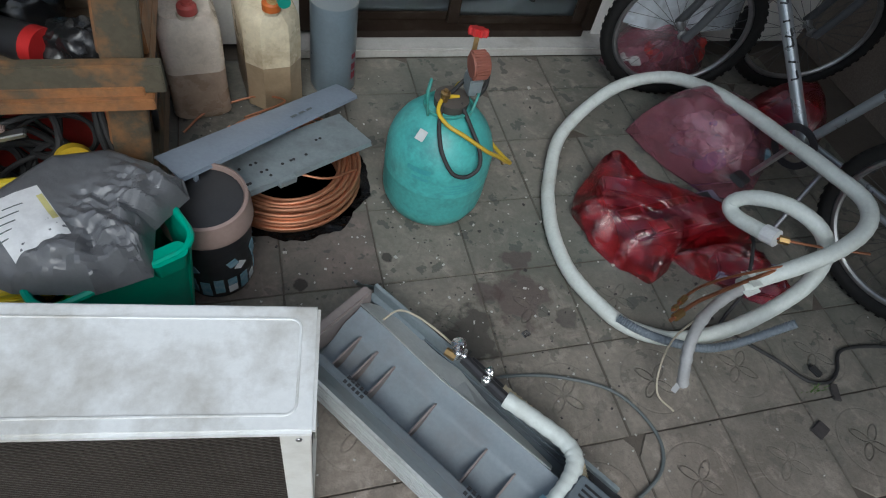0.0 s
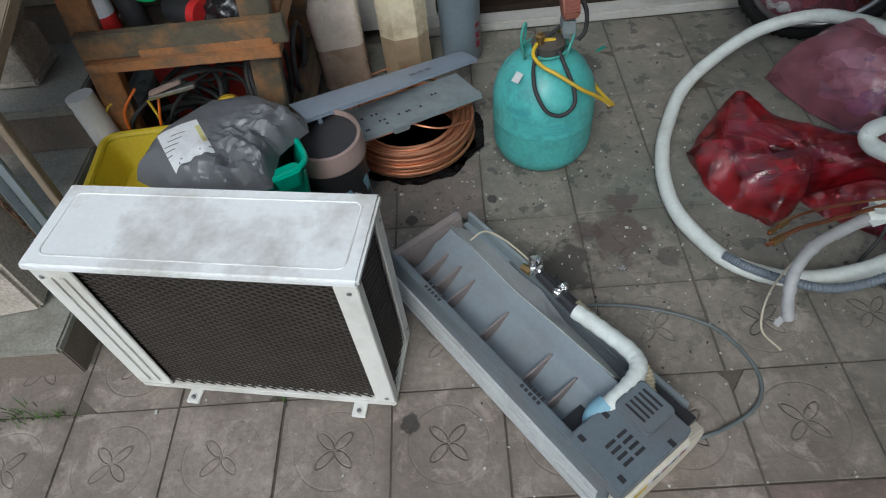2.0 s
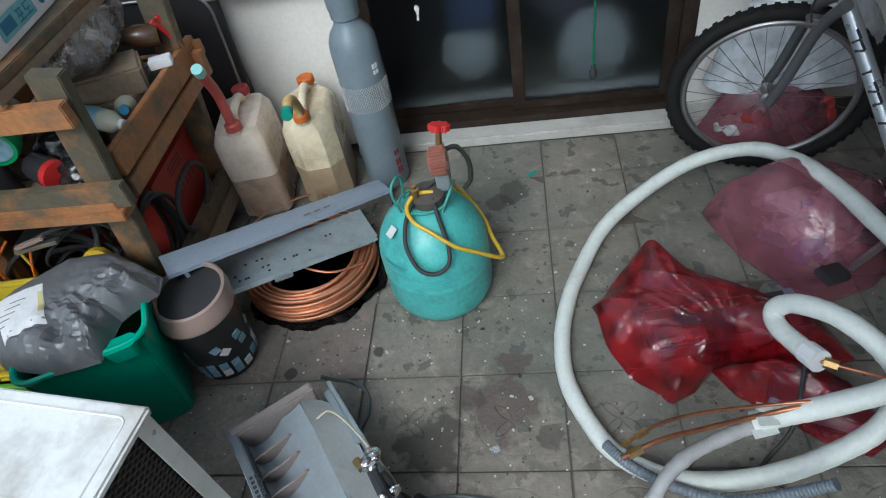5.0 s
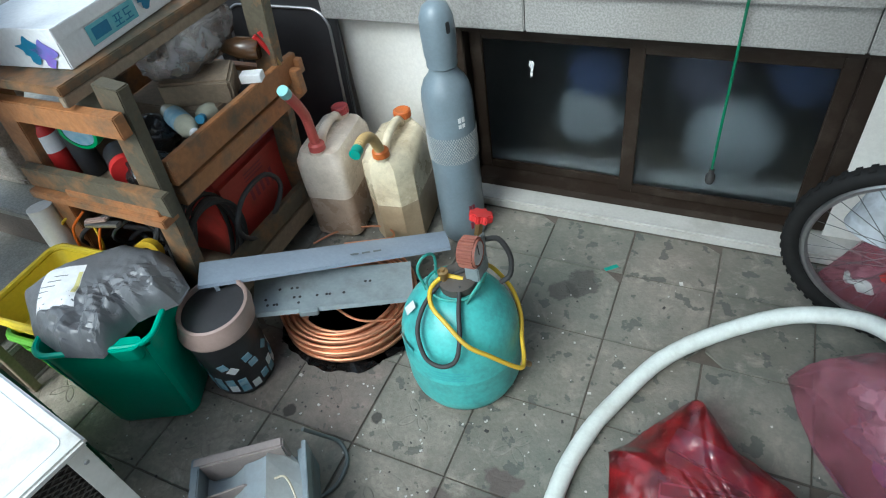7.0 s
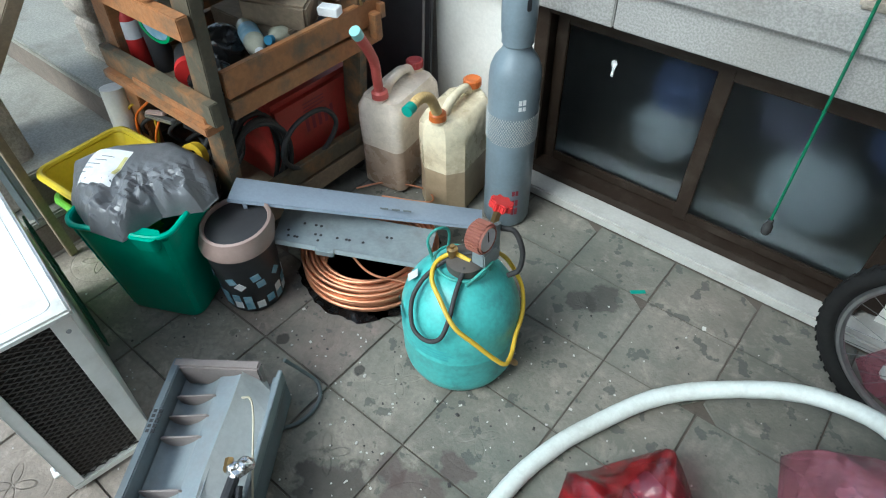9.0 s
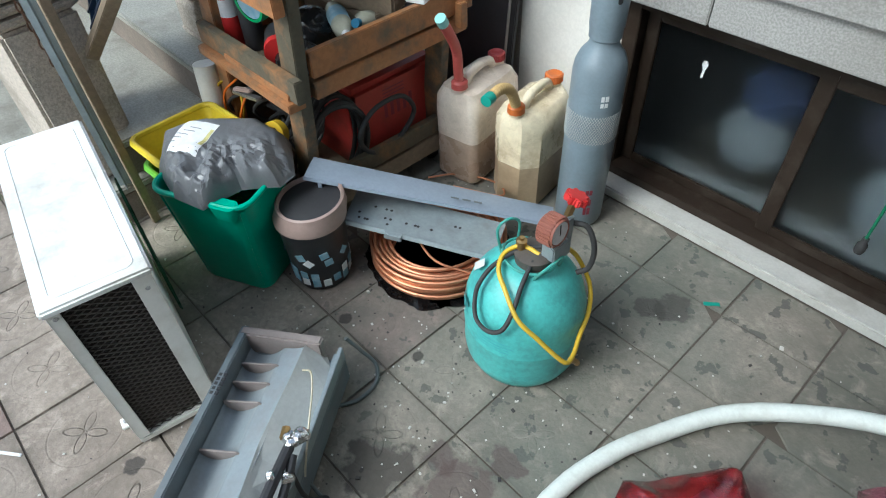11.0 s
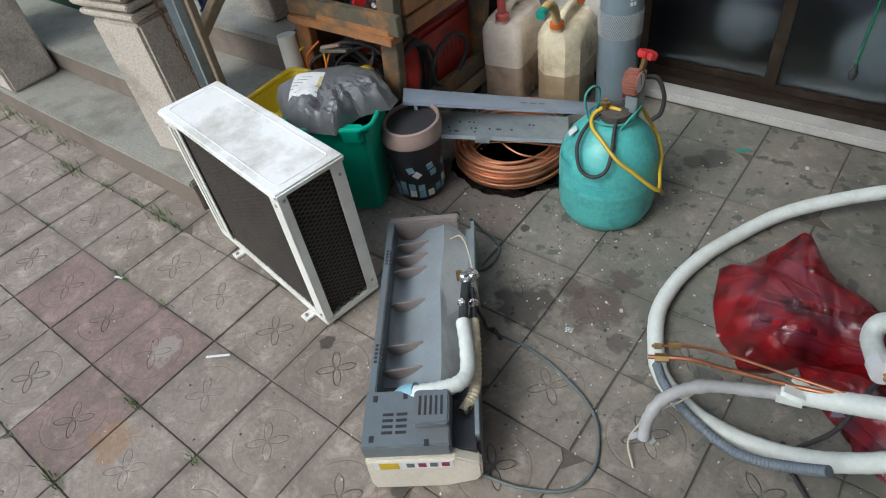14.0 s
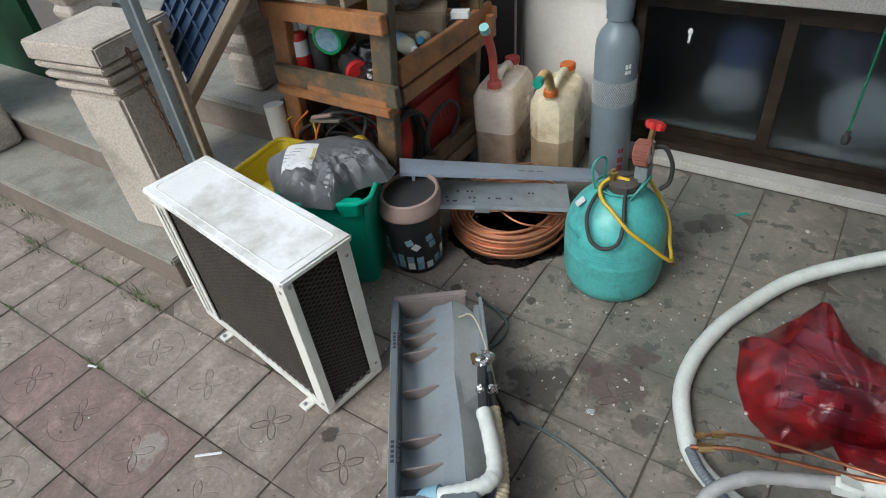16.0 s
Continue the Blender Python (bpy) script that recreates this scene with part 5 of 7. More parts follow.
M["can_plastic_yellow"] = material("yellowed_can_plastic", (0.80, 0.71, 0.51), (0.70, 0.59, 0.40), 0.28, scale=6, stain=(0.34, 0.23, 0.11), stain_scale=7, stain_amount=0.5, bump=0.1)
M["can_plastic_yellow_full"] = material("filled_yellowed_plastic", (0.46, 0.35, 0.225), (0.38, 0.28, 0.175), 0.33, scale=6, stain=(0.2, 0.14, 0.08), stain_scale=7, stain_amount=0.4, bump=0.1)


def build_can(x, y, turn, mat, label, cap_colour, chamfer):
    c = thing("jerrycan", label, "jerrycan", pose(x, y, 0, 0, 0, turn), "jerrycans by the wall")
    W, D = 0.195, 0.31
    rc = 0.035 if not chamfer else 0.05
    seg = 5 if not chamfer else 1
    secs = [(round_rect(W - 0.03, D - 0.03, rc, seg), 0.0), (round_rect(W, D, rc, seg), 0.02), (round_rect(W - 0.004, D - 0.004, rc, seg), 0.15), (round_rect(W, D, rc, seg), 0.30), (round_rect(W - 0.004, D - 0.006, rc, seg), 0.36), (round_rect(W - 0.04, D - 0.04, rc, seg), 0.398), (round_rect(W - 0.08, D - 0.07, 0.03, seg), 0.402)]
    cut = (round_rect(W - 0.002, D - 0.002, rc, seg), 0.20)
    part("shell", loft([cut] + secs[3:]), mat, c, smooth=True)
    part("filled_shell", loft(secs[:3] + [cut]), mat + "_full", c, "lower half darkened by the liquid inside", smooth=True)
    part("handle", tube([(0, -0.075, 0.392), (0, -0.06, 0.425), (0, -0.02, 0.438), (0, 0.04, 0.438), (0, 0.075, 0.425), (0, 0.09, 0.39)], 0.017, 10, 6), mat, c, smooth=True)
    for px, py in ((0.0, -0.118), (0.0, 0.118)):
        part("neck", lathe([(0.0, 0.0), (0.03, 0.0), (0.027, 0.02), (0.0, 0.02)], 20, m=pose(px, py, 0.395)), mat, c, smooth=True)
    cap = lathe([(0.0, 0.0), (0.031, 0.0), (0.031, 0.026), (0.026, 0.03), (0.02, 0.026), (0.0, 0.026)], 24, m=pose(0, 0.118, 0.415))
    cp = part("cap", cap, cap_colour, c, smooth=True)
    for k in range(16):
        a = 360 * k / 16
        part("grip", boxes(((0.0305, -0.003, 0.417), (0.0335, 0.003, 0.441)), m=pose(0, 0.118, 0, 0, 0, a)), cap_colour, cp)
    return c


M["cap_red"] = material("faded_red_cap", (0.48, 0.07, 0.07), (0.4, 0.05, 0.05), 0.45, scale=20, bump=0.05)
M["cap_orange"] = material("orange_cap", (0.62, 0.16, 0.03), (0.5, 0.12, 0.02), 0.45, scale=20, bump=0.05)
M["spout_pink"] = material("faded_red_spout", (0.52, 0.10, 0.085), (0.45, 0.08, 0.07), 0.45, scale=20, bump=0.05)
M["spout_tan"] = material("tan_spout", (0.55, 0.38, 0.16), (0.48, 0.32, 0.13), 0.45, scale=20, bump=0.05)
M["teal_cap"] = material("teal_cap", (0.02, 0.30, 0.23), (0.02, 0.25, 0.19), 0.4, scale=20, bump=0.0)
M["mint_cap"] = material("mint_cap", (0.30, 0.62, 0.60), (0.26, 0.55, 0.53), 0.4, scale=20, bump=0.0)


def build_spout(can, world_pts, mat, tip_mat, base_mat):
    inv = can.matrix_basis.inverted()
    pts = [inv @ Vector(p) for p in world_pts]
    s = part("spout", tube(pts, 0.016, 12, 12, radius=lambda k: 0.0165 + 0.0022 * (k % 2)), mat, can, "flexible ribbed pouring spout", smooth=True)
    part("spout_collar", lathe([(0.0, 0.0), (0.031, 0.0), (0.03, 0.022), (0.022, 0.03), (0.0, 0.03)], 20, m=Matrix.Translation(pts[0])), base_mat, s, smooth=True)
    d = (pts[-1] - pts[-2]).normalized()
    part("spout_tip", tube([pts[-1] - d * 0.012, pts[-1] + d * 0.02], 0.0195, 12, 2, smooth=False), tip_mat, s, smooth=True)


can = build_can(-0.228, 1.535, 8, "can_plastic", "cloudy white jerrycan with tall red spout, half full", "cap_red", False)
build_spout(can, [(-0.205, 1.415, 0.412), (-0.20, 1.405, 0.48), (-0.195, 1.395, 0.56), (-0.185, 1.36, 0.63), (-0.175, 1.315, 0.70)], "spout_pink", "mint_cap", "spout_pink")
can = build_can(0.032, 1.56, 8, "can_plastic_yellow", "yellowed jerrycan with bent tan spout, half full", "cap_orange", True)
build_spout(can, [(0.05, 1.435, 0.412), (0.055, 1.42, 0.46), (0.06, 1.385, 0.52), (0.068, 1.33, 0.55), (0.078, 1.27, 0.548)], "spout_tan", "teal_cap", "cap_orange")


def build_cylinder():
    c = thing("gas_cylinder", "tall blue-grey steel gas cylinder with mesh sleeve by the window", "gas cylinder", pose(0.27, 1.565, 0))
    R = 0.085
    body = part("body", lathe([(0.0, 0.01), (0.06, 0.0), (0.078, 0.004), (R, 0.02), (R, 0.60), (R - 0.004, 0.63), (R - 0.016, 0.66), (R - 0.036, 0.685), (0.045, 0.70), (0.043, 0.715), (0.0, 0.715)], 48), "cyl_grey", c, smooth=True)
    cap = part("valve_cap", lathe([(0.043, 0.705), (0.050, 0.712), (0.050, 0.735), (0.053, 0.75), (0.055, 0.83), (0.052, 0.87), (0.04, 0.90), (0.02, 0.915), (0.0, 0.918)], 36), "cyl_grey", c, smooth=True)
    # black plate on the closed cap for the shaded opening
    part("vent_hole", prism(round_rect(0.014, 0.036, 0.006), 0, 0.002, m=pose(0, 0, 0, 0, 0, -28) @ pose(0.0535, 0, 0.845, 90, 0, 90)), "black_plastic", cap)
    bm = bmesh.new()
    for s in (1, -1):
        for k in range(60):
            a0 = 2 * math.pi * k / 60
            pts = [((R + 0.0025) * math.cos(a0 + s * 0.75 * t), (R + 0.0025) * math.sin(a0 + s * 0.75 * t), 0.375 + 0.105 * t) for t in [i / 7 for i in range(8)]]
            tube(pts, 0.0007, 4, 1, False, bm, False)
    tagged(part("mesh_sleeve", bm, "foam_grey", c, "pale plastic net sleeve"), kind="stuff")
    for z, w, h, m in ((0.545, 0.022, 0.018, "paper"), (0.522, 0.022, 0.014, "paper"), (0.125, 0.03, 0.026, "ink_red"), (0.085, 0.03, 0.03, "ink_red"), (0.17, 0.03, 0.02, "ink_red")):
        for q in range(2):
            part("print_bar", patch(R, -42 + 9 * q, z, 0.010, h), m, body)


build_cylinder()


# ---- wooden cart and what it carries ----
LEAN_X = 0.13


def lean(x, y, z):
    return (x + LEAN_X * z, y, z)


def build_cart():
    c = thing("wooden_cart", "rough stained wooden tool cart with two shelves on casters", "cart")
    for x, y, h, mat in ((-0.385, 0.83, 1.0, "wood_dark"), (-0.868, 0.83, 1.0, "wood"), (-0.39, 1.42, 1.15, "wood_dark"), (-0.89, 1.42, 1.15, "wood_dark")):
        part("post", beam(lean(x, y, 0.07), lean(x, y, h), 0.085, 0.04, None, 90), mat, c, bevel=0.003)
        if (x, y) != (-0.868, 0.83):
            part("post_board", beam(lean(x - 0.03, y + 0.035, 0.07), lean(x - 0.03, y + 0.035, h - 0.1), 0.05, 0.025, None, 90), "wood", c, bevel=0.002)
        w = part("caster", lathe([(0.0, -0.012), (0.028, -0.012), (0.03, 0.0), (0.028, 0.012), (0.0, 0.012)], 20, m=pose(x, y, 0.031, 90, 0, 70)), "rubber", c, smooth=True)
        part("fork", boxes(((x - 0.02, y - 0.018, 0.058), (x + 0.02, y + 0.018, 0.069))), "steel", w)
    # front and back rails
    for y, z, h, t, x0, x1, mat in ((0.79, 0.655, 0.075, 0.03, -0.89, -0.30, "wood_dark"), (0.785, 0.60, 0.03, 0.06, -0.88, -0.32, "wood"), (0.78, 0.625, 0.025, 0.02, -0.72, -0.34, "wood"),
                                    (0.785, 0.91, 0.065, 0.035, -0.90, -0.34, "wood"), (0.80, 0.12, 0.09, 0.03, -0.88, -0.36, "wood"), (1.455, 0.66, 0.09, 0.03, -0.97, -0.30, "wood"), (1.455, 0.16, 0.09, 0.03, -0.97, -0.3, "wood")):
        part("rail", boxes(((x0 + LEAN_X * z, y - t / 2, z - h / 2), (x1 + LEAN_X * z, y + t / 2, z + h / 2))), mat, c, bevel=0.003)
    # side rails
    for xr in (-0.35, -0.915):
        for z, h, t, mat in ((0.70, 0.085, 0.025, "wood"), (0.615, 0.06, 0.04, "wood"), (0.215, 0.07, 0.03, "wood_dark"), (0.13, 0.075, 0.045, "wood_grey")):
            x = xr + LEAN_X * z
            part("rail", boxes(((x - t / 2, 0.86, z - h / 2), (x + t / 2, 1.50, z + h / 2))), mat, c, bevel=0.003)
    for k in range(5):
        y = 0.85 + 0.125 * k
        for z in (0.59, 0.10):
            part("shelf_board", boxes(((-0.87 + LEAN_X * z, y, z - 0.012), (-0.40 + LEAN_X * z, y + 0.115, z + 0.008))), "wood_grey", c, bevel=0.002)
    part("tabletop", boxes(((-0.93, 0.765, 0.985), (-0.357, 1.52, 1.012))), "wood_dark", c, bevel=0.003)
    part("table_edge", boxes(((-0.377, 0.765, 0.955), (-0.357, 1.52, 0.984))), "wood_grey", c, bevel=0.002)
    part("peg_board", boxes(((-0.30, 1.478, 0.675), (-0.225, 1.502, 0.725))), "wood", c, bevel=0.002)


def bottle(name, label, m, profile, mat, cap=None, cap_mat="red_paint", band=None, band_mat="paper"):
    b = thing(name, label, "bottle", m)
    body = part("body", lathe(profile, 24), mat, b, smooth=True)
    if cap:
        part("cap", lathe(cap, 20), cap_mat, b, smooth=True)
    if band:
        part("label_band", lathe(band, 24), band_mat, body, smooth=True)
    return b


def lump(name, label, category, m, size, mat, seed, fold=0.25, freq=9.0):
    b = thing(name, label, category, m)
    bm = bmesh.new()
    bmesh.ops.create_icosphere(bm, subdivisions=4, radius=1.0)
    for v in bm.verts:
        v.co = Vector((v.co.x * size[0], v.co.y * size[1], v.co.z * size[2] + size[2]))
    crumple(bm, fold * min(size), freq, seed, 0.0)
    part("film", bm, mat, b, smooth=True)
    return b


M["jar_green"] = material("green_lid", (0.02, 0.36, 0.12), (0.02, 0.3, 0.1), 0.35, scale=20, bump=0.0)


def build_cart_load():
    T = 0.600
    can = [(0.0, 0.0), (0.031, 0.0), (0.033, 0.005), (0.033, 0.15), (0.026, 0.165), (0.012, 0.17), (0.0, 0.17)]
    bottle("spray_can", "red and white spray can standing on the cart shelf", pose(-0.735, 0.87, T) @ Matrix.Diagonal((1, 1, 1.18, 1)), can, "red_paint", [(0.0, 0.17), (0.014, 0.17), (0.014, 0.205), (0.0, 0.207)], "paper", [(0.0335, 0.09), (0.0338, 0.14)], "paper")
    bottle("flask", "dark steel flask standing on the cart shelf", pose(-0.668, 0.905, T) @ Matrix.Diagonal((1, 1, 1.12, 1)), [(0.0, 0.0), (0.034, 0.0), (0.035, 0.01), (0.035, 0.15), (0.028, 0.17), (0.0, 0.17)], "black_plastic", [(0.0, 0.17), (0.026, 0.17), (0.026, 0.195), (0.0, 0.197)], "steel")
    bottle("jar", "clear plastic jar with green lid lying on the shelf", pose(-0.605, 0.945, 0.785, 96, 0, 14), [(0.0, -0.10), (0.05, -0.10), (0.055, -0.09), (0.055, 0.03), (0.0, 0.03)], "glass_clear", [(0.048, 0.075), (0.058, 0.075), (0.062, 0.06), (0.062, 0.031), (0.0, 0.031), (0.0, 0.07), (0.048, 0.07)], "jar_green", None)
    part("lid_disc", lathe([(0.0, 0.073), (0.047, 0.073), (0.047, 0.0705), (0.0, 0.0705)], 24), "sticker_blue", bpy.data.objects["jar"], "pale printed disc in the lid")
    bottle("jar", "red lidded jar lying among clutter on the shelf", pose(-0.50, 0.90, 0.665, 90, 0, 60), [(0.0, -0.08), (0.04, -0.08), (0.045, 0.02), (0.0, 0.02)], "black_plastic", [(0.0, 0.021), (0.046, 0.021), (0.046, 0.05), (0.0, 0.052)], "red_paint")
    lump("plastic_bag", "crumpled black plastic bag on the cart shelf", "bag", pose(-0.40, 0.90, T), (0.075, 0.06, 0.06), "bag_black", 4, 0.5, 18)
    lump("plastic_bag", "crumpled black plastic bag behind bottles on the shelf", "bag", pose(-0.52, 1.05, T), (0.09, 0.08, 0.065), "bag_black", 6, 0.5, 16)
    bottle("bottle", "cloudy bottle with pale blue label lying on the shelf", pose(-0.40, 1.08, 0.71, 90, 0, 65), [(0.0, -0.1), (0.03, -0.1), (0.033, -0.08), (0.033, 0.05), (0.014, 0.09), (0.0, 0.09)], "glass_clear", [(0.0, 0.09), (0.015, 0.09), (0.015, 0.11), (0.0, 0.11)], "paper", [(0.0338, -0.06), (0.0338, 0.02)], "sticker_blue")
    bottle("bottle", "clear plastic bottle with blue cap on the cart shelf", pose(-0.36, 1.16, 0.70, 70, 0, 30), [(0.0, -0.08), (0.03, -0.08), (0.032, -0.06), (0.032, 0.04), (0.012, 0.08), (0.0, 0.08)], "glass_clear", [(0.0, 0.08), (0.014, 0.08), (0.014, 0.105), (0.0, 0.105)], "ink_blue")
    w = thing("wood_block", "old split wooden block lying on the cart shelf", "wood block", pose(-0.42, 1.22, 0.72, 8, 5, 28))
    part("block", boxes(((-0.11, -0.06, 0), (0.11, 0.06, 0.09))), "wood_grey", w, bevel=0.008)
    k = thing("box", "dark cardboard box holding up clutter on the shelf", "box", pose(-0.52, 1.26, T))
    part("carton", boxes(((-0.17, -0.13, 0), (0.19, 0.13, 0.12))), "wood_grey", k, bevel=0.004)
    lump("rag", "dark grey rag heaped on the cart shelf", "rag", pose(-0.345, 1.33, 0.60), (0.075, 0.08, 0.06), "rubber", 9, 0.4, 14)
    bottle("bottle", "dark brown glass bottle lying above the shelf", pose(-0.36, 1.36, 0.82, 80, 0, -70), [(0.0, -0.08), (0.032, -0.08), (0.036, -0.07), (0.036, -0.01), (0.016, 0.05), (0.02, 0.09), (0.0, 0.09)], "amber", [(0.0, 0.09), (0.018, 0.09), (0.018, 0.12), (0.0, 0.12)], "wood")
    p = thing("pliers", "red handled pliers hung on the cart edge", "pliers")
    part("grip", tube([(-0.275, 1.40, 0.86), (-0.262, 1.415, 0.82), (-0.255, 1.42, 0.775)], 0.009, 8, 5), "red_paint", p, smooth=True)
    part("grip", tube([(-0.29, 1.385, 0.85), (-0.272, 1.40, 0.81), (-0.262, 1.41, 0.775)], 0.009, 8, 5), "red_paint", p, smooth=True)
    part("jaw", beam((-0.257, 1.415, 0.775), (-0.25, 1.42, 0.74), 0.02, 0.008), "brass", p)
    b = thing("box", "small white carton on the cart rail", "box", pose(-0.272, 1.30, 0.744, 0, 0, 20))
    part("carton", boxes(((-0.035, -0.02, 0), (0.035, 0.02, 0.028))), "paper", b, bevel=0.002)
    bw = thing("bubble_wrap", "bundle of clear bubble wrap hanging under the tabletop", "packaging", pose(-0.43, 1.25, 0.805))
    bm = bmesh.new()
    bmesh.ops.create_icosphere(bm, subdivisions=4, radius=1.0)
    for v in bm.verts:
        v.co = Vector((v.co.x * 0.08, v.co.y * 0.19, v.co.z * 0.09 + 0.095))
    crumple(bm, 0.03, 13, 12)
    crumple(bm, 0.008, 60, 3)
    part("film", bm, "bubble", bw, smooth=True)
    # welder on the low shelf
    r = thing("welder", "dented red metal welding machine on the low cart shelf", "welding machine")
    part("case", boxes(((-0.80, 1.06, 0.115), (-0.385, 1.47, 0.46))), "red_metal", r, bevel=0.02)
    for k in range(5):
        part("vent_slot", boxes(((-0.3865, 1.20 + 0.03 * k, 0.30), (-0.384, 1.215 + 0.03 * k, 0.36))), "ink_red", r)
    for k in range(3):
        part("print_bar", boxes(((-0.3862, 1.20, 0.385 + 0.014 * k), (-0.3838, 1.30, 0.389 + 0.014 * k))), "ink_red", r)
    part("cable", tube([(-0.36, 1.35, 0.17), (-0.33, 1.22, 0.19), (-0.315, 1.08, 0.24), (-0.30, 1.02, 0.34), (-0.30, 1.09, 0.42), (-0.305, 1.22, 0.42), (-0.31, 1.28, 0.33), (-0.32, 1.20, 0.24), (-0.33, 1.05, 0.19)], 0.009, 10, 10), "rubber", r, smooth=True)
    cc = thing("cable_coil", "coil of black welding cable hung on the cart", "cable")
    rnd = random.Random(21)
    for k in range(7):
        x = -0.40 + 0.011 * k
        r0, r1 = rnd.uniform(0.10, 0.13), rnd.uniform(0.16, 0.2)
        pts = [(x + 0.012 * math.sin(2 * a + k), 0.965 + r0 * math.cos(a), 0.315 + r1 * math.sin(a)) for a in [2 * math.pi * i / 20 for i in range(20)]]
        part("turn", tube(pts, 0.0085, 8, 2, True), "rubber", cc, smooth=True)
    ct = thing("cable_tangle", "tangled black cables on the low cart shelf", "cable")
    for k in range(14):
        cx, cy, cz = rnd.uniform(-0.82, -0.48), rnd.uniform(0.86, 1.0), rnd.uniform(0.16, 0.44)
        ra, rb = rnd.uniform(0.08, 0.16), rnd.uniform(0.06, 0.12)
        t1, ph = rnd.uniform(-0.8, 0.8), rnd.uniform(0, 6)
        pts = [(cx + ra * math.cos(a), cy + 0.5 * rb * math.sin(a + ph) + 0.03 * math.sin(2 * a), max(0.12, cz + rb * math.sin(a) + t1 * 0.06 * math.cos(a))) for a in [2 * math.pi * i / 18 for i in range(18)]]
        part("turn", tube(pts, rnd.choice((0.006, 0.007, 0.009)), 7, 2, True), "rubber", ct, smooth=True)
    M["orange_wire"] = material("orange_wire", (0.75, 0.17, 0.01), (0.65, 0.13, 0.01), 0.45, scale=20, bump=0)
    for mat, lab, pts in (("yellow", "yellow wire hanging from the low cart shelf", [(-0.78, 0.84, 0.46), (-0.845, 0.80, 0.43), (-0.86, 0.775, 0.34), (-0.80, 0.77, 0.265), (-0.73, 0.78, 0.29), (-0.70, 0.80, 0.36), (-0.715, 0.82, 0.44)]),
                          ("orange_wire", "orange wire hanging from the low cart shelf", [(-0.74, 0.83, 0.48), (-0.79, 0.79, 0.42), (-0.785, 0.775, 0.33), (-0.72, 0.775, 0.31), (-0.69, 0.80, 0.40), (-0.68, 0.84, 0.46)])):
        w = thing("wire_loop", lab, "wire")
        part("wire", tube(pts, 0.0045, 8, 10), mat, w, smooth=True)
    cl = thing("clamp", "steel earth clamp lying on black cables", "clamp", pose(-0.60, 0.80, 0.475, 0, -8, 6))
    part("jaw", boxes(((-0.09, -0.012, 0), (0.06, 0.012, 0.014))), "steel", cl, bevel=0.003)
    part("jaw", boxes(((-0.08, -0.010, 0.016), (0.03, 0.010, 0.028)), m=pose(0, 0, 0.006, 0, -7, 0)), "taupe", cl, bevel=0.003)
    y = thing("tape_roll", "yellow tape roll among cables", "tape", pose(-0.47, 0.81, 0.39, 70, 0, 20))
    part("roll", lathe([(0.025, 0.0), (0.045, 0.0), (0.045, 0.03), (0.025, 0.03), (0.025, 0.0)], 24), "yellow", y, smooth=True)
    # fruit box on the tabletop
    f = thing("carton", "white fruit carton printed purple and teal on the tabletop", "box", pose(-0.387, 0.845, 1.0135, 0, 0, 5))
    part("body", boxes(((-0.30, 0.0, 0), (0.0, 0.43, 0.105))), "paper", f, bevel=0.003)
    part("lid_flap", boxes(((-0.302, -0.002, 0.0705), (0.002, 0.432, 0.1065))), "paper", f, bevel=0.002)
    part("print_panel", boxes(((0.0008, 0.09, 0.018), (0.0018, 0.27, 0.068))), "teal_print", f, "washed teal brush print")
    splash = [(0.034 * (1 + 0.35 * math.sin(3 * a) + 0.2 * math.cos(7 * a)) * math.cos(a), 0.030 * (1 + 0.3 * math.cos(4 * a)) * math.sin(a)) for a in [2 * math.pi * i / 36 for i in range(36)]]
    for x, y, z, turn, mat in ((-0.10, -0.003, 0.05, 0, "ink_blue"), (-0.055, -0.003, 0.042, 0, "purple_print"), (0.003, 0.31, 0.06, 90, "ink_blue"), (0.003, 0.37, 0.07, 90, "purple_print")):
        part("print_splash", prism(splash, 0.0, 0.0008, m=pose(x, y, z, 90, 0, turn)), mat, f)
    cu = bpy.data.curves.new("lettering", "FONT")
    cu.body = "포도"
    cu.size = 0.042
    cu.extrude = 0.0004
    tx = new("lettering_curve", cu)
    dg = bpy.context.evaluated_depsgraph_get()
    me = bpy.data.meshes.new_from_object(tx.evaluated_get(dg))
    bpy.data.objects.remove(tx)
    me.materials.clear()
    me.materials.append(M["ink_blue"])
    lt = new("lettering", me)
    lt.parent = f
    lt.matrix_basis = pose(0.0024, 0.18, 0.025, 90, 0, 90)
    part("print_bar", boxes(((0.0019, 0.105, 0.028), (0.0026, 0.165, 0.058))), "ink_blue", f)


build_cart()
build_cart_load()


def build_leaning_frame():
    f = thing("leaning_panel", "glossy black framed panel leaning against the wall", "panel", pose(-0.52, 1.70, 0.0, -5, 0, 0))
    part("panel", prism(round_rect(0.54, 0.92, 0.09, 8), 0.0, 0.02, m=pose(0, 0.03, 0.47, 90)), "black_plastic", f, bevel=0.004)
    part("bead", tube([(x, 0.006, 0.44 + y) for x, y in round_rect(0.48, 0.66, 0.08, 8)], 0.006, 8, 1, True), "steel", f, "thin bright metal bead", smooth=True)


build_leaning_frame()


# ---- insulated pipe coil and its ends ----
M["copper_dull"] = material("dull_copper_tube", (0.50, 0.22, 0.12), (0.34, 0.14, 0.08), 0.4, metal=0.9, scale=30, stain=(0.16, 0.08, 0.05), stain_scale=20, stain_amount=0.6, bump=0.03)


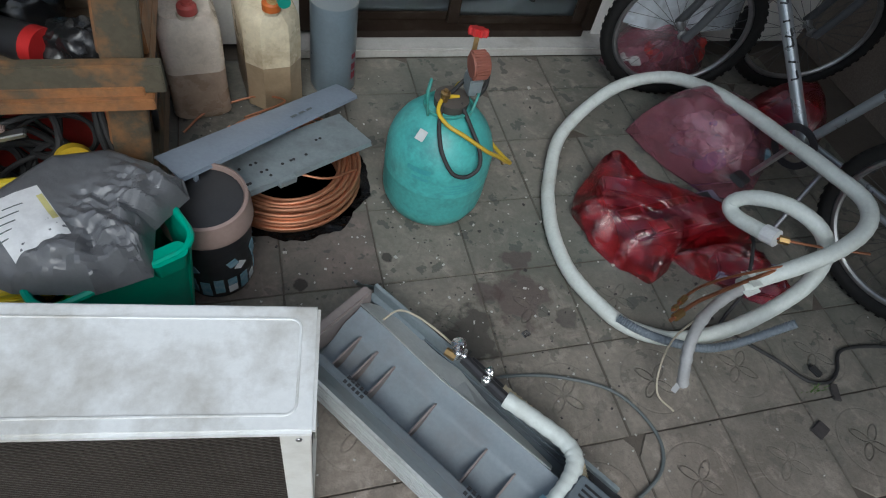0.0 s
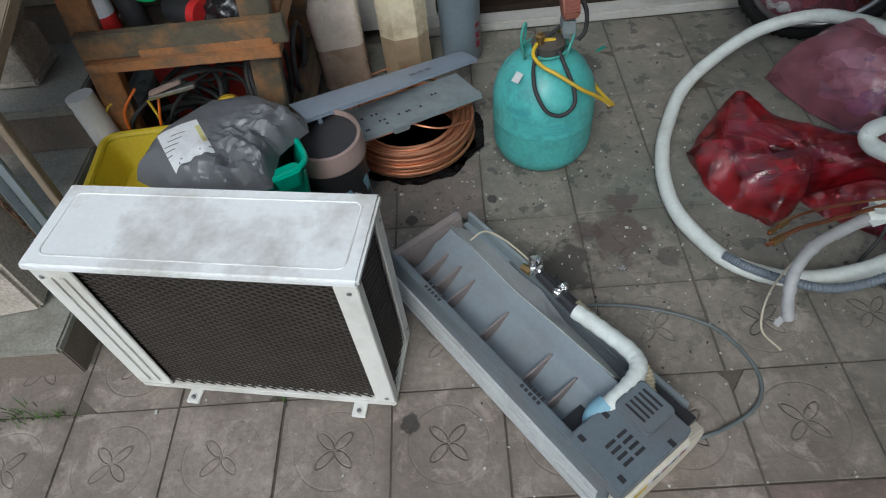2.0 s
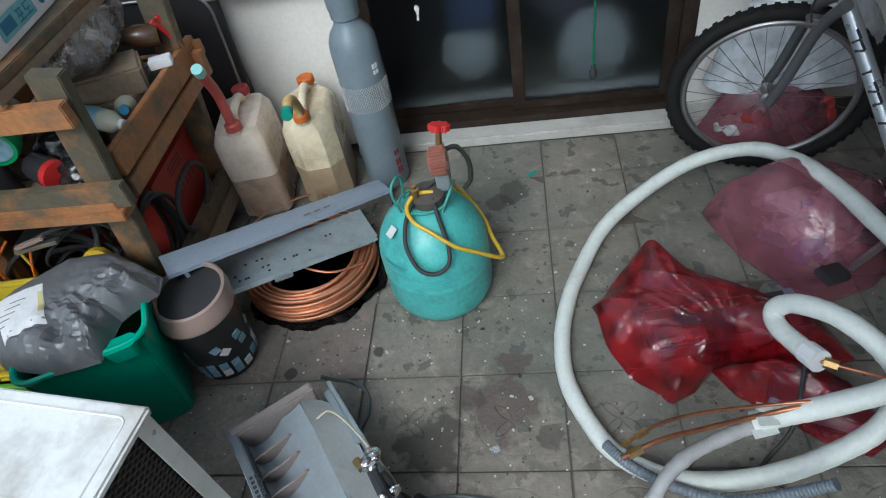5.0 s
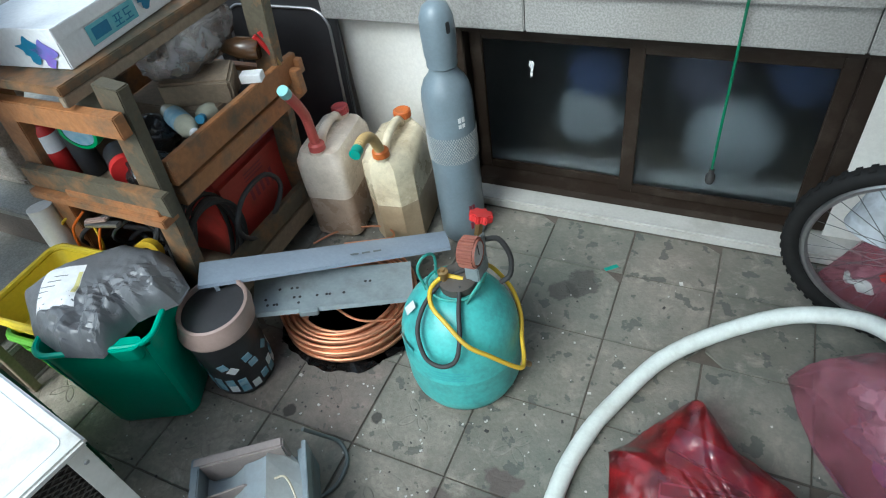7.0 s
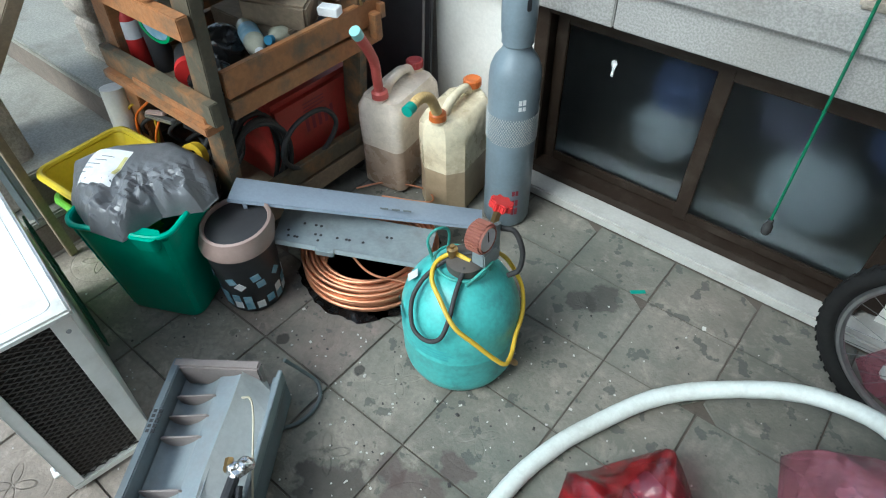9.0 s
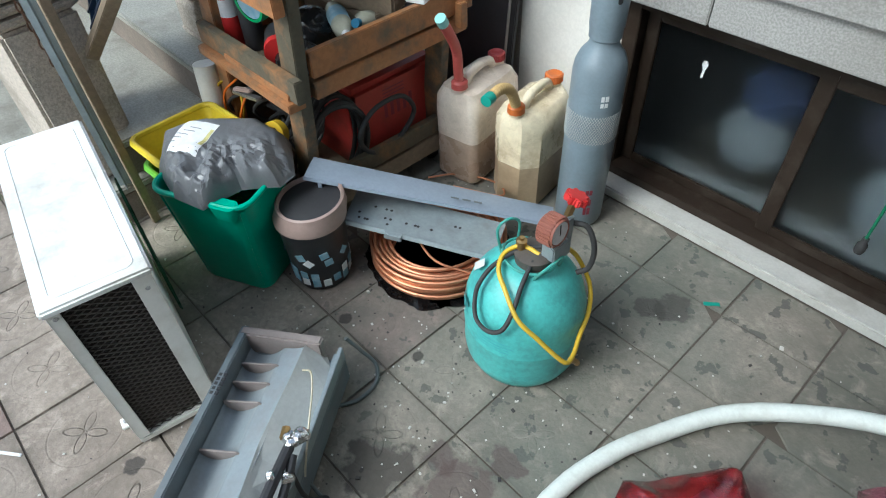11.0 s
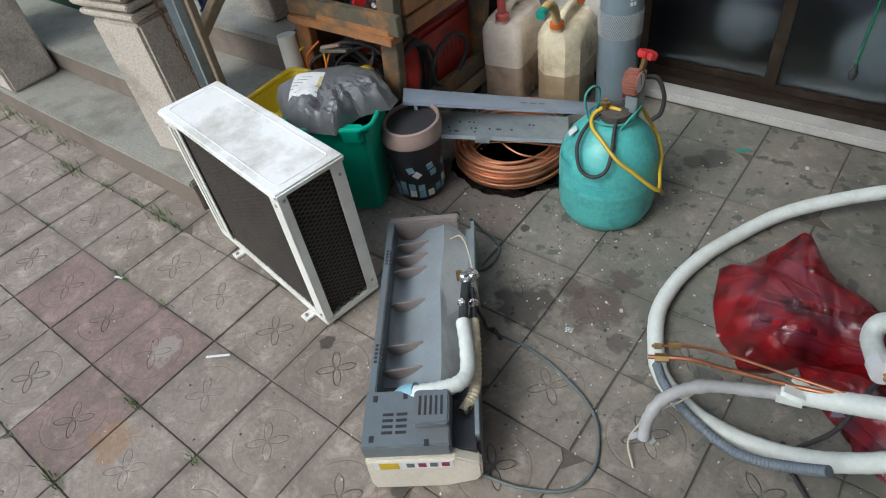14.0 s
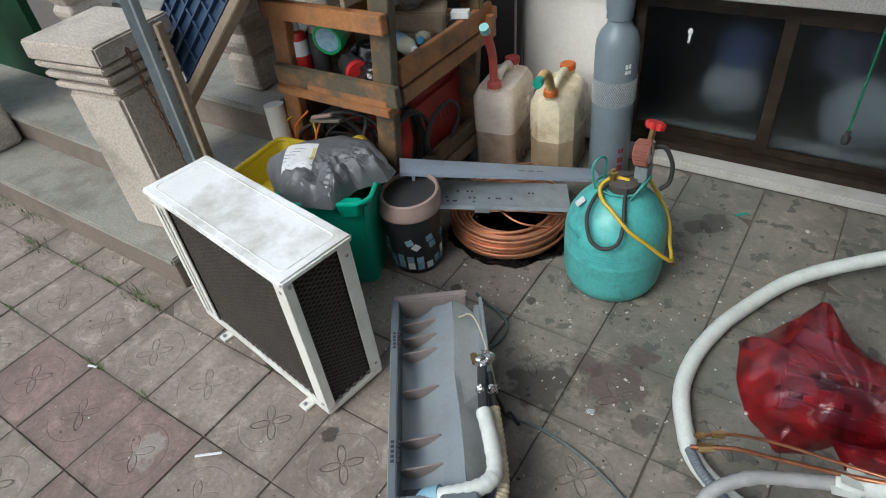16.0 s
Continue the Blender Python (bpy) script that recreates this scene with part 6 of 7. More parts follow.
def build_pipe():
    p = thing("insulated_pipe", "white tape-wrapped air-conditioner pipe lying in a loose coil", "pipe")
    main = [(1.30, 0.30, 0.235), (1.37, 0.305, 0.26), (1.46, 0.30, 0.31), (1.58, 0.31, 0.365), (1.69, 0.36, 0.395), (1.745, 0.45, 0.40), (1.735, 0.59, 0.38), (1.73, 0.78, 0.335), (1.715, 1.02, 0.28), (1.67, 1.21, 0.23), (1.58, 1.335, 0.18), (1.41, 1.35, 0.13), (1.23, 1.27, 0.075), (1.085, 1.145, 0.04),
            (0.98, 0.95, 0.028), (0.938, 0.84, 0.028), (0.908, 0.70, 0.028), (0.910, 0.55, 0.028), (0.960, 0.415, 0.028), (1.02, 0.325, 0.03), (1.13, 0.265, 0.03), (1.25, 0.25, 0.035), (1.37, 0.255, 0.06), (1.48, 0.27, 0.12), (1.57, 0.295, 0.20), (1.615, 0.345, 0.28), (1.58, 0.40, 0.345), (1.52, 0.49, 0.355), (1.465, 0.57, 0.31), (1.435, 0.60, 0.255), (1.43, 0.56, 0.24), (1.45, 0.48, 0.265), (1.465, 0.42, 0.292)]
    part("wrap", tube(main, 0.025, 16, 14, radius=lambda k: 0.0248 + 0.0004 * math.sin(k * 1.7) + 0.0014 * noise.noise(Vector((k * 0.13, 2, 1)))), "white_wrap", p, smooth=True)
    part("torn_sleeve", tube([(1.42, 0.305, 0.29), (1.33, 0.298, 0.245), (1.24, 0.275, 0.222), (1.14, 0.225, 0.222), (1.075, 0.165, 0.20), (1.055, 0.115, 0.155), (1.06, 0.085, 0.10)], 0.016, 10, 8, radius=lambda k: 0.0165 + 0.005 * noise.noise(Vector((k * 0.55, 0, 5)))), "grey_sleeve", p, "torn grey foam sleeve with ragged end", smooth=True)
    bm = bmesh.new()
    for k in range(5):
        a = 1.1 * k
        beam((1.345, 0.30 + 0.022 * math.cos(a), 0.25 + 0.022 * math.sin(a)), (1.315 - 0.008 * k, 0.30 + 0.034 * math.cos(a), 0.25 + 0.034 * math.sin(a)), 0.022, 0.0015, bm)
    for k in range(2):
        a = 2.6 * k + 0.6
        q = Vector((1.06 + 0.014 * math.cos(a), 0.087 + 0.014 * math.sin(a), 0.105))
        part("torn_strand", beam(q, q + Vector((0.018 * math.cos(a), -0.012 + 0.012 * math.sin(a), -0.008 - 0.006 * (k % 3))), 0.016, 0.002), "grey_sleeve", p)
    part("torn_tape", bm, "white_wrap", p, "ragged end of torn white tape")
    for pts, r in (([(1.41, 0.305, 0.30), (1.32, 0.30, 0.272), (1.18, 0.27, 0.268), (1.09, 0.245, 0.275), (1.0, 0.21, 0.262)], 0.0065), ([(1.41, 0.31, 0.305), (1.32, 0.315, 0.285), (1.18, 0.30, 0.285), (1.08, 0.27, 0.292), (1.0, 0.225, 0.29)], 0.0045), ([(1.465, 0.42, 0.292), (1.53, 0.385, 0.30), (1.62, 0.34, 0.315), (1.71, 0.30, 0.33)], 0.005)):
        part("copper_end", tube(pts, r * 0.9, 10, 8), "copper_dull", p, "bare copper tube end", smooth=True)
    for q, d, s in (((1.045, 0.228, 0.268), (1.015, 0.215, 0.264), 0.012), ((1.06, 0.26, 0.291), (1.035, 0.246, 0.290), 0.009), ((1.02, 0.236, 0.29), (1.005, 0.228, 0.29), 0.008), ((1.475, 0.415, 0.292), (1.50, 0.40, 0.295), 0.013)):
        part("flare_nut", tube([q, d], s, 6, 2, smooth=False), "brass", p, "brass flare nut")
    part("end_tape", tube([(1.455, 0.455, 0.278), (1.467, 0.415, 0.294)], 0.0285, 12, 3), "paper", p, "ragged white tape end")
    c = thing("conduit", "grey corrugated flexible conduit lying along the white pipe", "conduit")
    part("conduit_line", tube([(0.99, 0.345, 0.052), (1.04, 0.285, 0.062), (1.12, 0.235, 0.062), (1.22, 0.205, 0.05), (1.30, 0.19, 0.075), (1.38, 0.18, 0.14), (1.44, 0.17, 0.205)], 0.013, 10, 40, radius=lambda k: 0.0125 + 0.0018 * (k % 4 < 2)), "conduit", c, smooth=True)
    w = thing("wire_loop", "thin cream wire hanging from a torn pipe sleeve", "wire")
    part("wire", tube([(1.14, 0.235, 0.21), (1.10, 0.225, 0.12), (1.045, 0.17, 0.08), (1.02, 0.10, 0.03), (1.06, 0.045, 0.006)], 0.003, 6, 8), "beige_wire", w, smooth=True)
    g = thing("power_cable", "grey round cable looping over the paving from the indoor unit", "cable")
    part("cable", tube([(0.64, -0.25, 0.115), (0.665, -0.235, 0.06), (0.72, -0.195, 0.012), (0.84, -0.165, 0.007), (0.95, -0.10, 0.007), (0.975, 0.0, 0.007), (0.905, 0.13, 0.007), (0.75, 0.205, 0.007), (0.60, 0.232, 0.007), (0.48, 0.225, 0.012), (0.40, 0.215, 0.10)], 0.0052, 10, 10), "cable_grey", g, smooth=True)
    g2 = thing("power_cable", "grey cable curled beside the far end of the indoor unit", "cable")
    part("cable", tube([(0.20, 0.54, 0.12), (0.225, 0.57, 0.05), (0.265, 0.585, 0.008), (0.315, 0.545, 0.007), (0.325, 0.475, 0.007), (0.30, 0.42, 0.007), (0.265, 0.38, 0.012)], 0.006, 10, 10), "cable_grey", g2, smooth=True)
    b = thing("cord", "black cord trailing over the paving under red bags", "cord")
    part("cord_line", tube([(1.50, 0.52, 0.20), (1.47, 0.45, 0.19), (1.44, 0.36, 0.10), (1.38, 0.31, 0.02), (1.36, 0.28, 0.008), (1.42, 0.22, 0.006), (1.50, 0.135, 0.006), (1.56, 0.06, 0.006), (1.63, 0.045, 0.006), (1.685, 0.075, 0.006), (1.74, 0.135, 0.006), (1.84, 0.14, 0.006), (1.95, 0.12, 0.006)], 0.006, 8, 10), "rubber", b, smooth=True)
    part("plug", boxes(((-0.012, -0.02, 0), (0.012, 0.02, 0.016)), m=pose(1.605, 0.085, 0.0, 0, 0, 20)), "rubber", b, bevel=0.004)


build_pipe()


# ---- rubbish bags ----
def build_bags():
    b = thing("rubbish_bag", "translucent red plastic bag holding dark plastic casings on the paving", "bag")
    out = [(1.005, 0.80), (1.035, 0.68), (1.085, 0.58), (1.18, 0.465), (1.25, 0.50), (1.325, 0.575), (1.42, 0.60), (1.56, 0.56), (1.70, 0.60), (1.66, 0.72), (1.50, 0.83), (1.34, 0.91), (1.195, 0.985), (1.08, 0.90)]
    bm = sack(out, 0.135, 11, 0.017, ((1.19, 0.955, 0.15, 0.17), (1.03, 0.77, 0.07, 0.13), (1.30, 0.545, 0.10, 0.12), (1.18, 0.49, 0.06, 0.10), (1.5, 0.68, 0.04, 0.2)), 4.2, 3.4, True)
    pleats(bm, (1.36, 0.60), 0.0045, 0.8)
    crisp(part("film", bm, "bag_red", b, smooth=True), 15)
    for k, (fold, high) in enumerate((([(1.025, 0.80), (1.055, 0.67), (1.10, 0.60), (1.15, 0.64), (1.14, 0.80), (1.175, 0.94), (1.09, 0.885)], 0.085), ([(1.10, 0.585), (1.18, 0.485), (1.25, 0.515), (1.315, 0.58), (1.25, 0.62), (1.16, 0.625)], 0.09),
                                      ([(1.18, 0.94), (1.20, 0.965), (1.34, 0.885), (1.50, 0.81), (1.64, 0.71), (1.58, 0.69), (1.45, 0.785), (1.30, 0.845)], 0.10), ([(1.34, 0.585), (1.42, 0.61), (1.56, 0.575), (1.68, 0.61), (1.60, 0.655), (1.45, 0.645)], 0.10))):
        part("inner_fold", sack(fold, high, 40 + k, 0.008, (), 7, 2.2, True), "bag_red", b, smooth=True)
    fm = pose(1.345, 0.70, 0.082, 0, 0, 8)
    case = part("casing", boxes(((-0.19, -0.07, -0.06), (0.25, 0.075, 0.0)), m=fm), "casing", b, "dark plastic casing inside the bag", bevel=0.006)
    part("casing", boxes(((-0.13, -0.04, 0.0), (0.13, 0.04, 0.075)), m=pose(1.28, 0.845, 0.004, 0, 0, -16)), "casing", b, bevel=0.006)
    for k in range(4):
        part("slot", boxes(((-0.18 + 0.105 * k, -0.055, 0.0005), (-0.13 + 0.105 * k, -0.03, 0.002)), m=fm), "black_plastic", case)
        part("slot", boxes(((-0.19 + 0.105 * k, 0.035, 0.0005), (-0.10 + 0.105 * k, 0.065, 0.002)), m=fm), "black_plastic", case)
    part("tag", boxes(((-0.030, -0.024, 0.0), (0.030, 0.024, 0.004)), ((-0.068, -0.026, 0.0), (-0.045, -0.008, 0.004)), m=pose(1.275, 0.66, 0.0845, 0, 0, 10)), "pink", b, "pink tag")
    b = thing("rubbish_bag", "small red plastic bag slumped under the pipe coil", "bag")
    bm = sack([(1.31, 0.585), (1.36, 0.50), (1.45, 0.43), (1.53, 0.36), (1.63, 0.32), (1.71, 0.37), (1.68, 0.50), (1.55, 0.555), (1.42, 0.59)], 0.115, 15, 0.018, ((1.5, 0.46, 0.03, 0.15),), 5, 2.6, True)
    pleats(bm, (1.36, 0.60), 0.008, 0.6)
    crisp(part("film", bm, "bag_red", b, smooth=True), 15)
    part("casing", boxes(((-0.12, -0.05, 0.0), (0.12, 0.05, 0.06)), m=pose(1.55, 0.455, 0.003, 0, 0, -22)), "casing", b, "dark casing inside the bag", bevel=0.006)
    b = thing("rubbish_bag", "faded red see-through bag full of pale waste", "bag")
    bm = sack([(1.43, 1.22), (1.46, 1.10), (1.50, 1.00), (1.60, 0.86), (1.70, 0.80), (1.84, 0.85), (1.98, 0.97), (2.02, 1.14), (1.90, 1.27), (1.70, 1.30), (1.54, 1.30)], 0.25, 19, 0.018, ((1.62, 1.1, 0.03, 0.25), (1.85, 1.0, 0.03, 0.2)), 4.5, 3.4, True)
    pleats(bm, (1.50, 1.28), 0.005, 0.8)
    crisp(part("film", bm, "bag_pink", b, smooth=True), 15)
    rnd = random.Random(2)
    for k in range(26):
        bm = bmesh.new()
        s = rnd.uniform(0.05, 0.085)
        bmesh.ops.create_icosphere(bm, subdivisions=3, radius=s, matrix=pose(rnd.uniform(1.63, 1.87), rnd.uniform(1.01, 1.15), rnd.uniform(0.05, 0.125), rnd.uniform(-50, 50), rnd.uniform(-50, 50), rnd.uniform(0, 180)) @ Matrix.Diagonal((1.35, 0.8, 0.4, 1)))
        crumple(bm, s * 0.6, 26, k)
        part("waste", bm, rnd.choice(("foam_grey", "paper", "sticker_blue", "purple_print", "foam_grey", "casing", "paper")), b, smooth=True)
    b = thing("rubbish_bag", "red plastic bag heaped behind the bicycle frame", "bag")
    part("film", sack([(1.97, 1.22), (2.05, 1.06), (2.22, 1.00), (2.36, 1.10), (2.38, 1.26), (2.22, 1.33), (2.05, 1.32)], 0.25, 23, 0.022, (), 5.5, 2.4, True), "bag_red", b, smooth=True)
    part("casing", boxes(((-0.12, -0.08, 0.0), (0.12, 0.08, 0.11)), m=pose(2.2, 1.17, 0.003, 0, 0, 25)), "casing", b, "dark casing inside the bag", bevel=0.006)
    b = thing("rubbish_bag", "red and white plastic bag slumped behind a bicycle wheel", "bag")
    part("film", sack([(1.50, 1.68), (1.55, 1.59), (1.70, 1.53), (1.90, 1.53), (2.02, 1.62), (1.95, 1.73), (1.70, 1.76), (1.55, 1.75)], 0.25, 27, 0.014, (), 5, 2.8, True), "bag_pink", b, smooth=True)
    for k in range(5):
        bm = bmesh.new()
        bmesh.ops.create_icosphere(bm, subdivisions=3, radius=0.055, matrix=pose(1.62 + 0.08 * k, 1.62, 0.08 + 0.02 * (k % 2), 30 * k, 20 * k, 50 * k) @ Matrix.Diagonal((1.4, 0.8, 0.4, 1)))
        crumple(bm, 0.04, 28, k + 40)
        part("waste", bm, ("foam_grey", "red_metal", "foam_grey", "casing", "red_metal")[k], b, smooth=True)
    b = thing("plastic_bag", "large white plastic bag leaning against the white wall", "bag", pose(0, 0, 0.21))
    part("film", sack([(1.52, 1.70), (1.60, 1.62), (1.80, 1.60), (2.05, 1.62), (2.15, 1.72), (2.0, 1.79), (1.7, 1.80), (1.56, 1.78)], 0.36, 31, 0.024, (), 8, 3.6), "bag_white", b, smooth=True)


build_bags()


# ---- bicycle ----
M["tyre_black"] = material("worn_tyre_rubber", (0.010, 0.010, 0.010), (0.016, 0.015, 0.014), 0.75, scale=20, bump=0.1, spec=0.3)
M["spoke_steel"] = material("dull_spoke_steel", (0.16, 0.16, 0.16), (0.1, 0.1, 0.1), 0.5, metal=0.6, scale=20, bump=0.0)
M["fork_grey"] = material("dark_grey_fork_paint", (0.10, 0.105, 0.11), (0.075, 0.08, 0.085), 0.38, scale=12, bump=0.03)


def wheel(parent, m, R, fork=False):
    w = part("wheel", tube([(R * math.cos(a), 0, R * math.sin(a)) for a in [2 * math.pi * i / 56 for i in range(56)]], 0.025, 10, 1, True), "tyre_black", parent, "black knobbly tyre", smooth=True)
    w.matrix_basis = m
    r = R - 0.034
    part("rim", tube([(r * math.cos(a), 0, r * math.sin(a)) for a in [2 * math.pi * i / 56 for i in range(56)]], 0.0115, 8, 1, True), "steel", w, smooth=True)
    part("hub", lathe([(0.0, -0.05), (0.012, -0.05), (0.012, -0.035), (0.022, -0.03), (0.014, -0.02), (0.014, 0.02), (0.022, 0.03), (0.012, 0.035), (0.012, 0.05), (0.0, 0.05)], 16, m=pose(0, 0, 0, 90)), "steel", w, smooth=True)
    for k in range(32):
        a = 2 * math.pi * k / 32
        b = a + (0.5 if k % 4 < 2 else -0.5)
        s = 0.03 if k % 2 else -0.03
        part("spoke", tube([(0.02 * math.cos(b), s, 0.02 * math.sin(b)), (r * math.cos(a), 0, r * math.sin(a))], 0.0011, 4, 1, smooth=False), "spoke_steel", w)
    for k in range(56):
        a = 2 * math.pi * k / 56
        part("tread_knob", boxes(((-0.008, -0.017, -0.003), (0.008, 0.017, 0.0003)), m=pose(0, 0, 0, 0, -math.degrees(a), 0) @ pose(R + 0.0236, 0, 0, 0, 90, 0)), "tyre_black", w)
    return w


def build_bike():
    b = thing("bicycle", "silver mountain bicycle parked among rubbish bags", "bicycle")
    F, R_, BB, HT, SC = Vector((1.645, 1.44, 0.324)), Vector((1.93, 0.33, 0.335)), Vector((1.855, 0.82, 0.285)), Vector((1.70, 1.20, 0.86)), Vector((1.93, 0.66, 0.80))
    wheel(b, Matrix.Translation(F) @ pose(0, 0, 0, 4, 0, -14), 0.296)
    wheel(b, Matrix.Translation(R_) @ pose(0, 0, 0, 0, 0, math.degrees(math.atan2(-1.03, 0.31))), 0.296)
    HB = Vector((1.69, 1.23, 0.74))
    part("down_tube", tube([BB, HB], 0.021, 14, 2, smooth=False), "bike_silver", b, smooth=True)
    for k in range(7):
        q = BB.lerp(HB, 0.36 + 0.075 * k + 0.013 * (k % 3)) + Vector((-0.62, -0.35, 0.45)).normalized() * 0.0195
        along = (HB - BB).normalized()
        across = along.cross(Vector((-0.62, -0.35, 0.45))).normalized() * 0.011
        part("decal", beam(q - across + along * (0.008 if k % 2 else 0), q + across, 0.006, 0.006), "black_plastic", b)
        if k % 3 != 1:
            part("decal", beam(q + across, q + across * 0.8 + along * 0.028, 0.005, 0.005), "black_plastic", b)
    part("top_tube", tube([SC, HT], 0.017, 12, 2, smooth=False), "bike_silver", b, smooth=True)
    part("seat_tube", tube([BB, SC + Vector((0.01, -0.03, 0.08))], 0.017, 12, 2, smooth=False), "bike_silver", b, smooth=True)
    part("head_tube", tube([HB, HT + Vector((0, -0.02, 0.04))], 0.02, 12, 2, smooth=False), "bike_silver", b, smooth=True)
    side = Vector((0.96, 0.29, 0)) * 0.055
    for s in (-1, 1):
        part("chain_stay", tube([BB + side * s * 0.5, R_ + side * s], 0.010, 10, 2, smooth=False), "bike_silver", b, smooth=True)
        part("seat_stay", tube([SC + side * s * 0.3, R_ + side * s], 0.009, 10, 2, smooth=False), "bike_silver", b, smooth=True)
    fs = Vector((0.24, 0.97, 0)) * 0.06
    for s in (-1, 1):
        part("fork_leg", tube([F + fs * s, F + fs * s + Vector((0.02, -0.03, 0.10)), F + fs * s + Vector((0.045, -0.09, 0.30)), HB + fs * s * 0.6], 0.0165, 12, 6), "fork_grey", b, smooth=True)
    part("brake", boxes(((-0.03, -0.016, -0.01), (0.03, 0.016, 0.01)), m=pose(1.665, 1.29, 0.655, 10, 10, -14)), "steel", b, bevel=0.005)
    part("brake_cable", tube([(1.64, 1.27, 0.66), (1.62, 1.24, 0.74), (1.66, 1.2, 0.84), (1.68, 1.1, 0.95)], 0.003, 6, 6), "rubber", b)
    part("chainring", lathe([(0.06, -0.003), (0.085, -0.003), (0.085, 0.003), (0.06, 0.003), (0.06, -0.003)], 36, m=Matrix.Translation(BB - side * 1.0) @ pose(0, 0, 0, 0, 0, -74) @ pose(0, 0, 0, 90)), "black_plastic", b)
    part("crank", beam(BB - side * 1.3, BB - side * 1.3 + Vector((-0.05, 0.03, -0.16)), 0.025, 0.012), "steel", b)
    part("pedal", boxes(((-0.05, -0.03, -0.012), (0.05, 0.03, 0.012)), m=Matrix.Translation(BB - side * 2.3 + Vector((-0.05, 0.03, -0.165))) @ pose(0, 0, 0, 10, 20, 30)), "black_plastic", b, bevel=0.004)
    part("seat_post", tube([SC, SC + Vector((0.01, -0.04, 0.20))], 0.013, 10, 2, smooth=False), "steel", b, smooth=True)
    part("saddle", loft([(round_rect(0.10, 0.22, 0.045), 0.0), (round_rect(0.14, 0.26, 0.06), 0.03), (round_rect(0.10, 0.22, 0.05), 0.055)]), "black_plastic", b, smooth=True).matrix_basis = Matrix.Translation(SC + Vector((0.01, -0.05, 0.2))) @ pose(0, 0, 0, 0, 0, 16)
    part("handlebar", tube([HT + Vector((-0.28, -0.02, 0.12)), HT + Vector((-0.1, 0, 0.10)), HT + Vector((0.0, 0, 0.09)), HT + Vector((0.1, 0, 0.10)), HT + Vector((0.28, -0.06, 0.12))], 0.012, 10, 6), "black_plastic", b, smooth=True)
    part("stand", tube([BB + Vector((0.06, -0.10, -0.03)), (1.76, 0.62, 0.012)], 0.009, 10, 2, smooth=False), "steel", b, smooth=True)


build_bike()
first = bpy.data.objects["bicycle"]
first["group"] = "parked bicycles"
second = copy_thing(first, pose(0.62, 0.06, 0, 0, 0, -1.5))
second["label"] = "grey bicycle parked behind another bicycle"


# ---- stair side: balusters, metal post, crate, door ----
def baluster(m, label):
    b = tagged(new("baluster"), label, "baluster", "stair balusters")
    b.matrix_basis = m
    s = 0.082
    sq = lambda w: round_rect(2 * w, 2 * w, 0.012, 2)
    part("foot_block", boxes(((-s * 1.05, -s * 1.05, 0), (s * 1.05, s * 1.05, 0.03))), "stone_warm", b, bevel=0.008)
    part("foot_drum", loft([(sq(s), 0.031), (sq(s), 0.125), (sq(s * 0.80), 0.15)]), "stone_warm", b)
    z = 0.152
    for w, h in ((0.088, 0.095), (0.10, 0.115), (0.10, 0.115), (0.085, 0.095)):
        part("drum", loft([(sq(w * 0.80), z), (sq(w), z + h * 0.38), (sq(w), z + h * 0.62), (sq(w * 0.80), z + h - 0.002)]), "stone_warm", b)
        z += h
    part("top_block", boxes(((-s, -s, z), (s, s, z + 0.1))), "stone_warm", b, bevel=0.012)


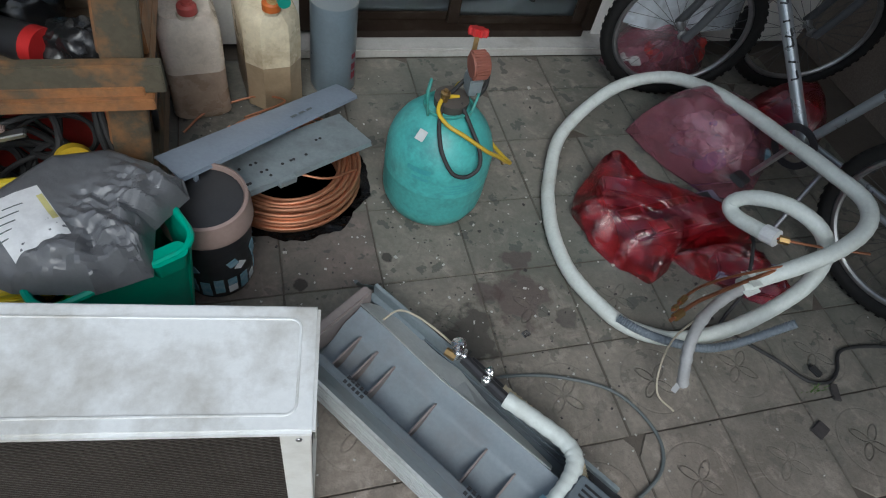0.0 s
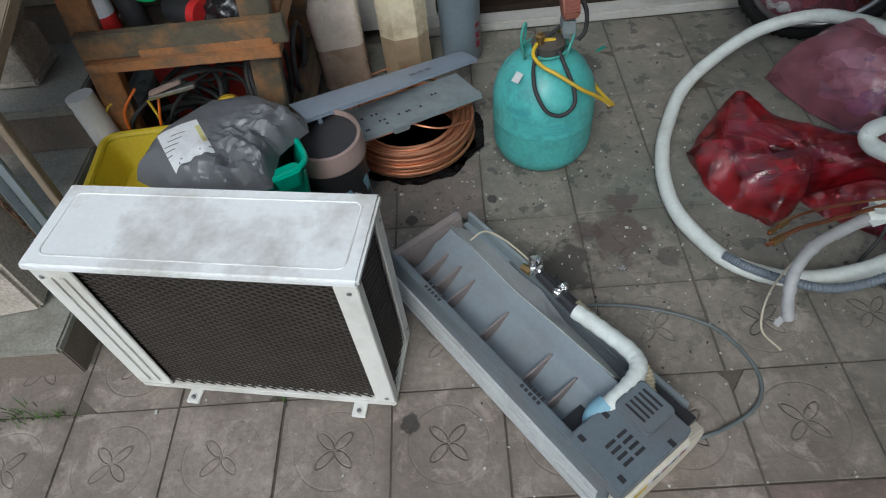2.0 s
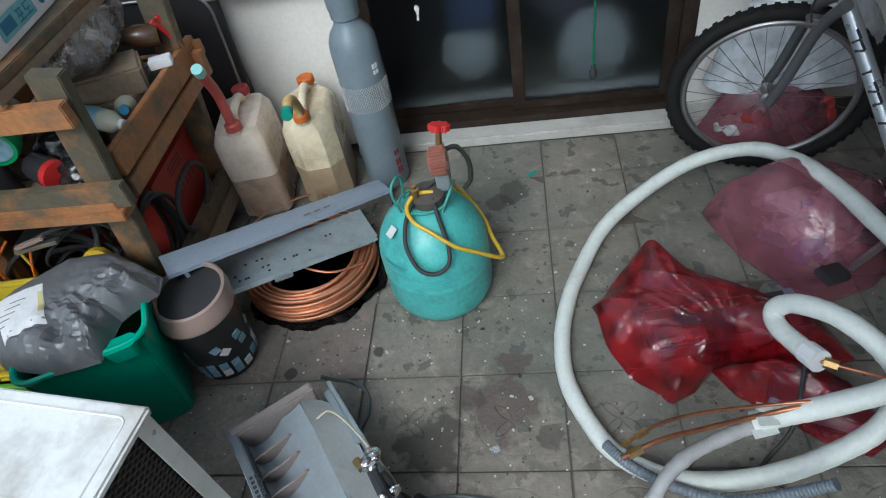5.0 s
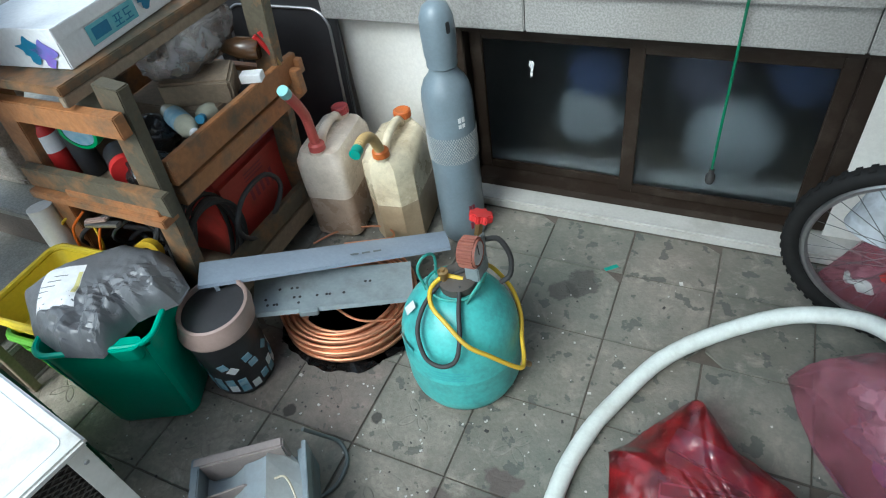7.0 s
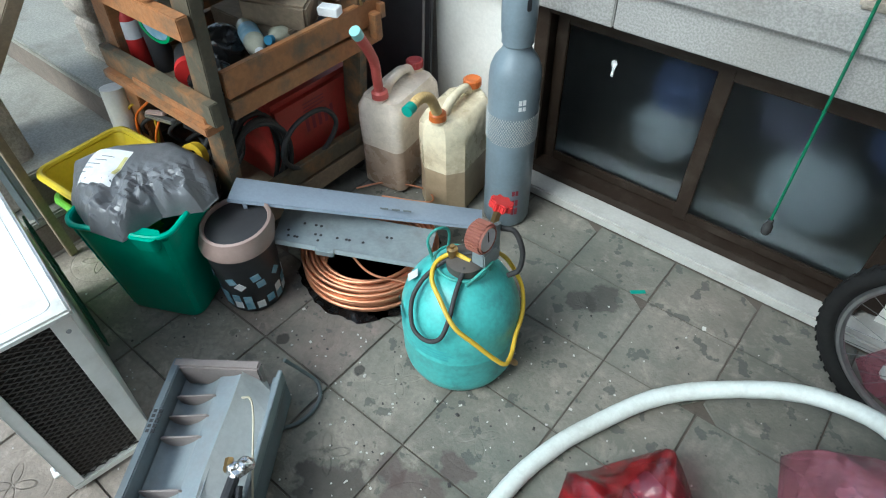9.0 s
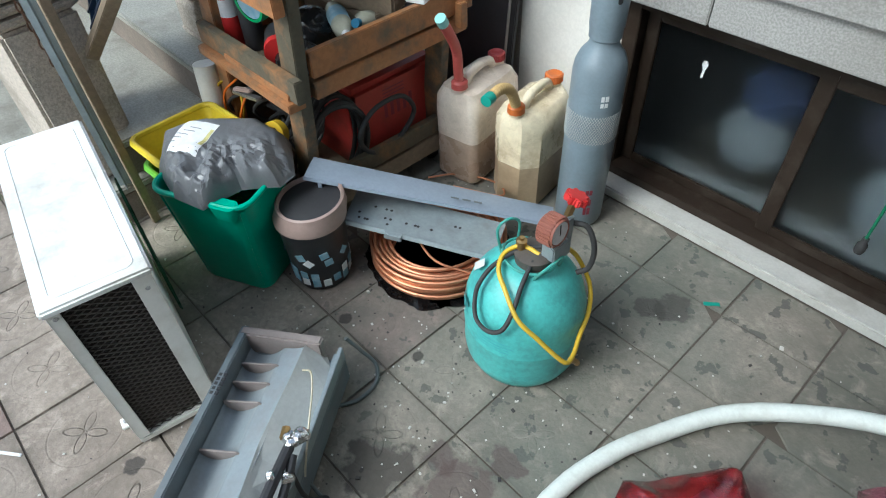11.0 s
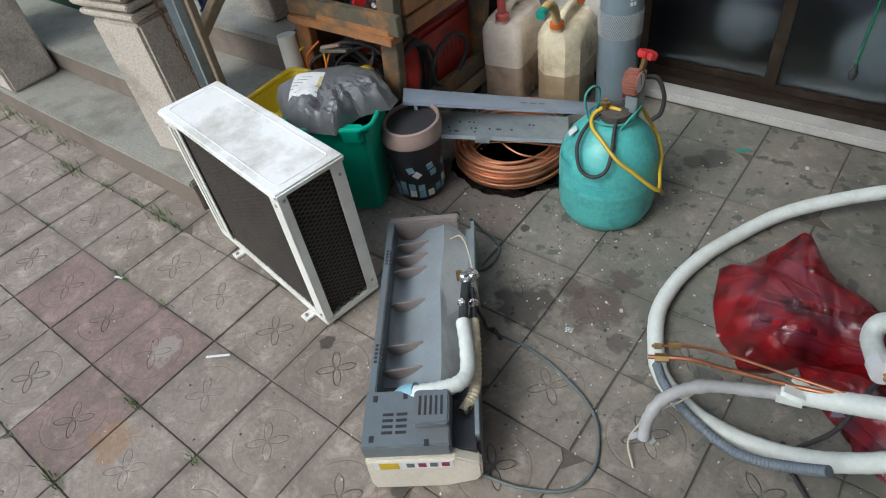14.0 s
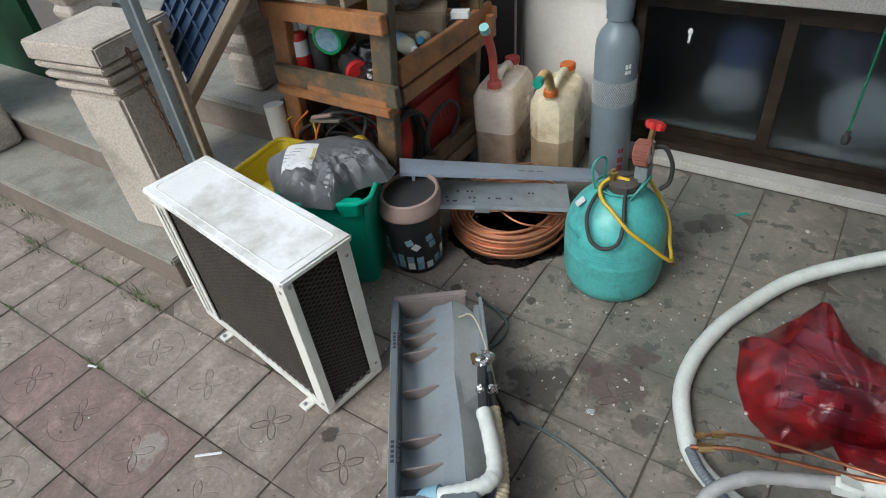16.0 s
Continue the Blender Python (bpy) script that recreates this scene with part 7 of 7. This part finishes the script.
def build_stair_side():
    lab = "weathered stone baluster standing on the granite steps"
    baluster(pose(-1.135, 0.955, 0.489), lab)
    baluster(pose(-1.10, 1.42, 0.661), lab)
    baluster(pose(-2.40, 0.92, 0.489), lab)
    baluster(pose(1.16, 1.86, 0.956), "weathered stone baluster standing on the granite ledge")
    p = thing("metal_post", "galvanised steel channel post standing on the step", "post")
    part("channel", beam((-0.925, 0.375, 0.164), (-0.815, 0.34, 1.75), 0.055, 0.004, None, 0), "galv", p)
    part("channel_flange", beam((-0.902, 0.365, 0.164), (-0.792, 0.33, 1.75), 0.004, 0.035, None, 0), "galv", p)
    ch = thing("chain", "rusty chain hanging on the stone pillar", "chain")
    M["rust"] = material("rusty_iron", (0.14, 0.07, 0.035), (0.08, 0.04, 0.025), 0.8, scale=40, bump=0.4)
    for k in range(22):
        q = Vector((-0.952 + 0.0005 * k, 0.33 + 0.002 * k, 0.90 - 0.03 * k))
        part("link", tube([q + Vector((0.006 * math.cos(a) * (k % 2), 0.006 * math.cos(a) * (1 - k % 2), 0.017 * math.sin(a))) for a in [2 * math.pi * i / 8 for i in range(8)]], 0.003, 5, 1, True), "rust", ch)
    w = thing("wooden_plank", "weathered narrow plank leaning beside the steel post", "plank")
    part("board", beam((-0.86, 0.40, 0.002), (-0.79, 0.375, 1.0), 0.03, 0.018, None, 30), "wood_grey", w, bevel=0.002)
    up, side = Vector((0.24, 0.13, 0.30)).normalized(), Vector((-0.86, 0.30, 0.30)).normalized()
    side = (side - up * side.dot(up)).normalized()
    nrm = side.cross(up)
    fr = Matrix((side, nrm, up)).transposed().to_4x4()
    fr.translation = (-0.955, 0.49, 0.665)
    c = thing("crate_panel", "dark blue plastic grid panel in a wooden frame", "crate", fr)
    part("back_sheet", boxes(((0.03, -0.004, 0.03), (0.36, 0.004, 0.75))), "blue_crate", c)
    for s_ in (-1, 1):
        for k in range(6):
            x = 0.035 + 0.064 * k
            part("bar", boxes(((x - 0.004, s_ * 0.012 - 0.008, 0.03), (x + 0.004, s_ * 0.012 + 0.008, 0.75))), "blue_crate", c)
        for k in range(9):
            part("bar", boxes(((0.03, s_ * 0.011 - 0.006, 0.04 + 0.085 * k), (0.36, s_ * 0.011 + 0.006, 0.048 + 0.085 * k))), "blue_crate", c)
    part("frame_rail", boxes(((-0.02, -0.02, -0.06), (0.026, 0.02, 0.85))), "wood_grey", c, bevel=0.003)
    d = tagged(part("door_1", boxes(((-4.2, 0.752, 0.319), (-2.63, 0.798, 2.8))), "green_door"), "dark green painted door panel above the steps", "door", kind="structure")
    wp = thing("plastic_pipe", "off-white plastic pipe standing beside the steps", "pipe")
    part("pipe", tube([(-0.845, 0.742, 0.0), (-0.868, 0.765, 0.25), (-0.892, 0.790, 0.50)], 0.042, 20, 4), "white_wall", wp, smooth=True)
    tagged(part("wall_west", boxes(((-1.19, 2.06, 0.0), (-0.281, 2.2, 2.9)), ((-0.35, 1.84, 0.0), (-0.284, 2.055, 2.9))), "granite"), "granite wall behind the cart", "wall", kind="structure")
    lp = thing("gate_pillar", "rough pale stone gate pillar beyond the steps", "pillar")
    lp["kind"] = "structure"
    part("shaft", boxes(((-3.10, 0.125, 0.164), (-2.50, 0.39, 1.0))), "stone_warm", lp, bevel=0.015)
    # cord hanging before the window
    g = thing("hanging_cord", "green cord with dark weight hanging before the window", "cord")
    part("cord_line", tube([(1.115, 1.70, 1.30), (1.114, 1.725, 0.96), (1.113, 1.735, 0.6), (1.112, 1.74, 0.32)], 0.0045, 8, 4), "green_cord", g, smooth=True)
    part("weight", lathe([(0.0, 0.0), (0.012, 0.0), (0.015, 0.01), (0.015, 0.03), (0.009, 0.04), (0.009, 0.055), (0.0, 0.058)], 14, m=pose(1.112, 1.74, 0.265)), "rubber", g, smooth=True)


build_stair_side()


M["blanket_blue"] = material("dull_blue_cloth", (0.10, 0.14, 0.30), (0.08, 0.11, 0.24), 0.8, scale=9, bump=0.2)


# ---- blurred clutter behind the frosted panes ----
def build_inside():
    for k, (x, z, s, mat, lab) in enumerate(((0.63, 0.26, 0.13, "foam_grey", "pale bundle behind frosted glass"), (0.65, 0.44, 0.11, "blanket_blue", "blue bundle behind frosted glass"), (1.16, 0.22, 0.17, "foam_grey", "pale bundle behind the frosted pane"), (1.35, 0.50, 0.12, "blanket_blue", "blue bundle behind frosted glass"), (1.02, 0.46, 0.12, "casing", "dull grey bundle behind frosted glass"))):
        lump("bundle", lab, "bundle", pose(x, 2.06 + 0.012 * k, z - s), (s, s * 0.6, s), mat, k + 50, 0.2, 6)
    t = thing("shelf", "plain shelf behind the frosted window", "shelf")
    part("board", boxes(((0.3, 2.0 + 0.055, -0.02), (1.7, 2.5, 0.0))), "wood_grey", t)


build_inside()


# ---- small litter on the paving ----
def build_litter():
    rnd = random.Random(14)
    for mat, count, label in (("chip", 620, "scattered pale chips and crumbs on the paving"), ("dark_chip", 420, "scattered dark crumbs on the paving")):
        bm = bmesh.new()
        for k in range(count):
            if rnd.random() < 0.7:
                x, y = rnd.gauss(0.45, 0.5), rnd.gauss(0.6, 0.5)
            else:
                x, y = rnd.uniform(-2.0, 2.0), rnd.uniform(-1.2, 1.6)
            if y > 1.68:
                continue
            s = rnd.uniform(0.0012, 0.0036) * (1.8 if rnd.random() < 0.06 else 1)
            v = box(bm, (-s, -s * rnd.uniform(0.4, 1), 0.0), (s, s * rnd.uniform(0.4, 1), s * 0.7), pose(x, y, 0.0005, rnd.uniform(-15, 15), rnd.uniform(-15, 15), rnd.uniform(0, 180)))
        tagged(part("litter", bm, mat), label, "litter", kind="stuff")
    for name, label, m, size, mat in (("scrap", "small green plastic scrap on the paving", pose(0.855, 1.515, 0.001, 0, 0, 40), (0.026, 0.008, 0.003), "teal_cap"), ("stick", "short white stick lying on the paving", pose(-0.235, -0.335, 0.001, 0, 0, 38), (0.042, 0.0045, 0.004), "paper"), ("stone", "dark flat stone chip on the paving", pose(1.50, -0.09, 0.001, 0, 0, 25), (0.028, 0.02, 0.008), "dark_chip"), ("stone", "dark flat chip beside a cord", pose(1.63, 0.01, 0.001, 0, 0, 70), (0.03, 0.014, 0.008), "dark_chip"), ("scrap", "torn foil scrap on the paving", pose(0.70, 0.36, 0.001, 0, 0, 20), (0.013, 0.010, 0.004), "foil"), ("stick", "short white stick among red paving", pose(-0.9, -0.31, 0.001, 0, 0, 20), (0.02, 0.005, 0.004), "paper")):
        t = thing(name, label, name, m)
        part("piece", boxes(((-size[0], -size[1], 0), (size[0], size[1], size[2]))), mat, t, bevel=min(size) * 0.4)
    # grass in the joints
    bm = bmesh.new()
    spots = [(-2.35, 0.10, 0.12, 40), (-2.07, 0.10, 0.10, 30), (-1.82, -0.02, 0.10, 60), (-1.49, 0.0, 0.05, 25), (-1.25, 0.0, 0.07, 30), (-1.08, 0.0, 0.10, 50), (-0.95, -0.005, 0.06, 30), (-0.89, -0.3, 0.05, 30), (-0.6, -0.3, 0.05, 16), (-0.32, -0.61, 0.04, 25), (-0.31, -0.9, 0.06, 40), (0.0, -0.62, 0.03, 14), (-0.6, -0.9, 0.05, 12), (-1.5, -0.3, 0.06, 14), (1.56, 0.03, 0.03, 16), (-0.3, 0.0, 0.03, 8), (-2.7, 0.1, 0.14, 50)]
    for x, y, r, n_ in spots:
        for k in range(n_):
            px = x + rnd.gauss(0, r * 0.6)
            py = y + rnd.gauss(0, 0.006 if r < 0.09 else 0.018)
            h = rnd.uniform(0.008, 0.03) * (1.5 if r > 0.09 else 1)
            a = rnd.uniform(0, 6.28)
            dx, dy = math.cos(a), math.sin(a)
            w = 0.0014
            lean_ = rnd.uniform(0.3, 1.2) * h
            p0, p1 = bm.verts.new((px - dy * w, py + dx * w, -0.006)), bm.verts.new((px + dy * w, py - dx * w, -0.006))
            q0, q1 = bm.verts.new((px + dx * lean_ * 0.4 - dy * w, py + dy * lean_ * 0.4 + dx * w, h * 0.6)), bm.verts.new((px + dx * lean_ * 0.4 + dy * w, py + dy * lean_ * 0.4 - dx * w, h * 0.6))
            tip = bm.verts.new((px + dx * lean_, py + dy * lean_, h))
            bm.faces.new((p0, p1, q1, q0))
            bm.faces.new((q0, q1, tip))
    tagged(part("grass_tufts", bm, "grass"), "small green grass tufts growing in paving joints", "grass", kind="stuff")
    m = thing("glass_mark", "white paint drip on the window pane", "mark", pose(0.46, 1.876, 0.545, 90, 0, 0))
    part("drip", prism([(-0.006, -0.03), (0.003, -0.03), (0.006, 0.0), (0.012, 0.02), (0.006, 0.03), (-0.006, 0.03), (-0.010, 0.015), (-0.003, 0.0)], 0.0, 0.001), "paper", m)


build_litter()


# ---- paving stones, one by one ----
def build_paving():
    pav = bpy.data.objects["pavement"]
    RED = {(-4, -2), (-3, -2), (-2, -2), (-2, -3), (0, 2), (-1, 2), (3, -2), (4, -2), (-5, -5)}
    meshes = []
    g = 0.0022
    for kind in ("tile", "tile_red"):
        for variant in range(3):
            bm = bmesh.new()
            h = 0.15 - g
            c = [0.0, 0.0, 0.0, 0.0]
            if variant:
                c[variant] = 0.022 * variant
            pts = []
            for (sx, sy), cut in zip(((-1, -1), (1, -1), (1, 1), (-1, 1)), c):
                if cut:
                    a, b = (sx * h, sy * (h - cut)), (sx * (h - cut * 1.3), sy * h)
                    pts += [a, b] if sx * sy > 0 else [b, a]
                else:
                    pts.append((sx * h, sy * h))
            lo = [bm.verts.new((x, y, -0.03)) for x, y in pts]
            mid = [bm.verts.new((x, y, -0.004)) for x, y in pts]
            top = [bm.verts.new((x * 0.990, y * 0.990, 0.0)) for x, y in pts]
            for a, b in ((lo, mid), (mid, top)):
                for i in range(len(pts)):
                    j = (i + 1) % len(pts)
                    bm.faces.new((a[i], a[j], b[j], b[i]))
            bm.faces.new(top)
            me = bpy.data.meshes.new("paving_stone")
            bm.to_mesh(me)
            bm.free()
            me.materials.append(M[kind])
            meshes.append(me)
    rnd = random.Random(4)
    for i in range(-11, 8):
        for j in range(-7, 6):
            y1 = 0.3 * j + 0.3
            if j >= 1 and i < -4:
                continue
            kind = 3 if (i, j) in RED else 0
            me = meshes[kind + (0 if rnd.random() < 0.75 else rnd.choice((1, 2)))]
            ob = bpy.data.objects.new("paving_stone", me)
            scene.collection.objects.link(ob)
            ob.parent = pav
            cut = 1.0
            cy = 0.3 * j + 0.15
            if j == 5:
                cut = (1.725 - 1.5) / 0.3
                cy = 1.5 + 0.1125
            ob.matrix_basis = pose(0.3 * i + 0.15 + rnd.uniform(-0.001, 0.001), cy, rnd.uniform(-0.0018, 0.0012), rnd.uniform(-0.25, 0.25), rnd.uniform(-0.25, 0.25), rnd.choice((0, 90, 180, 270)) if j != 5 else 0) @ Matrix.Diagonal((1, cut, 1, 1))


build_paving()
